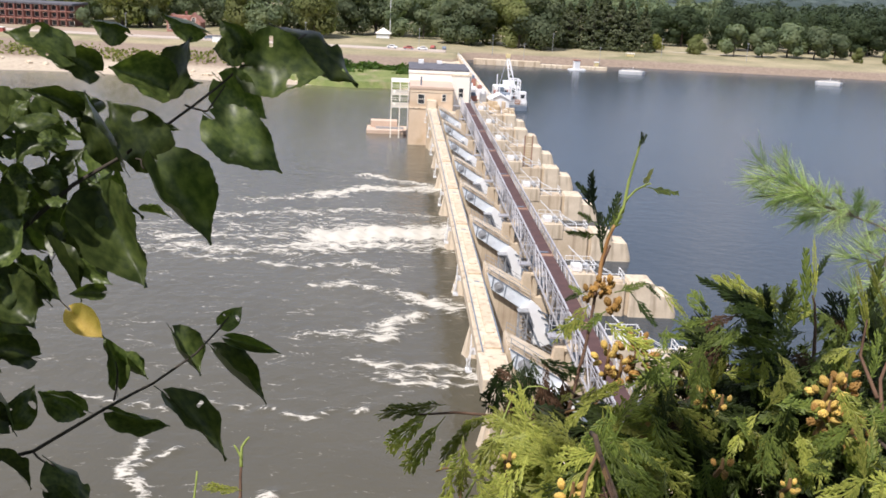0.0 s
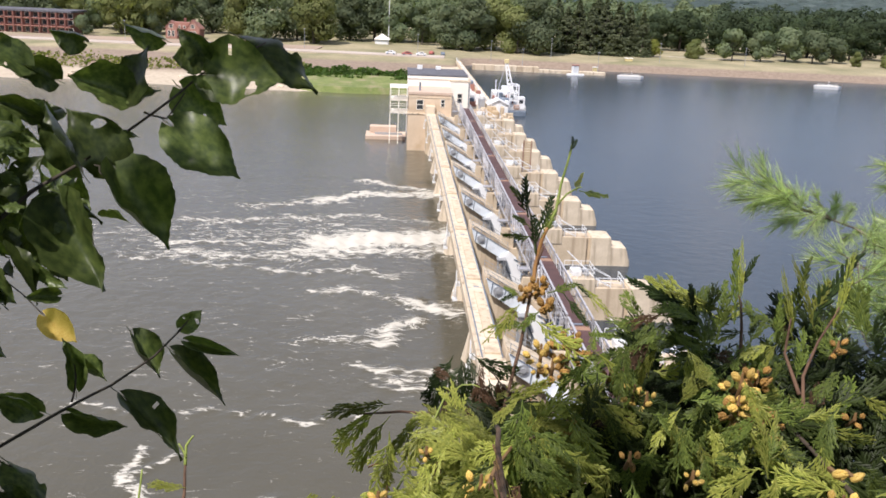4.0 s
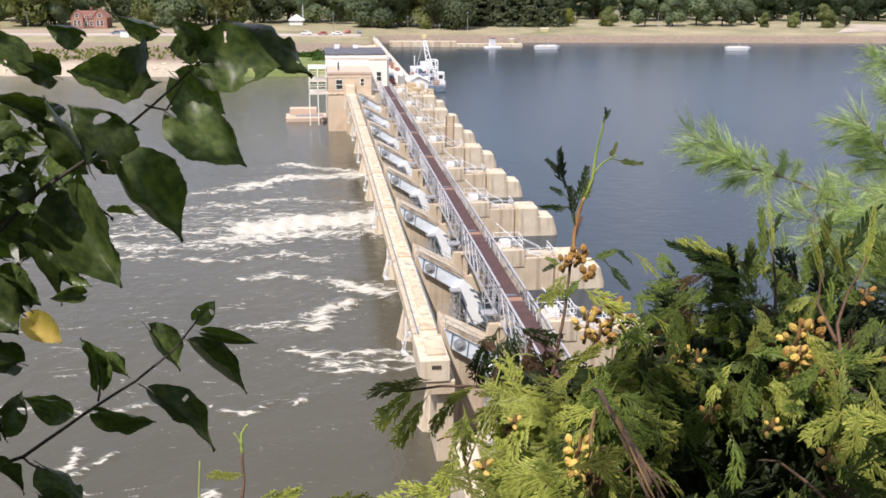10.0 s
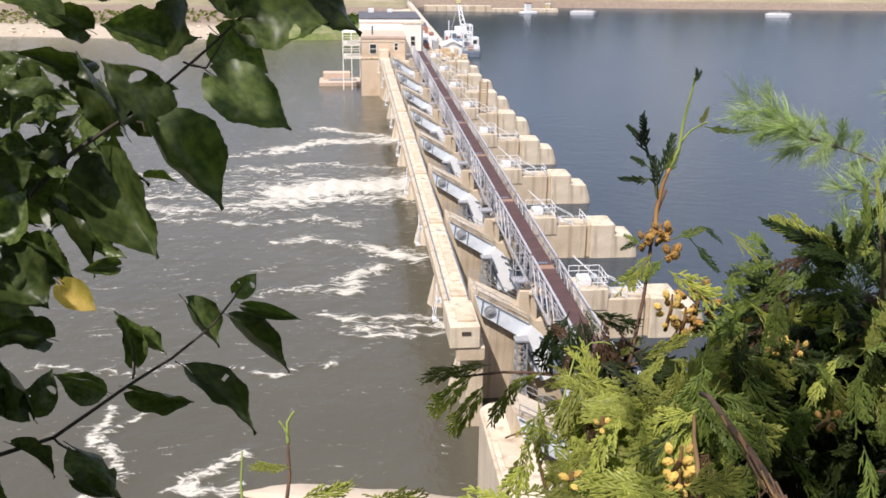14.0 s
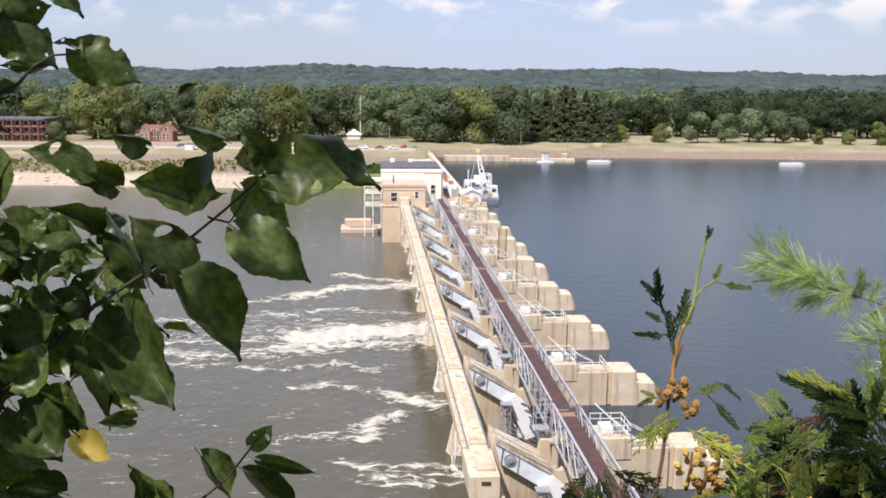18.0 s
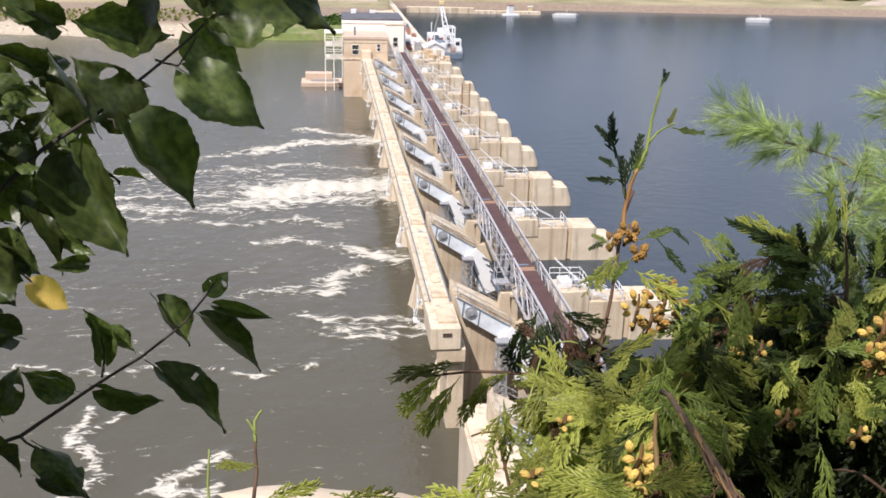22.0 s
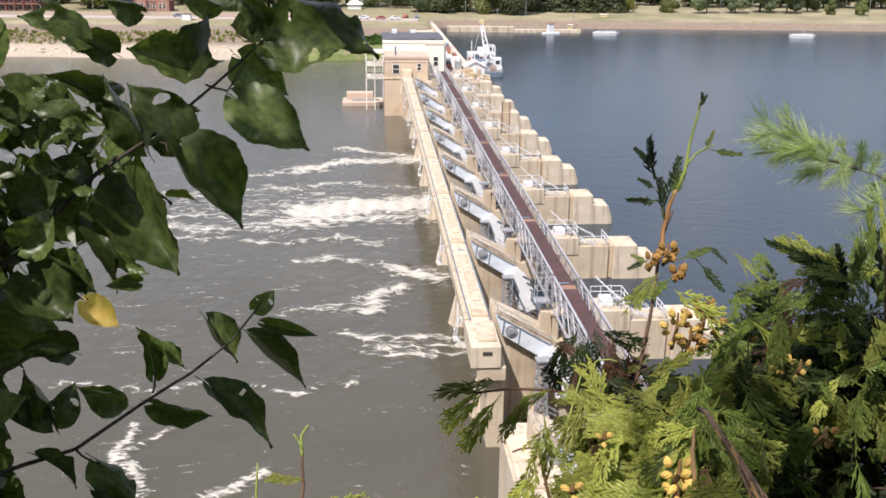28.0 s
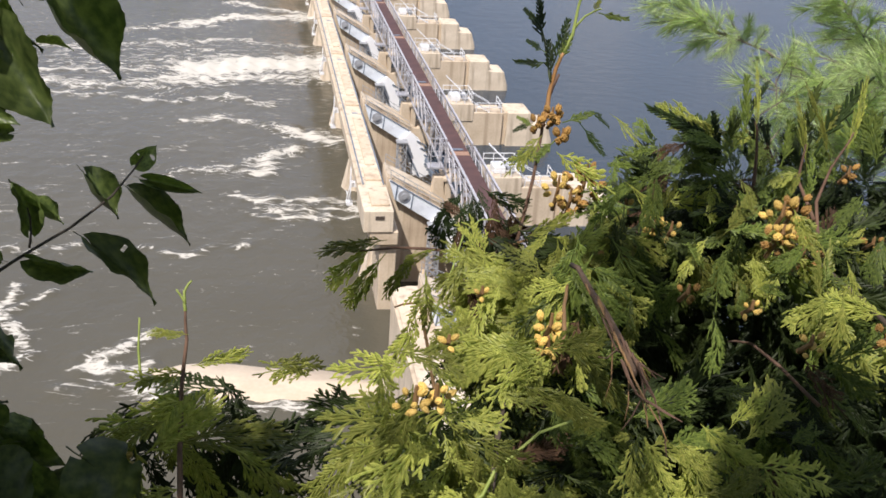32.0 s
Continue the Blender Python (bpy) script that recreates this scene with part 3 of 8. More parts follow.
for a, b in ((17.0, 4000.0),):
    bm.faces.new([bm.verts.new(q) for q in ((a, 20, 5.5), (b, 20, 5.5), (b, 900, 5.5), (a, 900, 5.5))])
finish(pool, bm, POOL)
pool.matrix_basis = DAM
tagged(pool, "calm dark blue river pool above the dam", "water", kind="structure")


def make_sandbar():
    bm = bmesh.new()
    rng = random.Random(4)
    n = 40
    ring = []
    for i in range(n):
        a = 2 * math.pi * i / n
        r = 1 + 0.14 * math.sin(3 * a + 1) + 0.08 * math.sin(7 * a) + rng.uniform(-0.04, 0.04)
        ring.append((0.2 + 9.3 * r * math.cos(a), 60.0 + 2.4 * r * math.sin(a) - 0.16 * r * math.cos(a) * 9))
    outer = [bm.verts.new((x, y, -0.3)) for x, y in ring]
    inner = [bm.verts.new((0.2 + (x - 0.2) * 0.9, 59.9 + (y - 59.9) * 0.84, 0.22)) for x, y in ring]
    top = bm.verts.new((0.2, 59.9, 0.34))
    for i in range(n):
        j = (i + 1) % n
        bm.faces.new((outer[i], outer[j], inner[j], inner[i]))
        bm.faces.new((inner[i], inner[j], top))
    ob = new("sandbar", bpy.data.meshes.new("sandbar"))
    finish(ob, bm, SAND, smooth=True)
    ob.matrix_basis = DAM
    return tagged(ob, "low pale tan sandbar in shallow water below the dam", "sandbar", kind="structure")


make_sandbar()

# ---- the dam ----
BAY = 21.3
FACE_0 = 75.5          # the side of the first whole pier that faces the bluff
PIERS = range(-1, 8)
THICK = 3.0
DECK_Z = 9.5


def face_of(k):
    return FACE_0 + BAY * k


def make_pier():
    root = thing("dam_pier", at_dam(0, face_of(0)), "weathered tan concrete dam pier with stepped upstream nose", "dam pier", "dam piers")
    part("body", extrude_profile(((9.75, -2.5), (9.75, 7.6), (10.25, 7.6), (10.3, 10.3), (15.9, 7.4), (20.0, 7.4), (20.0, 9.2), (25.6, 9.2), (25.6, -2.5)), 0, THICK, 0.06), CONCRETE, root)
    part("groove", boxed(25.6, 26.1, 0.35, THICK - 0.35, -2.5, 9.1), CONCRETE, root, "dark stoplog groove")
    part("nose_block", extrude_profile(((26.1, -2.5), (26.1, 9.35), (28.6, 9.35), (28.75, 9.2), (28.75, 8.15), (30.75, 8.0), (31.35, 6.0), (31.35, -2.5)), -0.25, THICK + 0.25, 0.12), CONCRETE_PALE, root, "pale rounded upstream nose block")
    nose = bmesh.new()
    a = [nose.verts.new((x, y, -2.5)) for x, y in ((10.3, -0.45), (8.2, 0.2), (7.75, 1.5), (8.2, 2.8), (10.3, 3.45))]
    b = [nose.verts.new((x, y, 3.4)) for x, y in ((10.3, -0.05), (9.3, 0.7), (9.1, 1.5), (9.3, 2.3), (10.3, 3.05))]
    for i in range(4):
        nose.faces.new((a[i], a[i + 1], b[i + 1], b[i]))
    nose.faces.new(b), nose.faces.new(a[::-1]), nose.faces.new((a[0], b[0], b[4], a[4]))
    bmesh.ops.recalc_face_normals(nose, faces=nose.faces[:])
    part("cutwater", nose, CONCRETE_PALE, root, "pale tapered downstream cutwater")
    part("hoist_block", boxed(19.3, 22.3, -0.1, THICK + 0.1, 8.2, 10.2, 0.08), CONCRETE_PALE, root, "pale hoist block")
    for i, (x, y) in enumerate(((15.5, 0.5), (17.6, 0.5), (15.5, 2.3), (17.6, 2.3))):
        part("column", boxed(x, x + 0.55, y - 0.25, y + 0.3, 7.3, 10.05, 0.03), CONCRETE, root)
    part("crosshead", boxed(15.3, 18.5, 0.1, 2.7, 9.7, 10.0, 0.04), CONCRETE, root, "stained crosshead under the footbridge")
    part("ledge", extrude_profile(((10.32, 10.32), (15.9, 7.42), (15.9, 7.62), (10.32, 10.52)), 0.2, THICK - 0.2), CONCRETE_PALE, root, "pale sloping pier top")
    return root


def make_gate():
    """A tainter gate of one bay: two bent arms with hubs, and a ribbed curved skin between them."""
    root = thing("tainter_gate", at_dam(0, face_of(0)), "pale blue steel dam gate with bent arms and ribbed curved skin", "dam gate", "dam gates")
    w = BAY - THICK
    for y0, y1 in ((-0.7, -0.2), (-w + 0.2, -w + 0.7)):
        arm = part("arm", extrude_profile(((10.45, 10.1), (15.35, 7.25), (14.1, 6.35), (10.95, 8.35)), y0, y1, 0.05), GIRDER_BLUE, root, "pale blue sloping box girder arm")
        part("lower_arm", extrude_profile(((15.36, 7.24), (16.2, 6.5), (18.3, 2.7), (15.9, 2.2), (14.5, 5.8), (14.12, 6.33)), y0 - 0.15, y1, 0.05), SUNLIT_WHITE, arm, "lower limb of the arm, whitened for the sun on it")
        part("limb_plate", extrude_profile(((14.2, 6.38), (15.42, 7.3), (16.3, 6.55), (18.4, 2.75), (16.7, 2.1), (15.0, 5.6)), y0 - 0.34, y0 - 0.17), SUNLIT_WHITE, arm, "face plate of the lower limb, whitened for the sun on it")
        # shade line under the plate, made as a dark strip
        part("edge_strip", extrude_profile(((14.05, 6.25), (14.22, 6.4), (15.02, 5.62), (16.72, 2.12), (16.5, 2.0), (14.85, 5.5)), y0 - 0.3, y0 - 0.1), DARK_STEEL, arm, "dark strip standing for the shaded underside of the limb")
        hub = bmesh.new()
        disc(hub, 11.75, y0 - 0.07, 8.75, 0.52, 0.14), disc(hub, 11.75, y0 - 0.16, 8.75, 0.26, 0.2)
        part("hub", hub, GREY_STEEL, arm, "round grey hub cap")
        trim = bmesh.new()
        for x0, z0, x1, z1 in ((11.15, 9.7, 11.0, 8.4), (12.55, 8.9, 12.4, 7.5), (10.5, 10.15, 15.3, 7.32)):
            beam(trim, (x0, y0 - 0.03, z0), (x1, y0 - 0.03, z1), 0.09)
        part("flange", trim, DARK_STEEL, arm, "dark flange bars")
        for i in range(5):
            t = i / 4
            x, z = 16.3 + 1.7 * t, 6.2 - 3.1 * t
            part("rib_end", beam(bmesh.new(), (x - 0.2, y0 - 0.4, z + 0.1), (x + 0.9, y0 - 0.4, z - 0.45), 0.1, 0.13), DARK_STEEL, arm)
        walk_rail = bmesh.new()
        railing(walk_rail, [(10.6, y1 - 0.05, 10.05), (15.3, y1 - 0.05, 7.3)], 0.9, 0.05, 1.5)
        part("handrail", walk_rail, GREY_STEEL, arm)
    skin = bmesh.new()
    cx, cz, rad = 9.0, 9.5, 10.35
    arcs = [math.radians(a) for a in range(-36, -6, 4)]
    on = lambda r, a: (cx + r * math.cos(a), cz + r * math.sin(a))
    rows = [[skin.verts.new((on(r, a)[0], y, on(r, a)[1])) for a in arcs] for y in (-w + 0.3, -0.3) for r in (rad - 0.15, rad)]
    for r0, r1, flip in ((rows[0], rows[2], 0), (rows[1], rows[3], 1), (rows[0], rows[1], 1), (rows[2], rows[3], 0)):
        for i in range(len(arcs) - 1):
            q = (r0[i], r0[i + 1], r1[i + 1], r1[i])
            skin.faces.new(q if flip else q[::-1])
    bmesh.ops.recalc_face_normals(skin, faces=skin.faces[:])
    plate = part("skin_plate", skin, DARK_STEEL, root, "dark blue-grey curved skin plate")
    for i in range(11):
        ribs = bmesh.new()
        y = -w + 1.2 + i * (w - 2.4) / 10
        for a0, a1 in zip(arcs, arcs[1:]):
            (x0, z0), (x1, z1) = on(rad - 0.3, a0), on(rad - 0.3, a1)
            beam(ribs, (x0, y, z0), (x1, y, z1), 0.12, 0.3)
        part("rib", ribs, DARK_STEEL, plate)
    for a in (-33, -21, -10):
        x, z = on(rad - 0.55, radians(a))
        part("cross_girder", beam(bmesh.new(), (x, -w + 0.4, z), (x, -0.4, z), 0.3, 0.45), DARK_STEEL, plate, "dark cross girder")
    return root


def make_lattice():
    root = thing("lattice_tower", at_dam(0, face_of(0)), "small grey steel lattice tower beside the gate arm", "lattice tower", "lattice towers")
    for x in (13.95, 14.85):
        for y in (-2.1, -1.3):
            part("leg", beam(bmesh.new(), (x, y, 1.2), (x, y, 6.4), 0.12), GREY_STEEL, root)
    for i in range(5):
        z = 1.4 + i
        for y in (-2.1, -1.3):
            for a, c in (((13.95, y, z), (14.85, y, z + 1)), ((14.85, y, z), (13.95, y, z + 1)), ((13.95, y, z), (14.85, y, z))):
                part("brace", beam(bmesh.new(), a, c, 0.075), GREY_STEEL, root)
        for x in (13.95, 14.85):
            for a, c in (((x, -2.1, z), (x, -1.3, z + 1)), ((x, -1.3, z), (x, -2.1, z + 1))):
                part("brace", beam(bmesh.new(), a, c, 0.07), GREY_STEEL, root)
    part("cap", boxed(13.8, 15.0, -2.25, -1.15, 6.35, 6.5), GREY_STEEL, root)
    part("footing", boxed(13.7, 15.1, -2.4, 0.02, -2.0, 1.25), CONCRETE, root)
    return root


def make_walkway():
    """One span of the footbridge: a deep truss downstream, a low one upstream, and the deck between them."""
    root = thing("footbridge_span", at_dam(0, face_of(0) + 1.6), "silver steel truss footbridge span with a maroon deck", "footbridge", "footbridge spans")
    L = BAY
    n = 8
    for x, z0, z1, w in ((15.6, 10.05, 12.95, 0.14), (17.95, 10.05, 12.6, 0.12)):
        truss = part("top_chord", beam(bmesh.new(), (x, 0.15, z1), (x, L - 0.5, z1), w * 1.3, w), SILVER, root)
        part("bottom_chord", beam(bmesh.new(), (x, 0.1, z0), (x, L - 0.1, z0), w * 1.3, w), SILVER, root)
        for i in range(n + 1):
            y = 0.2 + (L - 0.75) * i / n
            part("post", beam(bmesh.new(), (x, y, z0), (x, y, z1), w * 0.75), SILVER, root)
            if i < n:
                y2 = 0.2 + (L - 0.75) * (i + 1) / n
                lo, hi = ((x, y, z0), (x, y2, z1)) if i >= n / 2 else ((x, y2, z0), (x, y, z1))
                part("diagonal", beam(bmesh.new(), lo, hi, w * 0.6), SILVER, root)
        rails = bmesh.new()
        for h in (12.0, 12.4):
            beam(rails, (x, 0.2, h), (x, L - 0.5, h), 0.05)
        for i in range(2 * n):
            y = 0.2 + (L - 0.75) * (i + 0.5) / (2 * n)
            beam(rails, (x + 0.05, y, 11.6), (x + 0.05, y, 12.45), 0.04)
        part("handrail", rails, SILVER, root)
    deck = part("deck", boxed(16.05, 17.8, 1.1, L - 0.02, 11.45, 11.6), MAROON, root, "maroon painted deck")
    part("joint_plate", boxed(16.05, 17.8, 0.02, 1.06, 11.46, 11.58), TAN_DECK, root, "worn tan joint plate")
    part("hatch", boxed(16.4, 17.4, 1.3, 1.6, 11.6, 11.66), DARK_STEEL, deck, "dark hatch")
    for i in range(n + 1):
        y = 0.2 + (L - 0.75) * i / n
        part("cross_beam", beam(bmesh.new(), (15.6, y, 11.3), (17.95, y, 11.3), 0.16, 0.28), SILVER, root)
    return root


def make_frame():
    root = thing("service_cage", at_dam(0, face_of(0)), "silver steel service cage hung beside the footbridge", "steel cage", "service cages")
    for x in (14.05, 14.95):
        for y in (0.3, 1.5):
            part("post", beam(bmesh.new(), (x, y, 10.9), (x, y, 13.2), 0.06), SILVER, root)
    for z in (10.95, 12.0, 13.15):
        b = bmesh.new()
        for y in (0.3, 1.5):
            beam(b, (14.05, y, z), (15.3, y, z), 0.055)
        for x in (14.05, 14.95):
            beam(b, (x, 0.3, z), (x, 1.5, z), 0.055)
        part("rail", b, SILVER, root)
    part("platform", boxed(13.9, 15.3, 0.3, 1.5, 10.8, 10.9), SILVER, root)
    part("bracket", beam(bmesh.new(), (14.0, 1.0, 10.8), (15.5, 1.0, 9.6), 0.1), SILVER, root)
    part("pylon", extrude_profile(((14.3, 7.0), (14.5, 10.0), (15.3, 10.0), (15.6, 7.0)), 0.4, 1.4, 0.03), CONCRETE, root, "tapered tan concrete pylon")
    return root


def make_hoist():
    root = thing("gate_hoist", at_dam(0, face_of(0)), "white gate hoist with railings on a pier block", "gate hoist", "gate hoists")
    part("housing", boxed(19.8, 20.9, 0.7, 2.2, 10.2, 10.9, 0.08), WHITE_STEEL, root)
    part("drum", disc(bmesh.new(), 21.45, 1.5, 10.55, 0.34, 1.4, "Y"), GREY_STEEL, root)
    r = bmesh.new()
    railing(r, [(19.35, -0.05, 10.2), (22.15, -0.05, 10.2), (22.15, 3.05, 10.2), (19.35, 3.05, 10.2)], 1.1, 0.055, 0.9)
    part("guard_rail", r, WHITE_STEEL, root)
    lad = bmesh.new()
    for y in (0.2, 0.95):
        beam(lad, (22.2, y, 10.2), (24.1, y, 9.2), 0.06), beam(lad, (22.2, y, 11.2), (24.1, y, 10.2), 0.06)
        beam(lad, (19.2, y, 13.0), (22.2, y, 10.25), 0.06)
    for i in range(7):
        t = i / 6
        beam(lad, (22.2 + 1.9 * t, 0.2, 10.2 - t), (22.2 + 1.9 * t, 0.95, 10.2 - t), 0.06)
        beam(lad, (19.2 + 3 * t, 0.2, 13 - 2.75 * t), (19.2 + 3 * t, 0.95, 13 - 2.75 * t), 0.06)
    part("stair", lad, WHITE_STEEL, root)
    r = bmesh.new()
    railing(r, [(22.6, 0.15, 9.2), (25.4, 0.15, 9.2), (25.4, 2.8, 9.2)], 1.05, 0.06, 1.2)
    part("pier_rail", r, WHITE_STEEL, root)
    return root


def make_bridge():
    root = thing("service_bridge_span", at_dam(0, face_of(0)), "long concrete service bridge span with raised panels", "bridge", "service bridge spans")
    deck = part("deck_slab", boxed(7.8, 10.15, 0.0, BAY - 0.03, 8.85, DECK_Z, 0.05), CONCRETE_PALE, root)
    part("edge_girder", boxed(8.05, 8.6, 0.0, BAY, 7.62, 8.86), CONCRETE, root)
    part("edge_girder", boxed(9.5, 10.0, 0.0, BAY, 7.62, 8.86), CONCRETE, root)
    part("curb", boxed(7.78, 8.08, 0.02, BAY - 0.05, DECK_Z - 0.02, DECK_Z + 0.16, 0.03), CONCRETE, root)
    part("walk_slab", boxed(8.9, 9.75, 4.6, 18.0, DECK_Z - 0.01, DECK_Z + 0.13, 0.03), CONCRETE, root, "long raised concrete panel")
    part("hatch_cover", boxed(8.55, 9.95, 0.8, 3.7, DECK_Z - 0.01, DECK_Z + 0.2, 0.04), CONCRETE, root, "square tan concrete hatch cover")
    for x in (8.22, 9.98):
        part("crane_rail", boxed(x, x + 0.11, 0.02, BAY - 0.05, DECK_Z - 0.01, DECK_Z + 0.09), DARK_STEEL, root, "long dark strip along the deck")
    part("drain_slot", boxed(9.0, 9.6, 19.4, 19.75, DECK_Z - 0.01, DECK_Z + 0.06), GREY_STEEL, root)
    return root


def make_ladder():
    root = thing("access_ladder", at_dam(0, face_of(0)), "white steel ladder cage on the bridge side", "ladder", "access ladders")
    b = bmesh.new()
    for y in (3.4, 3.9):
        beam(b, (7.55, y, 6.2), (7.55, y, 9.6), 0.07)
    for i in range(9):
        beam(b, (7.55, 3.4, 6.3 + 0.38 * i), (7.55, 3.9, 6.3 + 0.38 * i), 0.06)
    part("ladder_frame", b, WHITE_STEEL, root)
    part("landing_plate", boxed(7.2, 7.75, 3.1, 4.2, 6.2, 6.32), WHITE_STEEL, root)
    brace = bmesh.new()
    beam(brace, (7.25, 3.2, 6.3), (7.7, 3.2, 8.6), 0.07), beam(brace, (7.25, 4.1, 6.3), (7.7, 4.1, 8.6), 0.07), beam(brace, (7.25, 3.2, 7.2), (7.25, 4.1, 7.2), 0.07)
    part("brace", brace, WHITE_STEEL, root)
    part("bracket", boxed(7.5, 8.1, 3.3, 4.0, 7.9, 8.3), WHITE_STEEL, root)
    return root


for make in (make_pier, make_gate, make_lattice, make_walkway, make_frame, make_hoist, make_bridge, make_ladder):
    first = make()
    base = first.matrix_basis.copy()
    for k in PIERS:
        last_bay = k == PIERS[-1] and make in (make_walkway, make_bridge)
        if k != 0 and not last_bay and not (k < 0 and make in (make_bridge, make_ladder)):
            copy_thing(first, DAM @ Matrix.Translation((0, BAY * k, 0)) @ DAM.inverted() @ base)

near = thing("bridge_landing", at_dam(0, 0), "pale concrete landing wall with a rounded end by the bluff", "concrete landing")
bm = bmesh.new()
bow = [(10.15 + 1.6 * math.cos(a), 57.6 + 1.6 * math.sin(a)) for a in (math.pi * i / 12 for i in range(13))]
lo, hi = ([bm.verts.new((x, y, z)) for x, y in [(11.75, 26.0)] + bow + [(8.55, 26.0)]] for z in (-2.5, 8.35))
bm.faces.new(hi), bm.faces.new(lo[::-1])
for i in range(len(lo)):
    j = (i + 1) % len(lo)
    bm.faces.new((lo[i], lo[j], hi[j], hi[i]))
bmesh.ops.recalc_face_normals(bm, faces=bm.faces[:])
part("wall", bm, CONCRETE_PALE, near)
part("curb", boxed(8.53, 8.8, 26, 57.4, 8.33, 8.5, 0.03), CONCRETE, near)
part("hatch_cover", boxed(9.2, 10.9, 50.6, 54.0, 8.34, 8.5, 0.04), CONCRETE, near, "square tan concrete hatch cover")
stepped = thing("bridge_step_block", at_dam(0, 0), "raised pale concrete end of the service bridge with a dark plate standing for the shade in a slot", "concrete block")
part("block", boxed(7.8, 10.25, 69.8, FACE_0 - 0.02, 7.6, DECK_Z, 0.06), CONCRETE_PALE, stepped)
part("buttress", boxed(9.3, 10.7, 70.6, FACE_0 - 0.05, -2.5, 7.62, 0.06), CONCRETE, stepped, "tan buttress under the bridge end")
part("ledge", boxed(8.35, 10.7, 69.95, 71.4, 6.4, 7.58, 0.05), CONCRETE, stepped)
# no recess: a dark plate gives the slot its shade
part("slot", boxed(8.75, 9.5, 69.74, 69.84, 8.75, 9.05), BARK, stepped, "dark plate standing for the shade in a slot")
part("hatch_cover", boxed(8.5, 10.0, 70.8, 73.6, DECK_Z - 0.01, DECK_Z + 0.2, 0.04), CONCRETE, stepped, "square tan concrete hatch cover")
last = thing("bridge_end_block", at_dam(0, face_of(7)), "concrete end block between the last pier and the control house", "concrete block")
part("wall", boxed(7.9, 19.2, THICK + 0.05, 8.0, -2.5, 8.6, 0.06), CONCRETE, last)
part("cap", boxed(7.8, 10.2, 0.02, 7.9, 8.62, DECK_Z, 0.05), CONCRETE_PALE, last)

stack = thing("stoplog_rack", at_dam(0, 0), "tall rust-stained stoplog rack standing on a dam pier", "steel rack")
for x in (22.6, 23.9):
    part("upright", beam(bmesh.new(), (x, face_of(4) + 1.2, 9.15), (x, face_of(4) + 1.2, 14.6), 0.22), TAN_DECK, stack)
for i in range(12):
    part("log", boxed(22.72, 23.78, face_of(4) + 1.1, face_of(4) + 1.3, 9.3 + i * 0.44, 9.6 + i * 0.44), RUST_CONCRETE, stack)


# ---- the far end of the dam: control house, powerhouse, lock wall and work boat ----
def window(parent, x0, x1, y, z0, z1, bars=1):
    f = bmesh.new()
    for a, b, c, d in ((x0 - 0.12, x0, z0 - 0.12, z1 + 0.12), (x1, x1 + 0.12, z0 - 0.12, z1 + 0.12), (x0, x1, z0 - 0.12, z0), (x0, x1, z1, z1 + 0.12)):
        box(f, a, b, y - 0.12, y + 0.02, c, d)
    for i in range(bars):
        z = z0 + (z1 - z0) * (i + 1) / (bars + 1)
        box(f, x0, x1, y - 0.1, y + 0.02, z - 0.06, z + 0.06)
    w = part("window", f, WALL_CREAM, parent)
    part("pane", boxed(x0, x1, y - 0.03, y + 0.02, z0, z1), DARK_GLASS, w, "dark glass")
    return w


house = thing("control_house", at_dam(0, 232.5), "tan concrete control house with a parapet and dark windows", "building")
part("wall", boxed(3.6, 14.1, 0, 13.4, -2.5, 13.7, 0.05), WALL_TAN, house)
part("parapet", boxed(3.45, 14.25, -0.15, 13.55, 13.7, 14.35, 0.04), RED_TAN, house)
part("cornice", boxed(3.5, 14.2, -0.1, 0.0, 12.9, 13.1, 0.02), CONCRETE_PALE, house)
part("ledge", boxed(3.4, 9.9, -0.25, 13.6, 8.9, 9.2, 0.04), CONCRETE_PALE, house)
part("base", boxed(3.5, 9.8, -0.1, 13.5, -2.5, 8.9, 0.05), WALL_TAN, house)
part("stair_head", boxed(7.7, 10.0, -3.0, 0.0, 8.6, 11.3, 0.05), CONCRETE_PALE, house, "pale stair head block")
part("chimney", disc(bmesh.new(), 6.3, 3.0, 15.3, 0.22, 2.2, "Z", 8), DARK_STEEL, house)
window(house, 5.6, 7.1, 0, 10.2, 12.4)
window(house, 11.5, 12.3, 0, 11.0, 12.6)

balcony = thing("steel_balcony", at_dam(0, 236), "cream steel balcony platforms on the control house side", "balcony")
for z in (8.5, 11.6, 14.7):
    part("floor_plate", boxed(-1.0, 3.38, 0, 8, z, z + 0.18), WALL_CREAM, balcony)
    if z < 14:
        r = bmesh.new()
        railing(r, [(3.3, 0.05, z), (-0.95, 0.05, z), (-0.95, 7.9, z)], 1.2, 0.12, 1.2)
        for h in (0.5, 0.9, 1.9, 2.4):
            beam(r, (3.3, 0.05, z + h), (-0.95, 0.05, z + h), 0.1)
        part("railing", r, WALL_CREAM, balcony)
for x in (-0.9, 1.2):
    for y in (0.1, 7.8):
        part("post", beam(bmesh.new(), (x, y, 0.9), (x, y, 14.8), 0.22), WALL_CREAM, balcony)

apron = thing("concrete_apron", at_dam(0, 247), "tan concrete apron slab low over the water", "concrete slab")
part("slab", boxed(-7.2, 3.3, 0.5, 9, -1.5, 0.9, 0.05), RED_TAN, apron)
part("upper_slab", boxed(-6.2, 0.8, 5.5, 9.2, 0.92, 2.6, 0.05), RED_TAN, apron)
part("barrier", boxed(-4.8, 2.5, 3.0, 3.3, 0.92, 1.5), GREY_STEEL, apron)

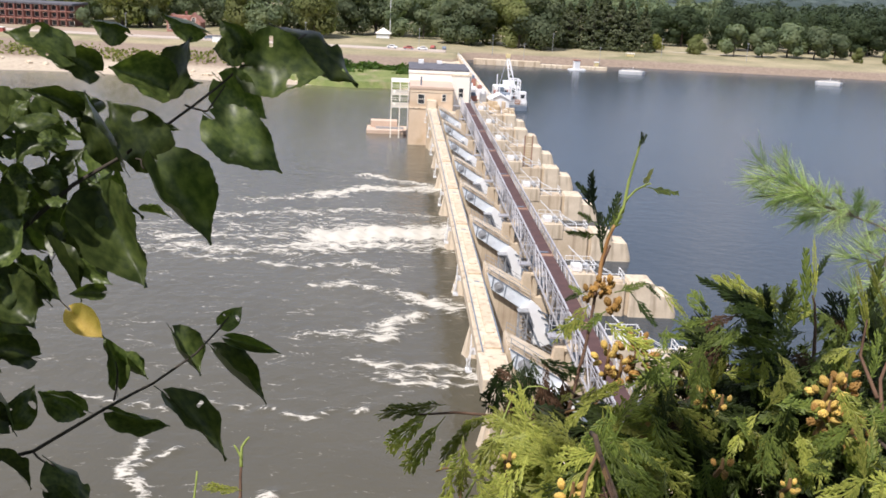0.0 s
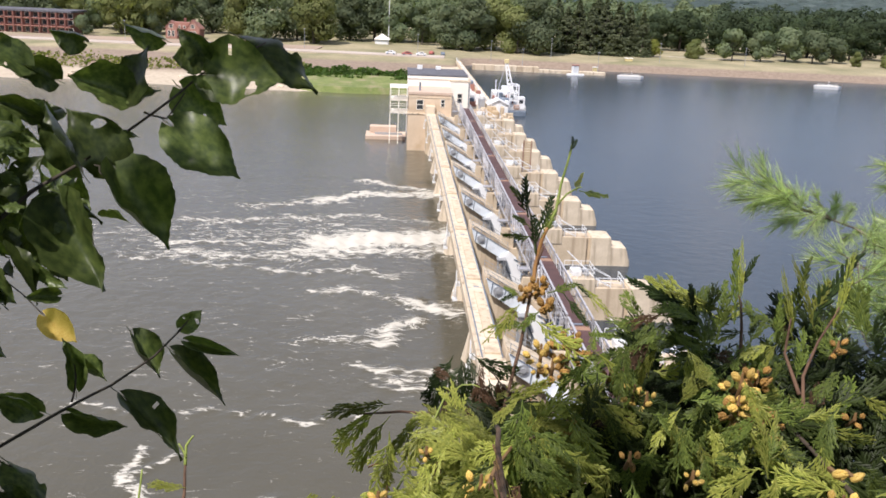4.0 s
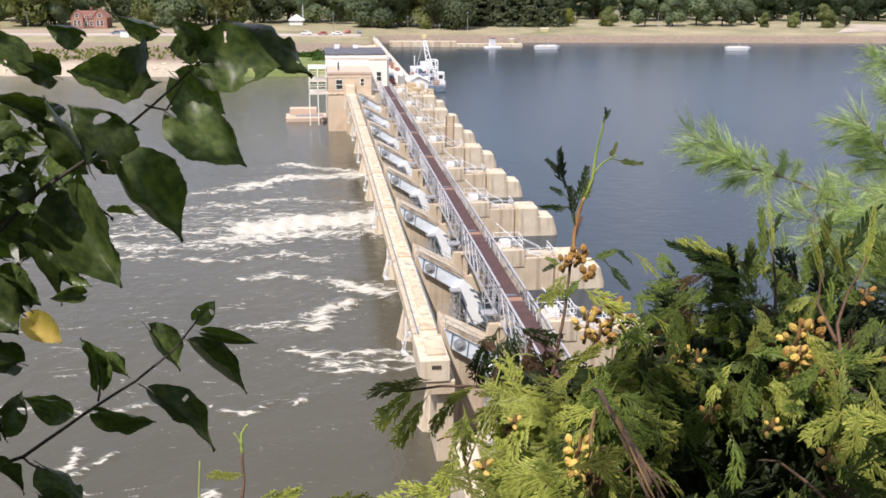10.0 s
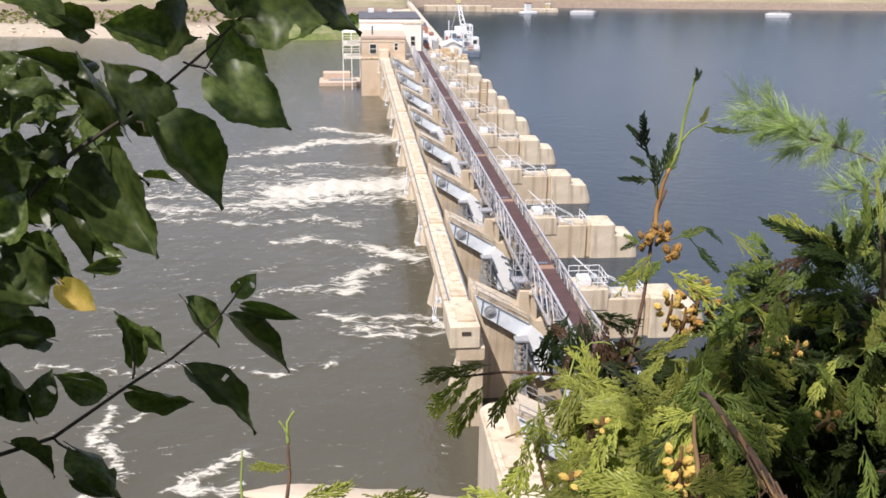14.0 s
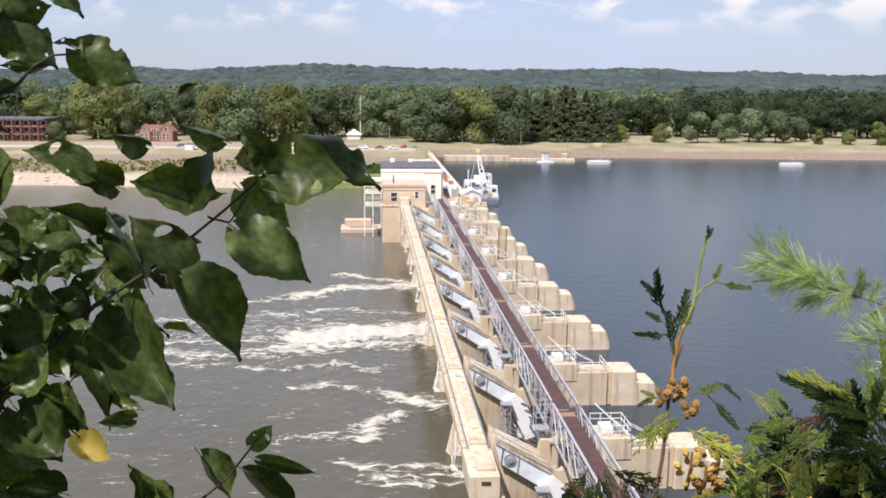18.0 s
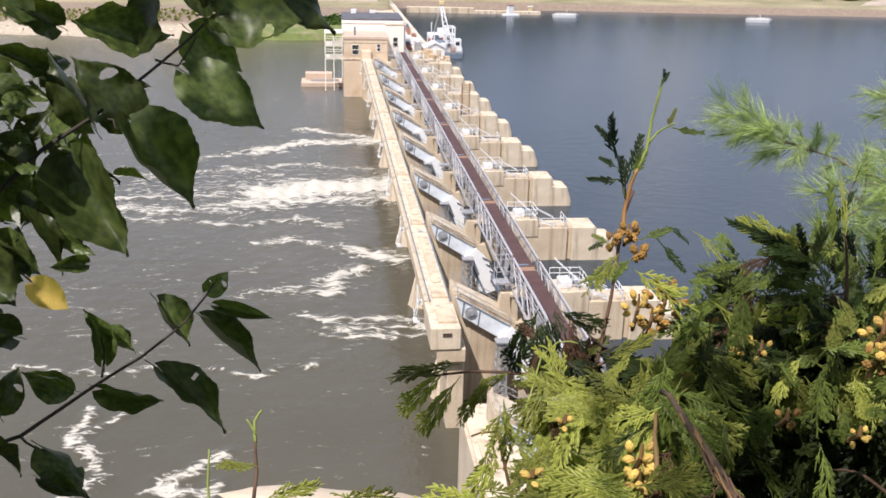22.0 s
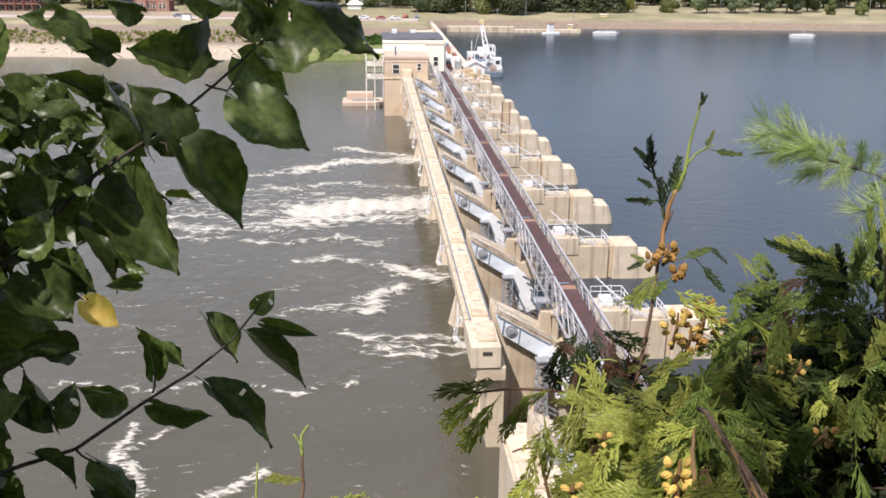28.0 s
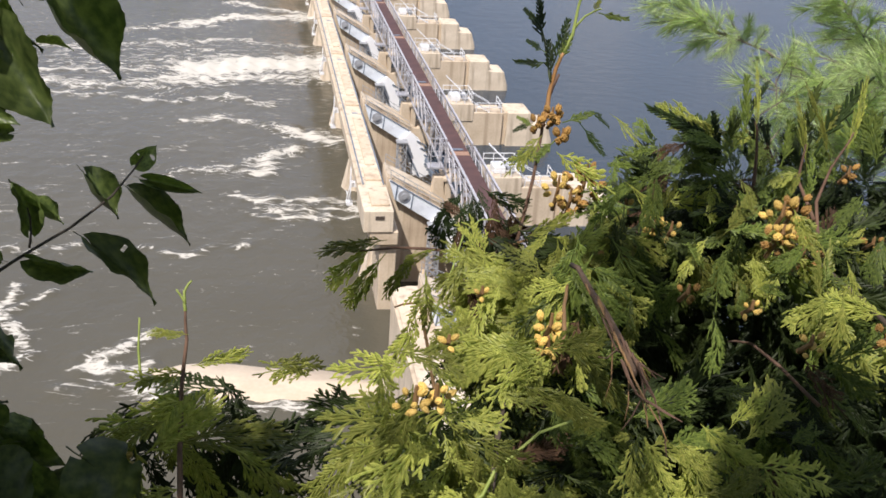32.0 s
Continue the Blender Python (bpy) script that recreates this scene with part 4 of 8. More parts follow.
power = thing("powerhouse", at_dam(0, 246), "cream powerhouse with a flat dark grey roof", "building")
part("wall", boxed(3.5, 18.6, 0, 18, -2.5, 16.9, 0.05), WALL_CREAM, power)
part("roof", boxed(3.35, 18.75, -0.15, 18.2, 16.9, 17.35, 0.05), ROOF_GREY, power, "flat dark grey roof")
part("cornice", boxed(3.3, 18.8, -0.2, 0.0, 16.2, 16.88, 0.03), WALL_CREAM, power)
part("wing", boxed(14.2, 19.3, -1.5, 8, -2.5, 15.9, 0.05), WALL_CREAM, power)
part("wing_roof", boxed(14.1, 19.4, -1.6, 8.1, 15.9, 16.15), CONCRETE_PALE, power)
window(power, 16.2, 17.3, -1.5, 10.6, 12.9)
part("downpipe", boxed(18.9, 19.1, -1.7, -1.5, 3, 15.8), DARK_STEEL, power, "dark downpipe")
part("roof_vent", boxed(6, 7.4, 14, 15.5, 17.35, 18.4, 0.05), WHITE_STEEL, power)
part("roof_vent", boxed(11, 12.4, 15, 16, 17.35, 18.2, 0.05), WHITE_STEEL, power)

yard = new("pavement", bpy.data.meshes.new("pavement"))
finish(yard, boxed(18.0, 25.1, 236, 402, -2.5, 7.6), CONCRETE_PALE)
yard.matrix_basis = DAM
tagged(yard, "pale concrete yard between powerhouse and lock wall", "pavement", kind="structure")
lock = thing("lock_wall", at_dam(0, 236), "long tan concrete lock wall beside the pool", "lock wall")
for i in range(9):
    part("wall_block", boxed(25.1, 27.0, 10 + i * 17.4, 10 + (i + 1) * 17.4 - 0.06, -2.5, 9.0, 0.05), CONCRETE if i % 2 else CONCRETE_PALE, lock)
r = bmesh.new()
railing(r, [(25.4, 12, 9.0), (25.4, 166, 9.0)], 1.1, 0.12, 4.0)
part("railing", r, WHITE_STEEL, lock)
head = thing("headgate_blocks", at_dam(0, 205), "rough stained concrete headgate blocks above the dam", "concrete blocks")
rng = random.Random(11)
for i in range(46):
    x, y = rng.uniform(20.0, 29.6), rng.uniform(20, 42)
    w, d, z = rng.uniform(0.5, 1.6), rng.uniform(0.6, 2.4), rng.uniform(6.8, 10.2)
    part("block", boxed(x, x + w, y, y + d, -2.5, z, 0.12), CONCRETE if i % 3 else RUST_CONCRETE, head)
part("sill", boxed(19.3, 30.5, 28.0, 43.9, -2.5, 6.5, 0.1), CONCRETE, head)

shed = thing("gable_shed", at_dam(0, 249.2), "small white gable-roofed shed on the lock wall", "shed")
part("wall", extrude_profile(((24.9, 6.5), (24.9, 9.9), (27.4, 11.1), (29.9, 9.9), (29.9, 6.5)), 0, 5, 0.02), WHITE_STEEL, shed)
for s in (-1, 1):
    part("roof_slope", extrude_profile(((27.4, 11.12), (27.4 + s * 3.0, 9.66), (27.4 + s * 3.0, 9.86), (27.4, 11.34)), -0.4, 5.4), WHITE_STEEL, shed, "white roof slope")
part("foundation", boxed(24.7, 31.0, -2.5, 8.0, -2.5, 6.5, 0.1), CONCRETE, shed)

boat = thing("crane_barge", at_dam(0, 262), "white work barge with cabins, crane boom and steel frames", "barge")
part("hull", boxed(27.3, 36.5, 0, 26, 4.6, 6.9, 0.25), DARK_STEEL, boat, "dark hull")
part("deck", boxed(27.4, 36.4, 0.1, 25.9, 6.9, 7.1), GREY_STEEL, boat)
part("cabin", boxed(28.5, 32.5, 12, 20, 7.1, 10.4, 0.1), WHITE_STEEL, boat)
part("upper_cabin", boxed(31.2, 34.2, 13, 18, 10.4, 11.9, 0.1), WHITE_STEEL, boat)
part("pilot_box", boxed(34.4, 36.4, 3, 6, 7.1, 10.3, 0.08), WHITE_STEEL, boat)
part("pilot_window", boxed(34.8, 35.9, 2.95, 3.0, 8.6, 9.6), DARK_GLASS, boat)
part("engine", boxed(28.6, 32.6, 5, 10, 7.1, 9.4, 0.2), DARK_STEEL, boat, "dark engine housing")
foot, head_ = Vector((34.0, 12, 8.0)), Vector((32.1, 16, 18.6))
for dx in (-0.45, 0.45):
    part("boom_chord", beam(bmesh.new(), foot + Vector((dx * 2.2, 0, 0)), head_ + Vector((dx * 0.6, 0, 0)), 0.26), WHITE_STEEL, boat)
for i in range(8):
    t0, t1 = i / 8, (i + 1) / 8
    side = 1 if i % 2 else -1
    part("boom_brace", beam(bmesh.new(), foot.lerp(head_, t0) + Vector((side * (0.99 - 0.72 * t0), 0, 0)), foot.lerp(head_, t1) - Vector((side * (0.99 - 0.72 * t1), 0, 0)), 0.14), WHITE_STEEL, boat)
part("boom_head", boxed(31.5, 32.8, 15.5, 16.5, 18.4, 19.6, 0.1), YELLOW_PAINT, boat, "pale yellow sheave block")
part("boom_stay", beam(bmesh.new(), (29.2, 12, 9.4), (32.0, 16, 18.6), 0.12), GREY_STEEL, boat)
for x in (32.2, 34.6):
    for y in (4, 9):
        part("frame_post", beam(bmesh.new(), (x, y, 7.1), (x, y, 13.4), 0.35), WHITE_STEEL, boat)
for z in (9.2, 11.3, 13.3):
    b = bmesh.new()
    for y in (4, 9):
        beam(b, (32.2, y, z), (34.6, y, z), 0.3)
    for x in (32.2, 34.6):
        beam(b, (x, 4, z), (x, 9, z), 0.3)
    part("frame_rail", b, WHITE_STEEL, boat)
for x, y, w, h, paint in ((27.6, 6.0, 1.2, 3.0, RED_ROOF), (29.4, 11.0, 1.6, 3.4, DARK_STEEL), (32.0, 11.2, 1.2, 2.8, RED_ROOF), (29.0, 1.0, 1.4, 1.6, RED_ROOF), (30.8, 2.2, 1.0, 2.2, WHITE_STEEL), (33.2, 1.0, 1.6, 1.2, TAN_DECK), (28.2, 3.2, 1.2, 2.6, DARK_STEEL), (31.6, 21, 2.4, 2.0, RED_ROOF), (34.2, 10, 1.6, 2.4, WHITE_STEEL), (34.4, 15, 1.4, 1.5, RED_ROOF)):
    part("deck_gear", boxed(x, x + w, y, y + 1.6, 7.1, 7.1 + h, 0.1), paint, boat)
b = bmesh.new()
railing(b, [(27.5, 0.2, 7.1), (36.3, 0.2, 7.1), (36.3, 25.8, 7.1)], 1.1, 0.1, 1.8)
part("deck_rail", b, WHITE_STEEL, boat)
for y in (12.6, 14.4, 16.2, 18.0):
    part("cabin_window", boxed(32.5, 32.53, y, y + 0.9, 8.6, 9.6), DARK_GLASS, boat)
for x in (28.9, 30.2, 31.3):
    part("cabin_window", boxed(x, x + 0.8, 11.96, 12.0, 8.5, 9.6), DARK_GLASS, boat)
part("mast", beam(bmesh.new(), (27.9, 2, 7.0), (27.9, 2, 15.0), 0.25), WHITE_STEEL, boat)
part("mast", beam(bmesh.new(), (28.6, 0.8, 7.0), (28.6, 0.8, 12.5), 0.25), WHITE_STEEL, boat)
for i, (x, y, w) in enumerate(((19.5, 262, 3.0), (21.0, 274, 2.4), (20.0, 288, 3.2), (22.5, 300, 2.5), (23.0, 258, 1.6), (22.6, 267, 1.9), (19.0, 279, 2.0))):
    crate = thing("equipment_stack", at_dam(x, y, 7.6), "red-brown and white equipment stacked in the yard", "equipment", "yard equipment")
    part("lower_crate", boxed(0, w, 0, 3, 0, 1.4 + 0.3 * i, 0.06), (RED_ROOF, GREY_STEEL, WHITE_STEEL)[i % 3], crate)
    part("upper_crate", boxed(0.3, w - 0.4, 0.3, 2.2, 1.4 + 0.3 * i, 2.3 + 0.3 * i, 0.06), (DARK_STEEL, WHITE_STEEL, RED_ROOF)[i % 3], crate)


# ---- far shore ----
def make_boat():
    root = thing("moored_boat", pose(68.2, 393.9, 5.5, 0, 0, 4), "long low white boat moored on the pool", "boat", "moored boats")
    bm = bmesh.new()
    ends = [(-5.4, 0.0), (-4.9, 1.5), (4.2, 1.6), (5.6, 0.0), (4.2, -1.6), (-4.9, -1.5)]
    lo = [bm.verts.new((x * 0.94, y * 0.8, -0.3)) for x, y in ends]
    hi = [bm.verts.new((x, y, 1.25)) for x, y in ends]
    for i in range(6):
        j = (i + 1) % 6
        bm.faces.new((lo[i], lo[j], hi[j], hi[i]))
    bm.faces.new(hi), bm.faces.new(lo[::-1])
    part("hull", bm, WHITE_STEEL, root)
    part("deck", boxed(-4.4, 3.8, -1.2, 1.2, 1.26, 1.42, 0.04), WALL_CREAM, root)
    r = bmesh.new()
    railing(r, [(-4.5, -1.3, 1.3), (3.9, -1.3, 1.3)], 0.7, 0.08, 2.0)
    part("rail", r, WHITE_STEEL, root)
    part("mast", beam(bmesh.new(), (0.5, 0, 1.4), (0.5, 0, 3.0), 0.1), WHITE_STEEL, root)
    return root


b = make_boat()
copy_thing(b, pose(146.5, 389.5, 5.5, 0, 0, -3))
copy_thing(b, pose(223.0, 388.0, 5.5, 0, 0, 6))

tow = thing("tow_boat", pose(46.5, 399, 5.5, 0, 0, 20), "small white boat tied by the guide wall", "boat")
part("hull", boxed(-3.5, 3.5, -1.3, 1.3, -0.4, 0.7, 0.2), WHITE_STEEL, tow, "white hull")
part("cabin", boxed(-1.4, 1.0, -0.9, 0.9, 0.7, 4.0, 0.1), WHITE_STEEL, tow)
part("roof", boxed(-1.6, 1.2, -1.1, 1.1, 4.0, 4.3, 0.05), RED_ROOF, tow)

guide = thing("guide_wall", pose(0, 0, 0), "tan concrete guide wall along the far bank", "guide wall")
for i in range(6):
    part("wall_block", boxed(4 + i * 9.3, 13.2 + i * 9.3, 404, 408.5, 3.5, 6.7 if i > 2 else 7.7, 0.08), CONCRETE_PALE if i % 2 else CONCRETE, guide)
lane = new("road", bpy.data.meshes.new("road"))
finish(lane, boxed(-460, -8, 409, 421, 8.0, 9.55), surface("pale_road", (0.42, 0.35, 0.30), (0.50, 0.43, 0.37), 0.95, 0.1, 2.0, 0.1))
tagged(lane, "pale pinkish gravel road along the far bank", "road", kind="structure")
lot = new("road_lot", bpy.data.meshes.new("road_lot"))
finish(lot, boxed(-460, -64, 421.4, 444, 8.0, 9.63), surface("pinkish_gravel", (0.30, 0.225, 0.17), (0.38, 0.29, 0.22), 0.95, 0.05, 1.5, 0.3, stain=(0.22, 0.2, 0.1)))
tagged(lot, "wide pinkish gravel strip beside the riverside road", "road", kind="structure")
lane2 = new("road_drive", bpy.data.meshes.new("road_drive"))
finish(lane2, boxed(-8.0, 150, 484, 487, 8.0, 9.4), surface("pale_drive", (0.40, 0.35, 0.29), (0.48, 0.42, 0.35), 0.95, 0.1, 2.0, 0.1))
tagged(lane2, "pale drive along the far lawn", "road", kind="structure")
verts = [(x, y + 4 * noise.noise((x * 0.05, y * 0.3, 2.0)), 0.0) for y in (444, 452, 460, 470, 482, 494) for x in range(214, 392, 6)]
verts = [(x, y, land(x, y) + 0.12) for x, y, _ in ((a + (b - 444) * 0.62, b + max(0, a - 240) * 0.3, c) for a, b, c in verts)]
gravel_lot = new("road_gravel_lot", bpy.data.meshes.new("road_gravel_lot"))
gravel_lot.data.from_pydata(verts, [], [(j * 30 + i, j * 30 + i + 1, (j + 1) * 30 + i + 1, (j + 1) * 30 + i) for j in range(5) for i in range(29)])
gravel_lot.data.materials.append(surface("pale_dusty_gravel", (0.34, 0.28, 0.225), (0.56, 0.47, 0.385), 0.95, 0.07, 0.9, 0.3, stain=(0.24, 0.19, 0.14)))
tagged(gravel_lot, "pale dusty gravel lot above the riprap", "road", kind="structure")
spit = new("grass_spit", bpy.data.meshes.new("grass_spit"))
bm = bmesh.new()
ring = [(-64 + 42 * math.cos(a) * (1 + 0.1 * math.sin(3 * a)), 367 + 11 * math.sin(a) + 1.5 * math.sin(4 * a)) for a in (2 * math.pi * i / 30 for i in range(30))]
ring = [(x + 34, y - 9 + 0.10 * (x + 64)) for x, y in ring]
lo = [bm.verts.new((x, y, -1.0)) for x, y in ring]
hi = [bm.verts.new((-30 + (x + 30) * 0.93, 358 + (y - 358) * 0.8, 2.1 + 0.14 * max(0.0, y - 350))) for x, y in ring]
for i in range(30):
    bm.faces.new((lo[i], lo[(i + 1) % 30], hi[(i + 1) % 30], hi[i]))
bm.faces.new(hi)
finish(spit, bm, GREEN_GRASS)
tagged(spit, "bright green grassy spit by the powerhouse", "grass", kind="stuff")


def bush_strip(name, x0, x1, y0, y1, n, size, seed, material, label, base=None, tall=2.4):
    """Low leafy growth: many small leaf clumps over the ground."""
    rng = random.Random(seed)
    verts, faces = [], []
    for _ in range(n):
        x, y = rng.uniform(x0, x1), rng.uniform(y0, y1)
        hump = max(0.1, noise.noise((x * 0.12, y * 0.12, seed)) + 0.5)
        z = (land(x, y) if base is None else base) + rng.uniform(0.0, tall) * hump
        a, b = Vector((rng.gauss(0, 1), rng.gauss(0, 1), rng.gauss(0, 1))).normalized(), rng.uniform(0.5, 1.2) * size
        c = a.orthogonal().normalized() * b
        d = a.cross(c).normalized() * b * 0.8
        i = len(verts)
        p = Vector((x, y, z))
        verts += [p - c, p + d, p + c, p - d]
        faces.append((i, i + 1, i + 2, i + 3))
    mesh = bpy.data.meshes.new(name)
    mesh.from_pydata(verts, [], faces)
    mesh.materials.append(material)
    return tagged(new(name, mesh), label, "shrubs", kind="stuff")


BANK_SCRUB = leafy("bank_scrub", (0.10, 0.125, 0.035), (0.19, 0.19, 0.07), scale=0.3, shine=0.8, island=True)
bush_strip("bank_shrubs", -300, -60, 366, 378, 2300, 0.8, 21, BANK_SCRUB, "low olive scrub along the far bank")
bush_strip("bank_shrubs", -62, -12, 362, 375, 2600, 0.9, 22, SHRUB_GREEN, "dark green shrubs behind the grassy spit")

rng = random.Random(77)
for i in range(108):
    x = rng.uniform(-235, -50) if i < 70 else rng.uniform(265, 385)
    y = 352 + rng.uniform(-2, 9) if i < 70 else 449 + (x - 265) * 0.3 + rng.uniform(-5, 7)
    rock = bmesh.new()
    bmesh.ops.create_icosphere(rock, subdivisions=1, radius=rng.uniform(0.5, 1.4))
    for v in rock.verts:
        v.co *= rng.uniform(0.75, 1.2)
        v.co.z *= 0.6
    ob = new("bank_rock", bpy.data.meshes.new("bank_rock"))
    finish(ob, rock, CONCRETE_PALE)
    ob.matrix_basis = pose(x, y, land(x, y) + 0.1, 0, 0, rng.uniform(0, 360))
    tagged(ob, "pale limestone boulder on the sandy bank", "rock", "bank rocks")


def make_long_house():
    root = thing("visitor_centre", pose(-212, 448, 9.4, 0, 0, 0), "long brown brick building with dark balcony bands", "building")
    part("wall", boxed(-26, 30, 0, 16, 0, 9.6, 0.1), BRICK_RED, root)
    part("roof", boxed(-27.5, 31.5, -2.2, 17, 9.6, 10.6, 0.1), ROOF_GREY, root)
    for z in (3.4, 7.0):
        part("balcony_band", boxed(-26.5, 30.5, -2.0, 0, z - 0.4, z, 0.05), RED_ROOF, root)
    for i in range(14):
        x = -24 + i * 4
        part("pillar", boxed(x - 0.3, x + 0.3, -2.0, -1.5, 0, 9.6), BRICK_RED, root)
        for z in (0.6, 4.2, 7.3):
            window(root, x + 0.9, x + 3.1, 0, z, z + 2.0, 0)
    return root


def make_gable_house():
    root = thing("lockkeeper_house", pose(-131, 452, 9.4, 0, 0, 4), "long red-brown brick house with steep gables and dormers", "house")
    part("wall", boxed(-8, 8, 0, 9, 0, 4.6, 0.04), BRICK_RED, root)
    part("main_roof", extrude_profile(((-8.3, 4.5), (-8.3, 4.8), (-5.8, 7.4), (5.8, 7.4), (8.3, 4.8), (8.3, 4.5)), 0.8, 8.6), RED_ROOF, root, "hipped red-brown roof")
    for x, half, top in ((-5.3, 2.6, 8.2), (4.6, 3.0, 8.9)):
        part("gable", extrude_profile(((x - half, 0), (x - half, 4.9), (x, top - 0.3), (x + half, 4.9), (x + half, 0)), -0.8, 4.0), BRICK_PINK, root, "lighter brick gable front")
        for s in (-1, 1):
            part("roof_slope", extrude_profile(((x, top - 0.25), (x + s * (half + 0.3), 4.6), (x + s * (half + 0.3), 4.95), (x, top + 0.1)), -1.1, 4.5), RED_ROOF, root)
        window(root, x - 0.8, x + 0.8, -0.8, 5.0, 6.6, 1)
        for dx in (-1.5, 0.3):
            window(root, x + dx, x + dx + 1.1, -0.8, 1.2, 3.6, 1)
    for x in (-1.7, 0.6):
        part("dormer", extrude_profile(((x - 0.8, 4.6), (x - 0.8, 6.0), (x, 6.9), (x + 0.8, 6.0), (x + 0.8, 4.6)), 0.3, 3.0), BRICK_PINK, root)
        window(root, x - 0.4, x + 0.4, 0.3, 4.9, 5.9, 0)
        window(root, x - 0.6, x + 0.6, 0, 1.2, 3.4, 1)
    part("chimney", boxed(-0.5, 0.5, 5, 6, 7.3, 9.3, 0.03), BRICK_RED, root)
    return root


make_long_house()
make_gable_house()
pavilion = thing("picnic_pavilion", pose(-40.5, 478, 9.3) @ Matrix.Scale(0.72, 4), "small white pavilion with a pyramid roof", "pavilion")
part("wall", boxed(-4.5, 4.5, 0, 8, 0, 3.4, 0.05), WHITE_STEEL, pavilion)
bm = bmesh.new()
low_ring = [bm.verts.new(q) for q in ((-5.6, -1, 3.4), (5.6, -1, 3.4), (5.6, 9, 3.4), (-5.6, 9, 3.4))]
tip = bm.verts.new((0, 4, 7.2))
bm.faces.new(low_ring[::-1])
for i in range(4):
    bm.faces.new((low_ring[i], low_ring[(i + 1) % 4], tip))
part("roof", bm, WALL_CREAM, pavilion)
pole = thing("flagpole", pose(-38.0, 490, 9.3), "tall white flagpole on a concrete foot", "flagpole")
part("shaft", tube(bmesh.new(), ((0, 0, 0), (0, 0, 12), (0, 0, 22)), (0.25, 0.2, 0.12), 8), WHITE_STEEL, pole)
part("foot", boxed(-0.6, 0.6, -0.6, 0.6, 0, 0.4), CONCRETE, pole)


def make_lamp():
    root = thing("lamp_post", pose(12, 420, 8.2), "tall pale lamp post on the far bank", "lamp post", "lamp posts")
    part("shaft", tube(bmesh.new(), ((0, 0, 0), (0, 0, 4), (0, 0, 8.5)), (0.11, 0.09, 0.07), 6), GREY_STEEL, root)
    part("lamp_head", boxed(-0.45, 0.45, -0.15, 0.15, 8.45, 8.7), GREY_STEEL, root)
    return root


lamp = make_lamp()
for x, y in ((26, 424), (40, 444), (59, 424), (128, 443), (197, 446), (90, 446), (-20, 424), (-70, 426), (-150, 428), (252, 446)):
    copy_thing(lamp, pose(x, y, land(x, y)))


def make_car(name, paint, label):
    root = thing(name, pose(0, 0, 0), label, "car", "parked cars")
    part("body", extrude_profile(((-2.2, 0.35), (-2.2, 0.95), (-1.3, 1.0), (-0.7, 1.5), (1.0, 1.5), (1.6, 1.0), (2.2, 0.9), (2.2, 0.35)), -0.85, 0.85, 0.08), paint, root)
    for s in (-1, 1):
        part("side_glass", extrude_profile(((-1.1, 1.02), (-0.65, 1.42), (0.95, 1.42), (1.35, 1.02)), s * 0.86 - 0.01, s * 0.86 + 0.01), DARK_GLASS, root)
        for x in (-1.35, 1.4):
            part("wheel", disc(bmesh.new(), x, s * 0.8, 0.34, 0.34, 0.2), DARK_STEEL, root)
    return root


for name, paint, label, spots in (("red_car", RED_PAINT, "red parked car on the far bank", ((-24, 414, 10), (-14, 428, 80))),
                                  ("white_car", WHITE_STEEL, "white parked car on the far bank", ((-18, 414, 5), (-31, 415, 170), (302, 512, 0), (326, 520, 4), (-96, 416, 0), (336, 523, 10))),
                                  ("dark_car", DARK_STEEL, "dark parked car on the far bank", ((-9, 426, 90), (315, 516, 0), (-110, 416, 0)))):
    c = make_car(name, paint, label)
    for i, (x, y, a) in enumerate(spots):
        m = pose(x, y, 9.56 if y < 421 else land(x, y), 0, 0, a)
        if i == 0:
            c.matrix_basis = m
        else:
            copy_thing(c, m)
for x, y, w, h, paint in ((50, 420, 2.2, 0.9, YELLOW_PAINT), (58, 424, 1.8, 1.2, YELLOW_PAINT), (76, 446, 3.4, 0.4, YELLOW_PAINT), (20, 412, 4.0, 0.6, TAN_DECK), (30, 414, 6, 0.5, WALL_TAN), (-104, 405, 3.5, 2.6, WHITE_STEEL), (-196, 404, 5.0, 1.8, RED_PAINT)):
    s = thing("bank_cabinet", pose(x, y, land(x, y) if x > 0 else 8.2), "small painted service hut on the far bank", "service hut", "service huts")
    part("body", boxed(-w / 2, w / 2, 0, 2.4, 0, h + 0.8, 0.06), paint, s)
    part("lid", boxed(-w / 2 - 0.2, w / 2 + 0.2, -0.2, 2.6, h + 0.8, h + 1.0), WALL_CREAM if paint is not WHITE_STEEL else ROOF_GREY, s)


# ---- trees of the far shore ----
def leaf_quads(verts, faces, rng, centre, radii, n, size, flat=0.13):
    """Leaf clumps in the outer shell of a lump."""
    for _ in range(n):
        d = Vector((rng.gauss(0, 1), rng.gauss(0, 1), rng.gauss(0, 1))).normalized()
        r = rng.uniform(0.72, 1.06)
        p = Vector(centre) + Vector((d.x * radii[0], d.y * radii[1], d.z * radii[2])) * r
        nrm = (d + Vector((rng.gauss(0, 1), rng.gauss(0, 1), rng.gauss(0, 1))) * flat).normalized()
        a = nrm.orthogonal().normalized()
        a = (Matrix.Rotation(rng.uniform(0, 6.3), 3, nrm) @ a) * size * rng.uniform(0.6, 1.25)
        b = nrm.cross(a) * rng.uniform(0.6, 1.0)
        i = len(verts)
        verts += [p - a, p + b * 0.9, p + a, p - b]
        faces.append((i, i + 1, i + 2, i + 3))


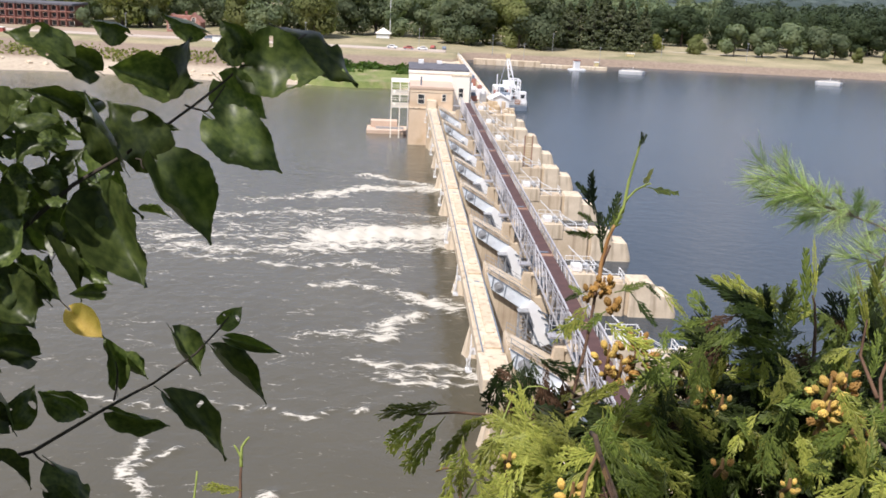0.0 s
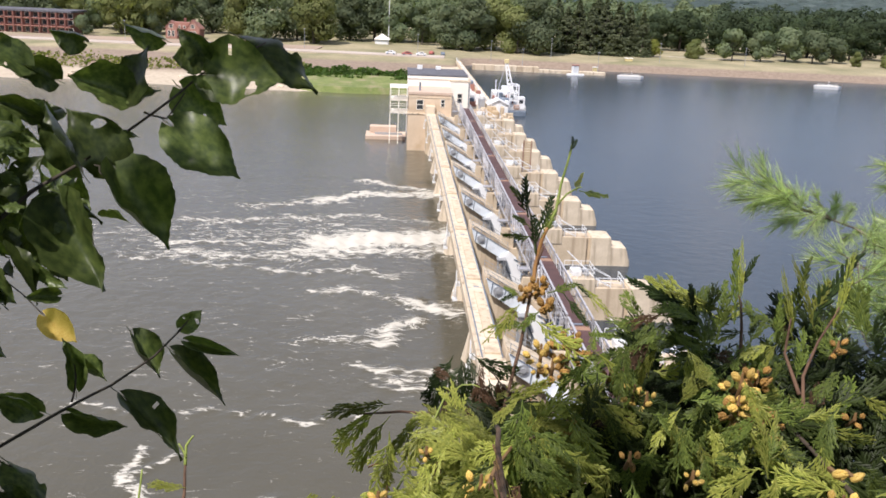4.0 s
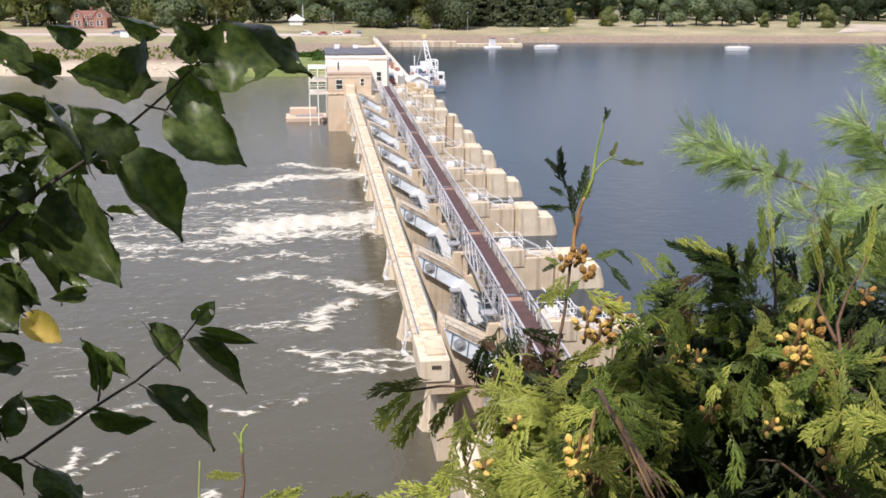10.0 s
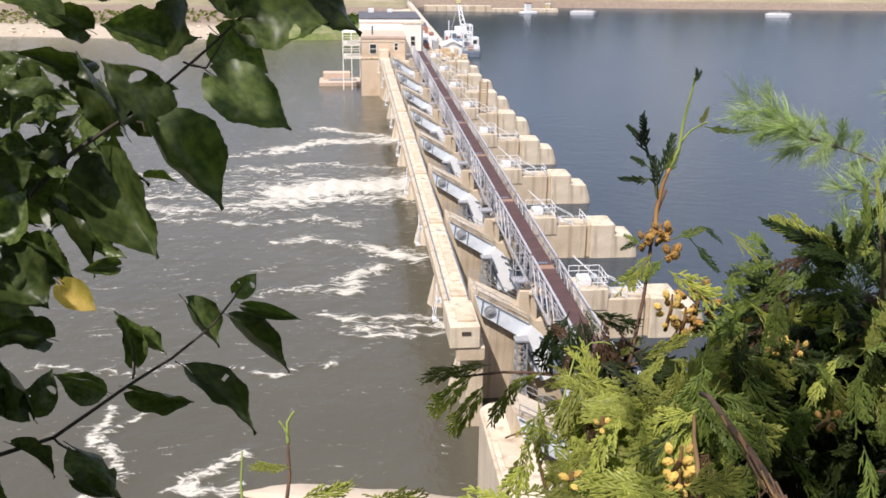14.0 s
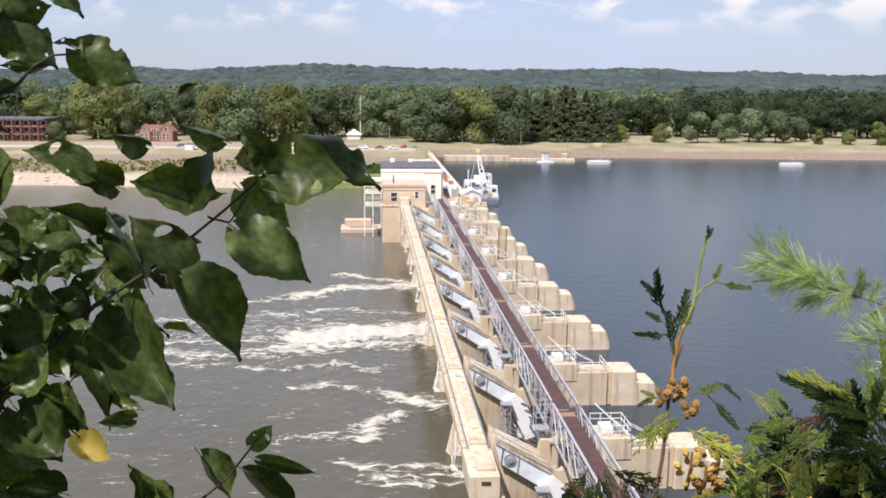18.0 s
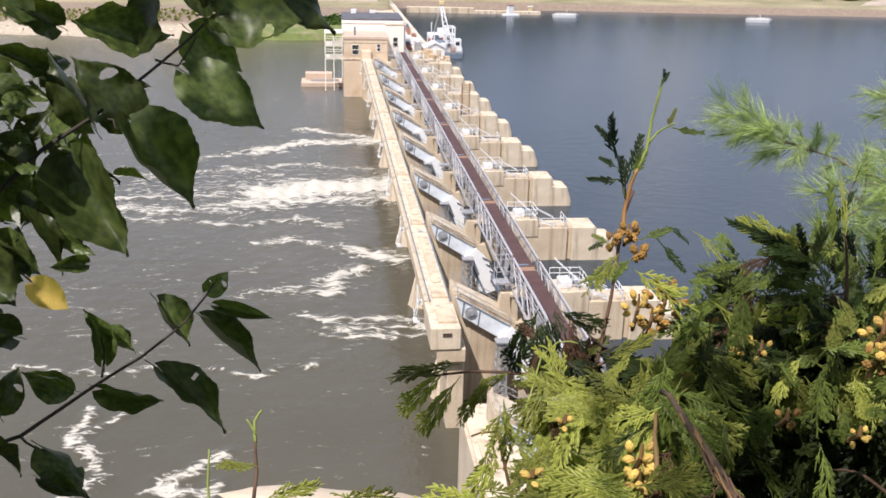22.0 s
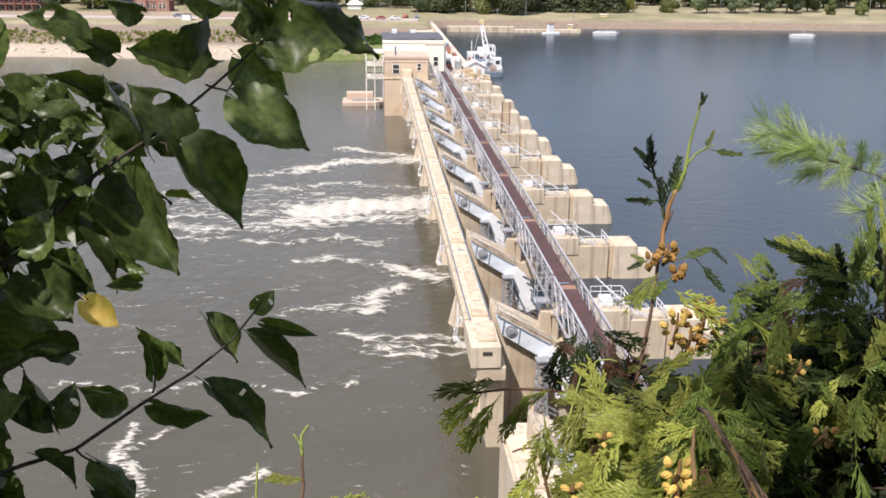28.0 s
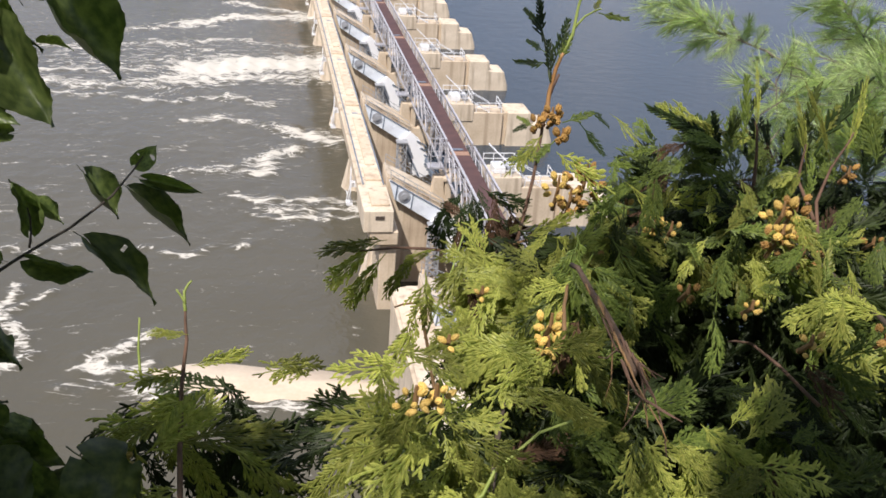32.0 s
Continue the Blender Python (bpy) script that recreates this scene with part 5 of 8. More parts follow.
def crown_mesh(name, seed, height_, radius, material, lumps=16, per=105, size=0.75, cone=False):
    rng = random.Random(seed)
    verts, faces = [], []
    if cone:
        for i in range(22):
            t = i / 21
            z = height_ * (0.08 + 0.9 * t)
            r = radius * (1 - t) ** 0.85 + 0.35
            for k in range(7):
                a = rng.uniform(0, 6.3)
                leaf_quads(verts, faces, rng, (math.cos(a) * r * 0.66, math.sin(a) * r * 0.66, z - 0.25 * r), (r * 0.36, r * 0.36, 0.55), 26, size * 0.8, 0.5)
    else:
        for i in range(lumps):
            a, t = rng.uniform(0, 6.3), rng.uniform(0.0, 1.0)
            z = height_ * (0.13 + 0.72 * t)
            reach = radius * 0.62 * math.sqrt(max(0.05, 1 - (1.5 * t - 0.5) ** 2)) * math.sqrt(rng.uniform(0.15, 1.0))
            s = radius * rng.uniform(0.34, 0.58)
            leaf_quads(verts, faces, rng, (math.cos(a) * reach, math.sin(a) * reach, z), (s, s, s * 0.78), per, size)
    mesh = bpy.data.meshes.new(name)
    mesh.from_pydata(verts, [], faces)
    mesh.materials.append(material)
    return mesh


def trunk_mesh(height_, r):
    bm = bmesh.new()
    tube(bm, ((0, 0, -0.5), (0.1, 0, height_ * 0.25), (0, 0.2, height_ * 0.5), (0.1, 0.1, height_ * 0.78)), (r, r * 0.8, r * 0.5, r * 0.15), 7)
    for a, z in ((0.4, 0.22), (2.3, 0.28), (4.1, 0.34), (5.3, 0.4)):
        tip_ = (math.cos(a) * height_ * 0.24, math.sin(a) * height_ * 0.24, height_ * (z + 0.3))
        tube(bm, ((0, 0, height_ * z), (tip_[0] * 0.5, tip_[1] * 0.5, height_ * (z + 0.12)), tip_), (r * 0.45, r * 0.3, r * 0.1), 5)
    mesh = bpy.data.meshes.new("trunk")
    bm.to_mesh(mesh)
    bm.free()
    mesh.materials.append(TREE_TRUNK)
    return mesh


BROAD = [crown_mesh("crown", 100 + i, 20, 8.5, (CROWN_GREEN, CROWN_OLIVE, CROWN_GREEN, CROWN_GREEN)[i], 24, 340, 0.5) for i in range(4)]
SPRUCE = [crown_mesh("crown", 200 + i, 20, 5.4, CROWN_DARK, size=0.6, cone=True) for i in range(2)]
ROUND = [crown_mesh("crown", 300 + i, 9, 4.6, m, 10, 260, 0.38) for i, m in enumerate((CROWN_YELLOW, CROWN_OLIVE, CROWN_GREEN))]
DEEP = [crown_mesh("crown", 400 + i, 20, 8.5, CROWN_DEEP, 24, 340, 0.5) for i in range(3)]
TRUNK_BIG, TRUNK_SMALL, TRUNK_FIR = trunk_mesh(20, 0.55), trunk_mesh(9, 0.22), trunk_mesh(21, 0.35)


def plant(name, crown, trunk, x, y, s, turn, label, category, group, wide=1.0):
    z = land(x, y)
    root = thing(name, pose(x, y, z, 0, 0, turn) @ Matrix.Diagonal((s * wide, s * wide, s, 1)), label, category, group)
    share("trunk", trunk, root, Matrix.Identity(4))
    share("crown", crown, root, Matrix.Identity(4))
    return root


rng = random.Random(5)
x = -330.0
while x < 41:
    k = rng.randrange(4)
    y = 466 + rng.uniform(-8, 14) + (28 if -62 < x < -18 or -150 < x < -112 or x < -175 else 0)
    plant("broadleaf_tree", BROAD[k], TRUNK_BIG, x, y, rng.uniform(0.9, 1.55), rng.uniform(0, 360), "tall full-crowned green tree along the far bank", "tree", "shore trees", rng.uniform(0.9, 1.15))
    x += rng.uniform(8.5, 14)
for x, y, s in ((50, 478, 1.05), (56, 483, 1.2), (62, 477, 1.15), (69, 482, 1.25), (75, 478, 1.2), (81, 483, 1.1), (87, 478, 1.0), (46, 486, 1.2), (66, 489, 1.3)):
    plant("spruce_tree", SPRUCE[int(x) % 2], TRUNK_FIR, x, y, s * 1.05, x * 37, "dark green conical spruce on the far lawn", "tree", "spruces", 1.15)
for x, y, s, k, w in ((93, 478, 0.95, 0, 1.0), (114, 480, 1.2, 1, 1.1), (131, 476, 1.85, 2, 1.0), (146, 480, 1.75, 2, 0.95), (160, 486, 2.0, 2, 1.1), (172, 482, 1.9, 2, 1.0), (185, 490, 1.5, 2, 1.1), (190, 474, 0.95, 1, 0.75), (206, 474, 0.95, 1, 1.0), (222, 474, 1.45, 1, 1.0), (233, 476, 1.2, 2, 0.8), (-21, 486, 1.7, 2, 1.0), (-70, 480, 1.3, 2, 1.0), (-176, 446, 1.1, 2, 1.0), (-152, 470, 1.4, 2, 1.0)):
    tone = ("yellowing round-crowned", "bright green round-crowned", "dark green round-crowned")[k]
    plant("lawn_tree", ROUND[k], TRUNK_SMALL, x, y, s, x * 31, tone + " tree on the mown far lawn", "tree", "lawn trees", w)
for i in range(34):
    x = 96 + i * 10 + rng.uniform(-3, 3)
    y = 522 + rng.uniform(-6, 14) + max(0, (150 - x) * 0.1)
    plant("broadleaf_tree", DEEP[rng.randrange(3)], TRUNK_BIG, x, y, rng.uniform(0.85, 1.1) * (1 + 0.0009 * (x - 96)), rng.uniform(0, 360), "tall dark green tree behind the far lawn", "tree", "shore trees", 1.15)


def make_woods(material, label, west, east, seed):
    rng = random.Random(seed)
    verts, faces = [], []
    for j in range(11):
        y0 = 520 + j * 34 + j * j * 2.0
        n = int((900 + j * 60) / 15)
        for i in range(n):
            x = -420 - j * 30 + (840 + j * 60) * (i + rng.uniform(0.1, 0.9)) / n + 20
            y = y0 + rng.uniform(-12, 12)
            if not west < x - (y - 500) * 0.25 < east or x > 90 and y < 545:
                continue
            h = 23 + rng.uniform(-4, 5) + 4 * noise.noise((x * 0.01, y * 0.01, 2))
            r = rng.uniform(5.5, 8.5)
            z = land(x, y)
            for _ in range(4):
                leaf_quads(verts, faces, rng, (x + rng.uniform(-4, 4), y + rng.uniform(-4, 4), z + h * rng.uniform(0.5, 0.8)), (r * 0.75, r * 0.75, r * 0.55), 64, 1.0, 0.09)
            leaf_quads(verts, faces, rng, (x, y, z + h * 0.35), (r * 0.9, r * 0.9, h * 0.3), 14, 1.6)
    mesh = bpy.data.meshes.new("far_woods")
    mesh.from_pydata(verts, [], faces)
    mesh.materials.append(material)
    return tagged(new("far_woods", mesh), label, "woods", kind="stuff")


make_woods(WOODS, "dense green broadleaf woods on the river plain", -2000, 130, 8)
make_woods(WOODS_DEEP, "dense dark green woods upstream on the river plain", 130, 2000, 9)


def hill_height(x, y):
    ridge = 22 + 15 * step(y, 1000, 2300) + 22 * step(y, 2150, 2600) * (0.55 + 0.75 * noise.noise((x * 0.0016, 7.7, 0))) + 13 * noise.noise((x * 0.0052 + 9, y * 0.002, 5.0)) * step(y, 1900, 2500) + 9 * noise.noise((x * 0.0018 + 3, y * 0.0011, 1.0)) * step(y, 1100, 1800)
    return 4 + ridge - 24 * (1 - step(y, 878, 900))


def make_hills():
    xs = np.arange(-2600, 2601, 26.0)
    ys = [880, 900, 950, 1020, 1100, 1200, 1320, 1450, 1600, 1780, 1980, 2200, 2400, 2600, 3000]
    verts = [(x, y, hill_height(x, y)) for y in ys for x in xs]
    w = len(xs)
    faces = [(j * w + i, j * w + i + 1, (j + 1) * w + i + 1, (j + 1) * w + i) for j in range(len(ys) - 1) for i in range(w - 1)]
    mesh = bpy.data.meshes.new("backdrop_hills")
    mesh.from_pydata(verts, [], faces)
    mesh.polygons.foreach_set("use_smooth", [True] * len(mesh.polygons))
    # hill surface tinted with the same haze as its woods
    mesh.materials.append(surface("hazy_wooded_hills", (0.055, 0.078, 0.066), (0.08, 0.105, 0.088), 0.95, 0.02, 0.12, 0.9, bump_size=5.0))
    tagged(new("backdrop_hills", mesh), "low wooded hills on the horizon", "hills", kind="structure")
    rng = random.Random(15)
    verts, faces = [], []
    for _ in range(15000):
        y = 900 + 1750 * rng.random() ** 0.85
        x = rng.uniform(-0.62, 0.62) * (y + 150)
        r = rng.uniform(6, 11) * (0.8 + 0.0003 * y)
        z = hill_height(x, y) - 1.0
        lift = r * rng.uniform(0.45, 0.75)
        i, n = len(verts), 7
        for k, (w_, h) in enumerate(((1.0, 0.0), (0.86, 0.5), (0.5, 0.87))):
            for q in range(n):
                a = 6.283 * (q + 0.5 * k) / n
                j = rng.uniform(0.82, 1.15)
                verts.append((x + math.cos(a) * r * w_ * j, y + math.sin(a) * r * w_ * j, z + lift * h * rng.uniform(0.85, 1.15)))
        verts.append((x, y, z + lift))
        for k in range(2):
            for q in range(n):
                faces.append((i + k * n + q, i + k * n + (q + 1) % n, i + (k + 1) * n + (q + 1) % n, i + (k + 1) * n + q))
        faces += [(i + 2 * n + q, i + 2 * n + (q + 1) % n, i + 3 * n) for q in range(n)]
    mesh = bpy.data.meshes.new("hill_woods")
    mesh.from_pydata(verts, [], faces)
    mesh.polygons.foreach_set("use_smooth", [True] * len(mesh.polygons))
    mesh.materials.append(HAZY_HILL_WOODS)
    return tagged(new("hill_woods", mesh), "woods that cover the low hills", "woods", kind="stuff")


make_hills()


# ---- plants on the bluff, within arm's reach ----
EYE = Vector((0, 0, EYE_Z))


def near_point(q):
    return Vector((q[0], q[1], q[2] + EYE_Z))


LEAF_WIDTH = ((0, 0.07), (0.05, 0.30), (0.13, 0.43), (0.27, 0.5), (0.42, 0.48), (0.57, 0.405), (0.7, 0.30), (0.82, 0.175), (0.91, 0.07), (0.96, 0.03), (1, 0.004))


def leaf_mesh(name, fold, curl, wave, material, holes=(), roll=0.0):
    """A heart-shaped toothed leaf, 1 long and 1 wide, folded along its midrib; the stalk runs back from its base. roll: how far one margin turns over."""
    steps = 24
    cols = (-1, -0.8, -0.5, -0.2, 0, 0.2, 0.5, 0.8, 1)
    bm = bmesh.new()
    rows = []
    for i in range(steps + 1):
        t = i / steps
        w = along(t, LEAF_WIDTH)
        row = []
        for s in cols:
            tooth = (0.013 if i % 2 else -0.012) * (0.7 + 0.6 * math.sin(i * 2.3 + s)) if abs(s) == 1 and 1 < i < steps - 1 else 0
            y = t - (0.14 * s * s * (1 - t / 0.3) if t < 0.3 else 0)
            edge = abs(s) ** 1.5
            x = s * (w + tooth)
            z = fold * edge * w + curl * (t - 0.3) ** 2 + wave * (math.sin(8 * t + 2.5 * s) + 0.6 * math.sin(19 * t - 3 * s)) * edge * 0.5 + 0.012 * abs(math.sin(t * 22 - 4 * abs(s))) * (1 - abs(s))
            if roll and s > 0.3:
                bent = (s - 0.3) / 0.7
                x, z = x * (1 - 0.55 * roll * bent), z + roll * bent * bent * w
            row.append(bm.verts.new((x, y, z)))
        rows.append(row)
    for k, (a, b) in enumerate(zip(rows, rows[1:])):
        for i in range(len(cols) - 1):
            if (k, i) not in holes:
                bm.faces.new((a[i], a[i + 1], b[i + 1], b[i]))
    # eaten holes have rounded rims
    rim = {rows[k + p][i + q] for k, i in holes for p in (0, 1) for q in (0, 1)}
    rim = [v for v in rim if v.link_faces]
    for _ in range(3 if rim else 0):
        bmesh.ops.smooth_vert(bm, verts=rim, factor=0.5, use_axis_x=True, use_axis_y=True, use_axis_z=True)
    bmesh.ops.delete(bm, geom=[v for v in bm.verts if not v.link_faces], context="VERTS")
    tube(bm, ((0, 0.02, 0), (0.01, -0.12, -0.02), (0.0, -0.24, -0.06)), (0.009, 0.009, 0.011), 5)
    tube(bm, ((0, 0, -0.006), (0, 0.5, curl * 0.04 - 0.006), (0, 0.97, curl * 0.44 - 0.004)), (0.011, 0.008, 0.003), 4)
    mesh = bpy.data.meshes.new(name)
    bm.to_mesh(mesh)
    bm.free()
    mesh.materials.append(material)
    mesh.polygons.foreach_set("use_smooth", [True] * len(mesh.polygons))
    return mesh


LEAVES = [leaf_mesh("leaf", *a, POPLAR_LEAF, holes, roll) for a, holes, roll in (((0.18, 0.10, 0.10), (), 0.0), ((0.4, -0.3, 0.12), ((13, 6), (14, 6), (14, 5), (15, 6), (7, 1)), 0.0), ((0.65, 0.2, 0.16), (), 0.5), ((-0.3, -0.4, 0.14), ((9, 0), (10, 0), (11, 0), (18, 3)), 0.0), ((0.3, -0.6, 0.16), (), 0.9))]
LEAF_YELLOW = leaf_mesh("leaf", 0.45, -0.3, 0.08, YELLOW_LEAF)


def frame_on(base, tip, normal):
    """Axes with y from base to tip and z near the normal."""
    y = (tip - base).normalized()
    x = y.cross(normal)
    x = x.normalized() if x.length > 1e-5 else y.orthogonal().normalized()
    z = x.cross(y)
    return x, y, z


def placed(base, tip, width, normal):
    x, y, z = frame_on(base, tip, normal)
    n = (tip - base).length
    m = Matrix((x * width, y * n, z * n)).transposed().to_4x4()
    m.translation = base
    return m


def put_leaf(parent, mesh, base, tip, width, rng, tilt=0.55, label="", sunward=0.0):
    to_eye = (EYE - base).normalized()
    n = (to_eye + Vector((rng.uniform(-tilt, tilt), rng.uniform(-tilt, tilt), rng.uniform(-tilt, tilt) + 0.2)) + SUN_AT * sunward).normalized()
    return share("leaf", mesh, parent, placed(base, tip, width, n), label)


def put_stem(name, parent, pts, r0, r1, material, label="", sides=7):
    pts = [near_point(p) for p in pts]
    fine = []
    for a, b in zip(pts, pts[1:]):
        fine += [a.lerp(b, i / 3) for i in range(3)]
    fine.append(pts[-1])
    n = len(fine)
    fine = [p + Vector((noise.noise(p * 9.0), noise.noise(p * 9.0 + Vector((5, 0, 0))), noise.noise(p * 9.0 + Vector((0, 7, 0))))) * 0.006 * (0 < i < n - 1) for i, p in enumerate(fine)]
    radii = [r0 + (r1 - r0) * i / (n - 1) for i in range(n)]
    return part(name, tube(bmesh.new(), fine, radii, sides), material, parent, label, smooth=True)


def poplar(label, stems, leaves, seed):
    root = thing("poplar_branch", Matrix.Identity(4), label, "branch", "poplar branches")
    rng = random.Random(seed)
    for r0, r1, pts in stems:
        put_stem("stem", root, pts, r0, r1, TWIG)
    for q in leaves:
        b, t = near_point(q[:3]), near_point(q[3:6])
        put_leaf(root, LEAVES[rng.randrange(len(LEAVES))], b, t, q[6], rng)
    return root


UPPER_LEAVES = (
    (-0.253, 1.252, -0.15, -0.193, 1.246, -0.198, 0.067),
    (-0.246, 1.186, -0.193, -0.157, 1.179, -0.258, 0.076),
    (-0.222, 1.26, -0.127, -0.113, 1.264, -0.13, 0.097),
    (-0.175, 1.311, -0.084, -0.069, 1.306, -0.142, 0.072),
    (-0.307, 1.132, -0.243, -0.236, 1.112, -0.343, 0.09),
    (-0.361, 1.087, -0.276, -0.299, 1.062, -0.384, 0.083),
    (-0.377, 1.086, -0.258, -0.307, 1.088, -0.293, 0.029),
    (-0.349, 1.12, -0.242, -0.391, 1.11, -0.157, 0.049),
    (-0.308, 1.132, -0.239, -0.359, 1.12, -0.163, 0.071),
    (-0.305, 1.178, -0.156, -0.371, 1.152, -0.13, 0.064),
    (-0.304, 1.178, -0.156, -0.271, 1.182, -0.089, 0.075),
    (-0.304, 1.178, -0.157, -0.259, 1.18, -0.146, 0.032),
    (-0.388, 1.157, -0.134, -0.433, 1.132, -0.112, 0.048),
)
UPPER_LEAVES_LOW = (
    (-0.409, 1.12, -0.114, -0.465, 1.089, -0.081, 0.047),
    (-0.398, 1.115, -0.178, -0.446, 1.091, -0.148, 0.028),
    (-0.414, 1.086, -0.191, -0.464, 1.054, -0.199, 0.037),
    (-0.408, 1.109, -0.196, -0.384, 1.104, -0.213, 0.021),
    (-0.413, 1.075, -0.249, -0.378, 1.083, -0.219, 0.029),
    (-0.229, 1.261, -0.11, -0.263, 1.244, -0.107, 0.05),
    (-0.354, 1.171, -0.086, -0.389, 1.15, -0.073, 0.041),
    (-0.278, 1.253, -0.085, -0.325, 1.232, -0.067, 0.039),
    (-0.222, 1.262, -0.106, -0.252, 1.249, -0.067, 0.046),
    (-0.321, 1.114, -0.301, -0.286, 1.113, -0.302, 0.016),
    (-0.368, 1.084, -0.279, -0.405, 1.05, -0.315, 0.064),
    (-0.436, 1.066, -0.252, -0.394, 1.061, -0.29, 0.056),
    (-0.316, 1.169, -0.2, -0.288, 1.165, -0.204, 0.012),
)
MASS_LEAVES = (
    (-0.375, 0.935, -0.359, -0.414, 0.924, -0.31, 0.063),
    (-0.42, 0.924, -0.337, -0.374, 0.913, -0.387, 0.075),
    (-0.379, 0.909, -0.418, -0.422, 0.886, -0.4, 0.038),
    (-0.396, 0.939, -0.324, -0.356, 0.931, -0.36, 0.044),
    (-0.37, 0.956, -0.303, -0.328, 0.942, -0.356, 0.028),
    (-0.343, 0.959, -0.325, -0.303, 0.954, -0.346, 0.02),
    (-0.317, 0.956, -0.357, -0.347, 0.936, -0.354, 0.021),
    (-0.391, 0.872, -0.482, -0.416, 0.879, -0.423, 0.041),
    (-0.389, 0.873, -0.481, -0.369, 0.889, -0.444, 0.035),
    (-0.33, 0.9, -0.475, -0.366, 0.888, -0.449, 0.033),
    (-0.424, 0.871, -0.456, -0.405, 0.854, -0.481, 0.025),
    (-0.427, 0.93, -0.309, -0.392, 0.944, -0.277, 0.057),
    (-0.427, 0.945, -0.26, -0.387, 0.954, -0.244, 0.044),
)
LOWER_LEAVES = (
    (-0.351, 0.964, -0.506, -0.398, 0.959, -0.482, 0.032),
    (-0.321, 0.982, -0.514, -0.256, 0.992, -0.533, 0.025),
    (-0.251, 0.978, -0.491, -0.176, 0.961, -0.553, 0.041),
    (-0.328, 1.016, -0.495, -0.343, 1.036, -0.438, 0.024),
    (-0.33, 1.028, -0.468, -0.294, 1.027, -0.493, 0.028),
    (-0.281, 1.095, -0.456, -0.245, 1.081, -0.509, 0.042),
    (-0.228, 1.13, -0.455, -0.202, 1.143, -0.434, 0.029),
    (-0.211, 1.107, -0.465, -0.144, 1.11, -0.483, 0.022),
    (-0.222, 1.079, -0.471, -0.151, 1.063, -0.528, 0.043),
    (-0.359, 0.901, -0.544, -0.306, 0.889, -0.594, 0.041),
    (-0.416, 0.885, -0.528, -0.374, 0.887, -0.558, 0.018),
    (-0.448, 0.933, -0.488, -0.436, 0.924, -0.517, 0.027),
    (-0.353, 0.868, -0.559, -0.315, 0.868, -0.581, 0.026),
)
poplar("drooping poplar branch with dark green heart-shaped leaves", (
    (0.0034, 0.0012, ((-0.489, 0.987, -0.361), (-0.459, 1.011, -0.333), (-0.395, 1.077, -0.269), (-0.347, 1.122, -0.235), (-0.304, 1.173, -0.2), (-0.227, 1.26, -0.13), (-0.149, 1.315, -0.086))),
    (0.0015, 0.001, ((-0.286, 1.191, -0.176), (-0.263, 1.216, -0.185), (-0.244, 1.234, -0.153))),
    (0.0015, 0.001, ((-0.344, 1.123, -0.234), (-0.317, 1.11, -0.234), (-0.312, 1.099, -0.244))),
), UPPER_LEAVES + UPPER_LEAVES_LOW + MASS_LEAVES, 1)
poplar("slender poplar twig with small dark leaves", (
    (0.0026, 0.001, ((-0.45, 0.842, -0.528), (-0.426, 0.867, -0.528), (-0.385, 0.911, -0.531), (-0.334, 0.968, -0.51), (-0.291, 1.025, -0.499), (-0.247, 1.072, -0.472), (-0.23, 1.117, -0.458), (-0.218, 1.138, -0.443))),
    (0.0014, 0.001, ((-0.388, 0.91, -0.532), (-0.359, 0.9, -0.545))),
    (0.0014, 0.001, ((-0.322, 0.988, -0.504), (-0.328, 1.017, -0.467))),
), LOWER_LEAVES, 2)
YELLOW_AT = ((-0.642, 1.635, -0.64), (-0.584, 1.636, -0.692))
YELLOW_STEM = ((-0.699, 1.218, -0.396), (-0.699, 1.579, -0.54), (-0.679, 1.634, -0.602), (-0.645, 1.635, -0.637))
SKY_LEAVES = (
    (-0.503, 1.169, 0.144, -0.426, 1.195, 0.071, 0.067),
    (-0.525, 1.167, 0.065, -0.463, 1.181, 0.077, 0.056),
    (-0.52, 1.168, 0.069, -0.458, 1.185, 0.009, 0.067),
    (-0.443, 1.201, 0.03, -0.37, 1.215, -0.009, 0.064),
    (-0.442, 1.201, 0.034, -0.464, 1.182, 0.038, 0.012),
    (-0.478, 1.188, 0.009, -0.52, 1.159, 0.006, 0.023),
    (-0.512, 1.174, -0.021, -0.532, 1.154, -0.029, 0.023),
    (-0.527, 1.164, 0.086, -0.54, 1.148, 0.069, 0.046),
    (-0.507, 1.17, 0.124, -0.529, 1.147, 0.135, 0.053),
    (-0.533, 1.164, 0.037, -0.548, 1.146, 0.023, 0.046),
    (-0.487, 1.174, 0.155, -0.434, 1.181, 0.179, 0.046),
    (-0.326, 1.238, -0.026, -0.3, 1.235, -0.01, 0.012),
)
poplar("poplar branch tip with dark leaves against the sky", (
    (0.003, 0.0012, ((-0.583, 1.138, -0.058), (-0.539, 1.16, -0.035), (-0.504, 1.177, -0.015), (-0.488, 1.183, 0.006), (-0.467, 1.192, 0.022), (-0.442, 1.201, 0.025))),
    (0.0028, 0.0012, ((-0.559, 1.151, 0.029), (-0.526, 1.161, 0.117), (-0.5, 1.167, 0.159), (-0.473, 1.171, 0.206), (-0.457, 1.169, 0.252))),
), SKY_LEAVES, 3)


hang = thing("poplar_twig", Matrix.Identity(4), "thin twig with one yellowed leaf", "twig")
put_stem("stem", hang, YELLOW_STEM, 0.0016, 0.001, TWIG)
put_leaf(hang, LEAF_YELLOW, near_point(YELLOW_AT[0]), near_point(YELLOW_AT[1]), 0.055, random.Random(3), 0.3, "yellowed curled leaf")


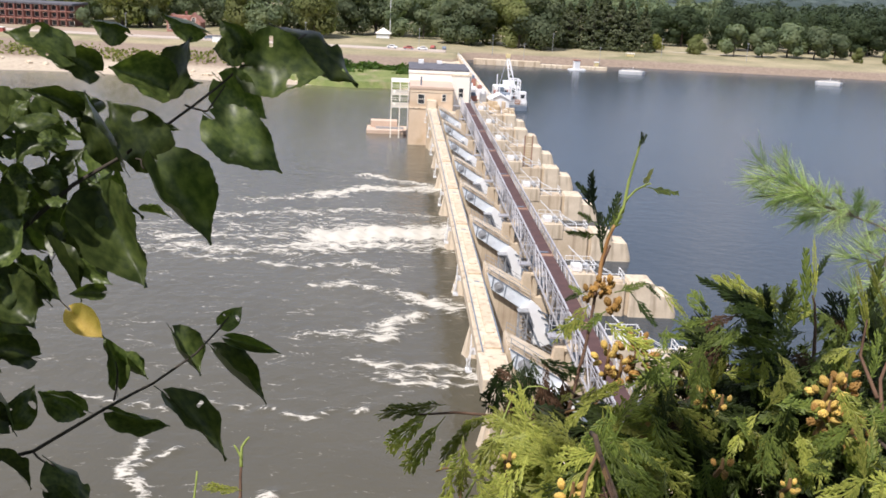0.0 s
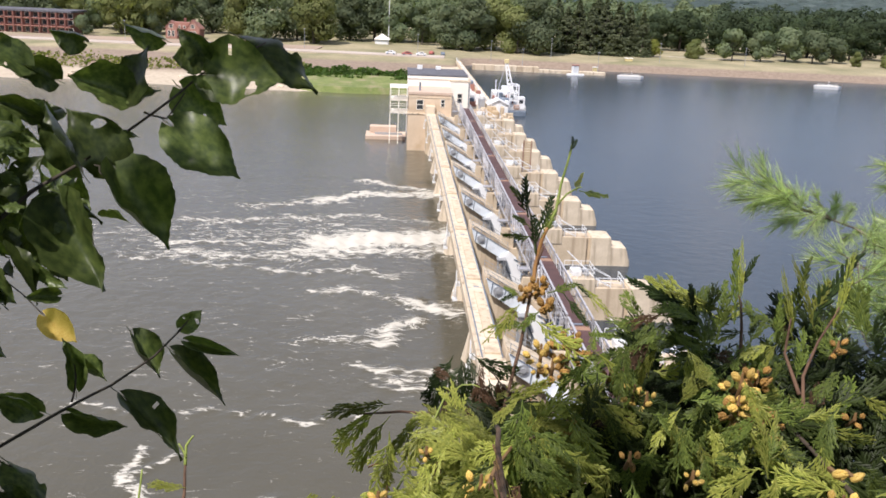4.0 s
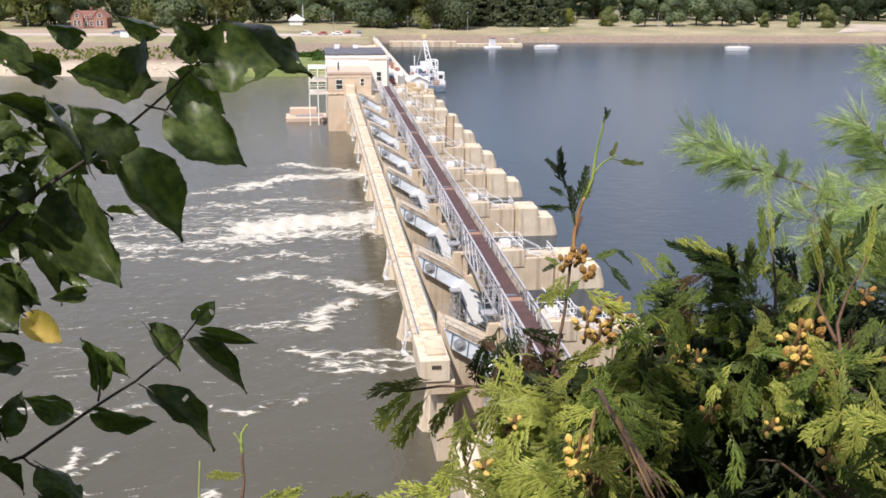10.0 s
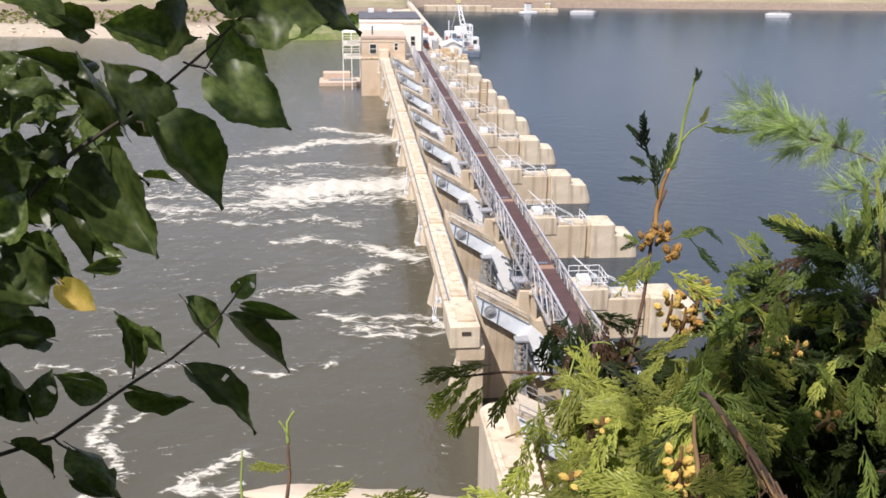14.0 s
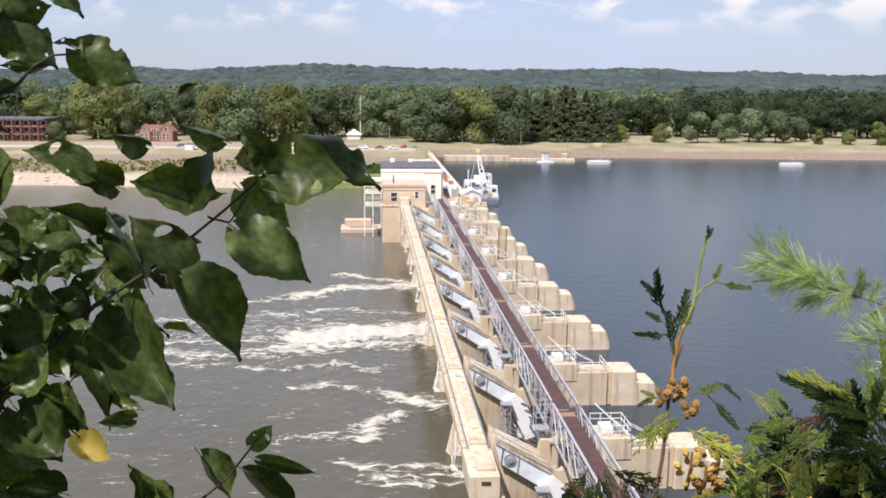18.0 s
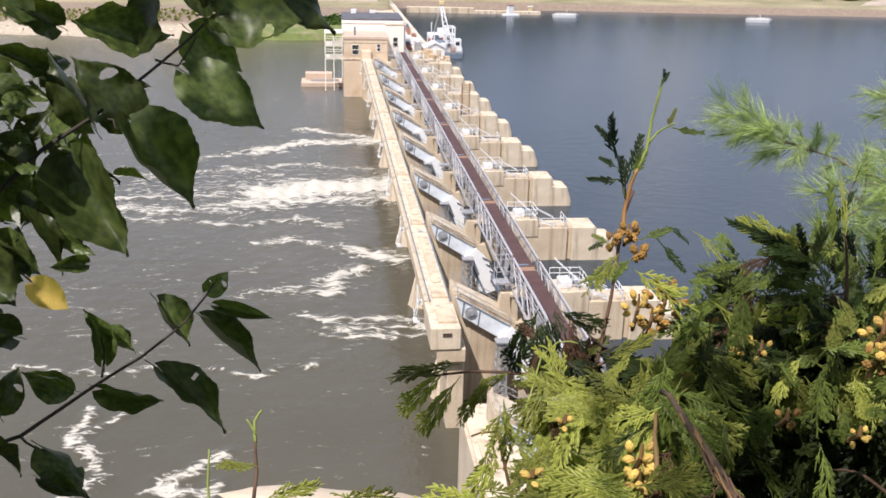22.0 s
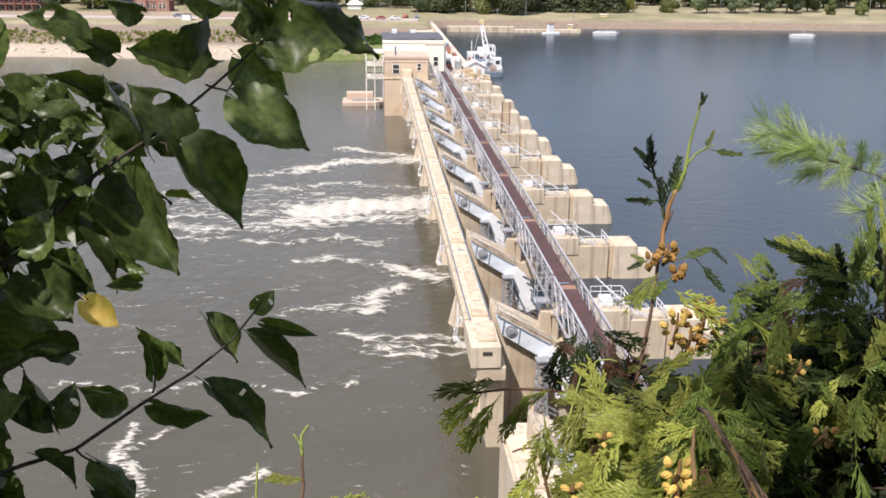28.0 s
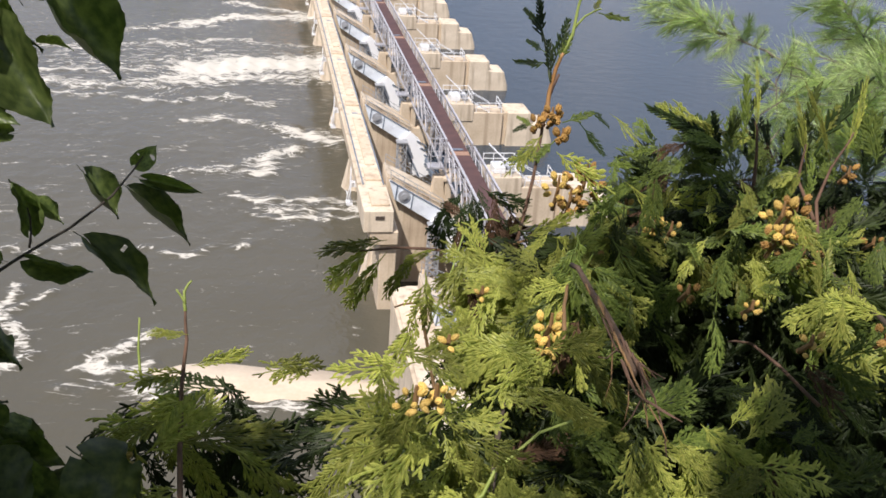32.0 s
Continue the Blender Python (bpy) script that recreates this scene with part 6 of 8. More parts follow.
def in_gap(p):
    """Whether a leaf overhead would stand in one of the shafts of sun."""
    x, y = p.x + (p.z - 1.05) * 0.36, p.y + (p.z - 1.05) * 0.60
    return any((x - a) ** 2 + (y - b) ** 2 < (r + 0.03) ** 2 for a, b, r in SUN_GAPS)


def thicket(name, label, corner, across, down, depth, count, size, seed, twigs, keep=None, root=None, foot=False):
    """A dense leafy mass: leaves scattered over a slab that faces the eye."""
    root = root or thing(name, Matrix.Identity(4), label, "bush", "poplar branches")
    rng = random.Random(seed)
    corner, across, down = (Vector(v) for v in (corner, across, down))
    if foot:
        low_ = corner + across * 0.05 + down * 0.9 + corner.normalized() * depth
        put_stem("main_stem", root, (low_ + down * 0.1, low_ + Vector((-0.1, 0, -0.5)), Vector((low_.x - 0.12, low_.y - 0.1, -2.6))), 0.006, 0.014, BARK)
    away = corner.normalized()
    for _ in range(twigs):
        a, b = rng.random() * 0.6, rng.random()
        p = corner + across * a + down * b + away * rng.uniform(0.02, depth)
        q = p + across * rng.uniform(0.08, 0.22) + down * rng.uniform(-0.25, 0.05)
        put_stem("stem", root, (p, p.lerp(q, 0.5) + Vector((0, 0, 0.015)), q), 0.0022, 0.001, TWIG)
    overhead_ = root.name.startswith("poplar_tree")
    n = 0
    while n < count:
        a, b, c = rng.random(), rng.random(), rng.random()
        if keep and not keep(a, b):
            continue
        n += 1
        p = corner + across * a + down * b + away * depth * c
        if overhead_ and in_gap(p):
            continue
        d = Vector((rng.uniform(-0.6, 1.0), rng.uniform(-0.5, 0.4), rng.uniform(-1.0, 0.35))).normalized()
        s = size * rng.uniform(0.65, 1.2)
        put_leaf(root, LEAVES[rng.randrange(len(LEAVES))], near_point(p), near_point(p + d * s), s * rng.uniform(0.6, 0.95), rng, 0.8, sunward=0.9)
    return root


def leafy_crown(root, gaps, seed):
    """The crown of the shading tree added out of view, with gaps through which the sun comes."""
    rng = random.Random(seed)
    verts, faces = [], []
    while len(faces) < 3400:
        x, y, z = rng.uniform(-4.5, 4.5), rng.uniform(-4.5, 3.2), rng.uniform(2.5, 3.1)
        dx, dy = (z - 2.7) * -0.36, (z - 2.7) * -0.60
        if min((x - dx - a) ** 2 + (y - dy - b) ** 2 for a, b in gaps) < 0.11:
            continue
        p = near_point((x, y, z))
        n = Vector((rng.gauss(0, 0.5), rng.gauss(0, 0.5), 1)).normalized()
        a = (Matrix.Rotation(rng.uniform(0, 6.3), 3, n) @ n.orthogonal().normalized()) * rng.uniform(0.1, 0.2)
        b = n.cross(a) * 0.75
        i = len(verts)
        verts += [p - a, p + b, p + a, p - b]
        faces.append((i, i + 1, i + 2, i + 3))
    mesh = bpy.data.meshes.new("crown")
    mesh.from_pydata(verts, [], faces)
    mesh.materials.append(SHRUB_GREEN)
    share("crown", mesh, root, Matrix.Identity(4))


def leafy_clusters(root, clusters, seed):
    """Bunches of leaves on thin twigs overhead, out of view, set to shade chosen spots."""
    rng = random.Random(seed)
    for c, r in clusters:
        c = Vector(c)
        put_stem("twig", root, (c + Vector((-0.35, -0.6, 0.22)), c + Vector((-0.15, -0.3, 0.12)), c), 0.004, 0.0015, TWIG)
        for _ in range(int(2 + 900 * r * r)):
            a, q = rng.uniform(0, 6.3), r * math.sqrt(rng.random())
            p = c + Vector((math.cos(a) * q, math.sin(a) * q, rng.uniform(-0.06, 0.06)))
            d = Vector((rng.gauss(0, 1), rng.gauss(0, 1), rng.gauss(0, 0.3))).normalized() * 0.085
            if not in_gap(p):
                share("leaf", LEAVES[rng.randrange(len(LEAVES))], root, placed(near_point(p - d * 0.5), near_point(p + d * 0.5), 0.07, Vector((rng.uniform(-0.4, 0.4), rng.uniform(-0.8, 0.0), 1))))


thicket("poplar_bush", "dense dark green poplar bush", (-0.627, 0.787, -0.013), (0.26, 0.147, -0.015), (0.003, -0.153, -0.467), 0.4, 230, 0.066, 31, 9, lambda a, b: (a < 0.92 - 0.25 * abs(b - 0.55) or b < 0.12) and (b > 0.34 or b < 0.14 or a < 0.72) and (b > 0.36 or noise.noise((a * 8, b * 12, 3.0)) > -0.12), foot=True)
thicket("poplar_bush", "small young poplar leaves inside the bush", (-0.488, 0.978, -0.167), (0.11, 0.046, -0.008), (-0.004, -0.029, -0.12), 0.12, 46, 0.034, 48, 4, foot=True)
thicket("poplar_bush", "dense dark green poplar bush in deep shade", (-0.875, 1.003, -0.212), (0.34, 0.204, -0.045), (0.037, -0.199, -0.481), 0.3, 330, 0.105, 32, 6, lambda a, b: a < 0.97 - 0.12 * noise.noise((b * 6, 0.5, 1.0)), foot=True)
thicket("poplar_bush", "dense dark low poplar leaves at the bluff edge", (-0.331, 0.567, -0.428), (0.158, 0.045, -0.033), (0.014, -0.073, -0.096), 0.2, 70, 0.06, 33, 6, foot=True)
thicket("poplar_bough", "leafy poplar tips against the sky", (-0.658, 1.09, 0.26), (0.192, 0.09, 0.021), (-0.025, 0.015, -0.284), 0.25, 18, 0.085, 34, 0, lambda a, b: a < 0.8 - 0.6 * b, foot=True)
pale = thing("willow_leaf_twig", Matrix.Identity(4), "long pale grey-green leaf on a thin twig", "twig", "poplar branches")
put_stem("stem", pale, ((-0.63, 0.897, -0.306), (-0.454, 0.678, -0.185), (-0.363, 0.584, -0.165)), 0.002, 0.001, TWIG)
share("leaf", leaf_mesh("leaf", 0.12, -0.2, 0.05, PALE_LEAF), pale, placed(near_point((-0.363, 0.584, -0.165)), near_point((-0.308, 0.562, -0.248)), 0.033, EYE - near_point((-0.363, 0.584, -0.165)) + Vector((0.2, 0, 0.3))), "long pale leaf underside")
# where the sun is let through the unseen leaves overhead: over the poplar, and over the cedar and pine
POPLAR_GAPS = ((-0.9, 0.22, 0.031), (-0.95, 0.16, 0.025), (-0.89, 0.24, 0.021), (-1.23, 0.61, 0.015), (-0.83, 0.34, 0.018), (-0.86, 0.34, 0.018), (-0.97, 0.18, 0.037), (-0.92, 0.2, 0.037), (-0.98, 0.14, 0.034), (-0.93, 0.15, 0.031), (-0.85, 0.24, 0.028), (-0.76, 0.31, 0.012), (-0.65, 0.46, 0.015), (-0.61, 0.57, 0.03), (-0.83, 0.47, 0.012), (-0.93, 0.13, 0.012), (-0.87, 0.22, 0.025), (-0.8, 0.31, 0.015), (-0.82, 0.64, 0.025), (-0.8, 0.62, 0.015), (-0.73, -0.01, 0.03), (-1.0, 0.22, 0.017), (-0.96, 0.23, 0.017), (-0.89, 0.28, 0.017), (-1.04, 0.16, 0.017), (-0.97, 0.19, 0.017), (-0.96, 0.26, 0.017))
CEDAR_GAPS = ((-0.15, -0.15, 0.035), (-0.16, -0.28, 0.03), (-0.08, -0.33, 0.032), (-0.1, -0.14, 0.05), (-0.46, -0.4, 0.1), (-0.4, -0.32, 0.09), (-0.35, -0.31, 0.09), (-0.28, -0.42, 0.03), (-0.03, -0.08, 0.03), (-0.29, -0.06, 0.08), (-0.27, -0.08, 0.06), (0.04, -0.19, 0.02), (-0.13, -0.21, 0.032), (-0.14, -0.24, 0.032), (-0.23, 0.01, 0.06), (-0.2, 0.06, 0.05), (-0.28, -0.03, 0.05), (-0.1, -0.35, 0.05), (0.02, -0.08, 0.045), (-0.03, -0.19, 0.045), (-0.15, -0.12, 0.06), (-0.25, -0.25, 0.035), (-0.38, -0.28, 0.09), (-0.43, -0.21, 0.06))
SUN_GAPS = POPLAR_GAPS + CEDAR_GAPS
# tree added above and behind the eye, only for its shade
overhead = thing("poplar_tree", Matrix.Identity(4), "unseen leafy poplar added overhead to shade the near plants", "tree")
put_stem("trunk", overhead, ((-0.8, -2.2, -1.9), (-0.82, -2.1, -0.6), (-0.75, -1.9, 0.6), (-0.7, -1.8, 1.6), (-0.6, -1.6, 2.6)), 0.09, 0.05, BARK, sides=10)
for tip_ in ((-0.9, -0.5, 1.1), (-0.3, 0.3, 1.1), (0.4, -0.5, 1.2), (0.3, 0.2, 2.2), (-1.2, 0.9, 0.6), (-0.7, 0.8, 2.2), (-0.9, -0.7, 1.55)):
    tip_ = Vector(tip_)
    put_stem("limb", overhead, (Vector((-0.72, -1.85, 1.2)), Vector((-0.72, -1.85, 1.2)).lerp(tip_, 0.5) + Vector((0, 0, 0.25)), tip_), 0.009, 0.003, BARK)
thicket("", "", (-1.838, -0.95, 1.05), (1.15, 0, 0), (0, 0.97, 0), 0.3, 250, 0.15, 35, 6, None, overhead)
thicket("", "", (-2.155, -1.15, 1.5), (1.2, 0, 0), (0, 0.76, 0), 0.2, 160, 0.16, 42, 6, None, overhead)
thicket("", "", (-1.138, -0.06, 1.05), (0.9, 0, 0), (0, 0.78, 0), 0.2, 210, 0.105, 37, 6, lambda a, b: not (a < 0.34 and b < 0.72) and noise.noise((a * 4.2, b * 4.2, 9.0)) > -0.2, overhead)
thicket("", "", (-1.995, 0.8, 0.5), (1.15, 0, 0), (0, 0.6, 0), 0.2, 110, 0.14, 39, 6, None, overhead)
thicket("", "", (-2.037, 0, 2.2), (1.35, 0, 0), (0, 1.3, 0), 0.3, 110, 0.2, 43, 8, None, overhead)
thicket("", "", (-0.264, -0.22, 1.15), (0.65, 0, 0), (0, 0.4, 0), 0.15, 46, 0.11, 45, 3, None, overhead)
leafy_crown(overhead, ((-0.49, -1.05), (-1.49, -0.77), (-1.54, -0.83), (-1.83, -0.38), (-1.50, -0.74), (-1.05, -1.39), (-0.96, -1.31), (-0.89, -1.17), (-0.88, -1.03), (-0.87, -1.40), (-0.69, -1.13), (-0.73, -1.09), (-0.67, -1.30), (-1.60, -0.77), (-1.53, -0.77), (-0.15, 0.72), (0.31, 0.60), (0.16, 0.38), (0.53, 0.27), (0.54, 0.49), (-1.42, -0.63), (-1.28, -0.46), (-1.41, -0.95), (-1.39, -0.37), (-1.22, -1.25)), 48)
leafy_clusters(overhead, (
    ((-0.155, -0.293, 1.15), 0.06),
    ((-0.231, -0.351, 1.15), 0.045),
    ((-0.225, -0.454, 1.15), 0.045),
    ((-0.256, -0.219, 1.15), 0.04),
    ((-0.165, -0.407, 1.15), 0.07),
    ((-0.533, -0.102, 1.15), 0.06),
    ((0.066, -0.085, 1.15), 0.07),
    ((-0.012, -0.221, 1.15), 0.07),
    ((-0.029, -0.355, 1.15), 0.08),
    ((-0.172, -0.271, 1.15), 0.05),
    ((-0.678, -0.385, 1.15), 0.04),
    ((-0.612, -0.41, 1.15), 0.04),
    ((-0.818, -0.379, 1.15), 0.11),
    ((-0.209, -0.121, 1.15), 0.04),
    ((-0.186, -0.192, 1.15), 0.08),
    ((-0.251, -0.231, 1.15), 0.055),
    ((-0.288, -0.270, 1.15), 0.04),
    ((-0.215, -0.315, 1.15), 0.05),
    ((-0.105, -0.275, 1.15), 0.045),
    ((-0.135, -0.385, 1.15), 0.06),
    ((-0.205, -0.215, 1.15), 0.04),
    ((-1.060, -0.077, 1.15), 0.07),
), 44)
thicket("poplar_bush", "dark green poplar leaves along the branch", (-0.512, 1.104, -0.165), (0.153, 0.058, -0.006), (-0.006, -0.059, -0.223), 0.15, 18, 0.072, 40, 3, foot=True)
# leafy screens added out of view, to cut skylight on the near plants
bush_strip("bluff_woods", -8, -3.2, -3, 1.2, 5000, 0.2, 46, SHRUB_GREEN, "unseen woods added at the side to hold off skylight", 38.5, 4.2)
bush_strip("bluff_woods", 3.2, 8, -3, 1.2, 5000, 0.2, 47, SHRUB_GREEN, "unseen woods added at the side to hold off skylight", 38.5, 4.2)
bush_strip("bluff_woods", -14, 14, -7, -3.2, 15000, 0.22, 41, SHRUB_GREEN, "unseen woods added behind the eye to hold off skylight", 38.5, 4.4)



# ---- white cedar ----
def scaly(verts, faces, p, q, w):
    """A flat tapered finger of scale leaves from p to q, raised along its middle."""
    d = q - p
    side = Vector((-d.y, d.x, 0)).normalized() * w
    m, e = p.lerp(q, 0.5), p.lerp(q, 0.86)
    lift = Vector((0, 0, w * 0.6))
    i = len(verts)
    verts.extend([p - side * 0.6, p + lift * 0.6, p + side * 0.6, m - side, m + lift, m + side, e - side * 0.75, e + lift * 0.7, e + side * 0.75, q])
    for j in (0, 3):
        faces.extend([(i + j, i + j + 1, i + j + 4, i + j + 3), (i + j + 1, i + j + 2, i + j + 5, i + j + 4)])
    faces.extend([(i + 6, i + 7, i + 9), (i + 7, i + 8, i + 9)])


def frond_mesh(seed, droop):
    """A flat cedar spray, 1 long: an axis whose ferny side shoots carry slender, well parted fingers."""
    rng = random.Random(seed)
    verts, faces = [], []

    def bend(p):
        return Vector((p.x, p.y, p.z - droop * p.y * p.y - 0.3 * droop * p.x * p.x + 0.2 * math.sin(3 * p.x + seed) * abs(p.x)))

    n = 8
    sway = rng.uniform(-0.16, 0.16)
    pts = [Vector((sway * math.sin(2.6 * i / n), i / n, 0)) for i in range(n + 1)]
    for a, b in zip(pts, pts[1:]):
        scaly(verts, faces, a, b + (b - a) * 0.25, 0.016)
    for i in range(1, n + 1):
        s = 1 if (i + seed) % 2 else -1
        for s, keep in ((s, 1.0), (-s, 0.6)):
            if rng.random() > keep:
                continue
            t = i / n
            reach = (0.66 * (1 - t) ** 0.75 * min(1.0, 0.35 + 2.2 * t) + 0.12) * rng.uniform(0.55, 1.25)
            ang = radians(rng.uniform(26, 46))
            p = pts[i] - Vector((0, rng.uniform(0, 0.06), 0))
            d = Vector((s * math.sin(ang), math.cos(ang), rng.uniform(-0.2, 0.2)))
            e = p + d * reach + Vector((-s * 0.05 * reach, 0.12 * reach, 0))
            scaly(verts, faces, p, e, 0.02)
            k = max(2, int(reach / 0.082))
            for j in range(1, k):
                s2 = 1 if j % 2 else -1
                for s2, keep2 in ((s2, 0.95), (-s2, 0.7)):
                    if rng.random() > keep2:
                        continue
                    q = p.lerp(e, (j + 0.25 * s2) / k)
                    turn = Matrix.Rotation(s2 * radians(rng.uniform(24, 42)), 3, "Z")
                    scaly(verts, faces, q, q + (turn @ d + Vector((0, 0.2, rng.uniform(-0.22, 0.22)))) * (0.15 * (1 - j / k) + 0.075) * rng.uniform(0.6, 1.25), 0.0215)
    mesh = bpy.data.meshes.new("spray")
    mesh.from_pydata([bend(v) for v in verts], [], faces)
    return mesh


def comb_mesh(seed, material):
    """A narrow young spray, 1 long: an axis with short alternate fingers, some of them forked."""
    rng = random.Random(seed)
    verts, faces = [], []
    n = 11
    pts = [Vector((0.07 * math.sin(2.2 * i / n + seed), i / n, -0.15 * (i / n) ** 2)) for i in range(n + 1)]
    for a, b in zip(pts, pts[1:]):
        scaly(verts, faces, a, b + (b - a) * 0.3, 0.022)
    for i in range(1, n):
        for s in (-1, 1):
            if i < 3 and rng.random() < 0.6:
                continue
            d = Vector((s * rng.uniform(0.45, 0.75), 1, rng.uniform(-0.3, 0.3))).normalized()
            reach = rng.uniform(0.2, 0.36) * (1.25 - 0.8 * i / n)
            p = pts[i] + Vector((0, 0.02 * s, 0))
            scaly(verts, faces, p, p + d * reach, 0.025)
            if reach > 0.2:
                q = p + d * reach * 0.4
                scaly(verts, faces, q, q + Vector((s * 0.1, 1, 0)).normalized() * reach * 0.5, 0.022)
    mesh = bpy.data.meshes.new("spray")
    mesh.from_pydata(verts, [], faces)
    mesh.materials.append(material)
    return mesh


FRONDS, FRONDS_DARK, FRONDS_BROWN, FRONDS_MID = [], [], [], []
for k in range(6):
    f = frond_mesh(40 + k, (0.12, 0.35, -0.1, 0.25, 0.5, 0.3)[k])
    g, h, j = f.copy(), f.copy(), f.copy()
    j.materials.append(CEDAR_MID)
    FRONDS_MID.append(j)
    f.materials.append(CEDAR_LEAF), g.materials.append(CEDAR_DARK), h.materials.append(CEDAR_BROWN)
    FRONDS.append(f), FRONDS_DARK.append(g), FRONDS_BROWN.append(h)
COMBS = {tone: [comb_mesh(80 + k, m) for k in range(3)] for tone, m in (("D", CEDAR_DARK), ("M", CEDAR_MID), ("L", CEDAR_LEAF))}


def cone_mesh(material, opened):
    """A small cone, 1 long: an egg of upright overlapping scales, with tips that part as it opens."""
    bm = bmesh.new()
    for row, (n, r, z, lean) in enumerate(((4, 0.17, 0.30, 16), (5, 0.19, 0.46, 8), (4, 0.13, 0.62, 1), (2, 0.05, 0.72, 0))):
        for i in range(n):
            a = 2 * math.pi * (i + 0.5 * (row % 2)) / n
            m = Matrix.Rotation(a, 4, "Z") @ Matrix.Translation((r + 0.05 * opened, 0, z)) @ Matrix.Rotation(radians(lean + 22 * opened), 4, "Y") @ Matrix.Diagonal((0.10, 0.17, 0.31, 1))
            bmesh.ops.create_icosphere(bm, subdivisions=1 if row else 2, radius=1.0, matrix=m)
    bmesh.ops.create_icosphere(bm, subdivisions=1, radius=0.2, matrix=Matrix.Translation((0, 0, 0.42)) @ Matrix.Diagonal((1, 1, 1.9, 1)))
    mesh = bpy.data.meshes.new("cone")
    bm.to_mesh(mesh)
    bm.free()
    mesh.polygons.foreach_set("use_smooth", [True] * len(mesh.polygons))
    mesh.materials.append(material)
    return mesh


CONES = {"yellow": [cone_mesh(CONE_YELLOW, 0.0), cone_mesh(CONE_YELLOW, 0.25)], "brown": [cone_mesh(CONE_BROWN, 0.3), cone_mesh(CONE_BROWN, 0.7)]}


def cone_cluster(parent, q, n, spread_, kind, seed, size=0.0125):
    """A tight bunch of cones that stand out from one knot of stalks."""
    rng = random.Random(seed)
    c = near_point(q)
    knot = part("cone_stalk", tube(bmesh.new(), (c + Vector((0, 0.012, -spread_ * 0.7)), c, c + Vector((0, 0, spread_ * 0.4))), (0.002, 0.0018, 0.001), 5), BROWN_SHOOT, parent)
    for i in range(n):
        z = 1 - 2 * (i + 0.5) / n
        a = 2.4 * i + rng.uniform(-0.4, 0.4)
        d = Vector((math.cos(a) * math.sqrt(1 - z * z), -0.25 + 0.8 * math.sin(a) * math.sqrt(1 - z * z), z)).normalized() * spread_ * 0.5 * rng.uniform(0.55, 1.0)
        up = (d.normalized() + Vector((rng.uniform(-0.5, 0.5), -0.15, rng.uniform(0.2, 1.0)))).normalized()
        m = up.to_track_quat("Z", "Y").to_matrix().to_4x4()
        s = size * 0.74 * rng.uniform(0.8, 1.15)
        m.translation = c + d - up * s * 0.45
        share("cone", CONES[kind][rng.randrange(2)], knot, m @ Matrix.Scale(s, 4))


def joined(name, pieces, material, parent, label):
    """Many small pieces (mesh, pose) as one mesh of their own geometry."""
    verts, faces, at = [], [], 0
    for mesh, m in pieces:
        co = np.empty(len(mesh.vertices) * 3)
        mesh.vertices.foreach_get("co", co)
        co = co.reshape(-1, 3) @ np.array(m.to_3x3()).T + np.array(m.translation)
        verts.append(co)
        faces += [tuple(i + at for i in p.vertices) for p in mesh.polygons]
        at += len(co)
    mesh = bpy.data.meshes.new(name)
    mesh.from_pydata(np.concatenate(verts).tolist(), [], faces)
    mesh.materials.append(material)
    ob = tagged(new(name, mesh), label, kind="stuff")
    ob.parent = parent
    return ob


STUB = [Vector(q).normalized() for q in ((0.568, 0.779, -0.23), (0.562, 0.776, -0.253), (0.558, 0.772, -0.275), (0.554, 0.767, -0.296), (0.551, 0.76, -0.318), (0.548, 0.754, -0.339), (0.545, 0.746, -0.36), (0.541, 0.739, -0.381), (0.537, 0.734, -0.396))]

# hollows between the boughs, left to the shade-coloured inner sprays
HOLLOWS = [(Vector(q).normalized(), r) for q, r in (((0.3, 0.808, -0.483), 0.014), ((0.323, 0.783, -0.509), 0.027), ((0.346, 0.791, -0.482), 0.027), ((0.373, 0.784, -0.473), 0.030), ((0.354, 0.765, -0.519), 0.036), ((0.407, 0.751, -0.501), 0.036), ((0.452, 0.766, -0.435), 0.030), ((0.459, 0.746, -0.462), 0.027), ((0.514, 0.711, -0.463), 0.021), ((0.451, 0.733, -0.492), 0.030), ((0.585, 0.7, -0.393), 0.030), ((0.597, 0.714, -0.347), 0.036), ((0.571, 0.726, -0.363), 0.027), ((0.363, 0.84, -0.372), 0.025), ((0.389, 0.828, -0.374), 0.027), ((0.322, 0.826, -0.435), 0.024), ((0.396, 0.79, -0.445), 0.024), ((0.51, 0.773, -0.353), 0.024), ((0.487, 0.794, -0.336), 0.018))]


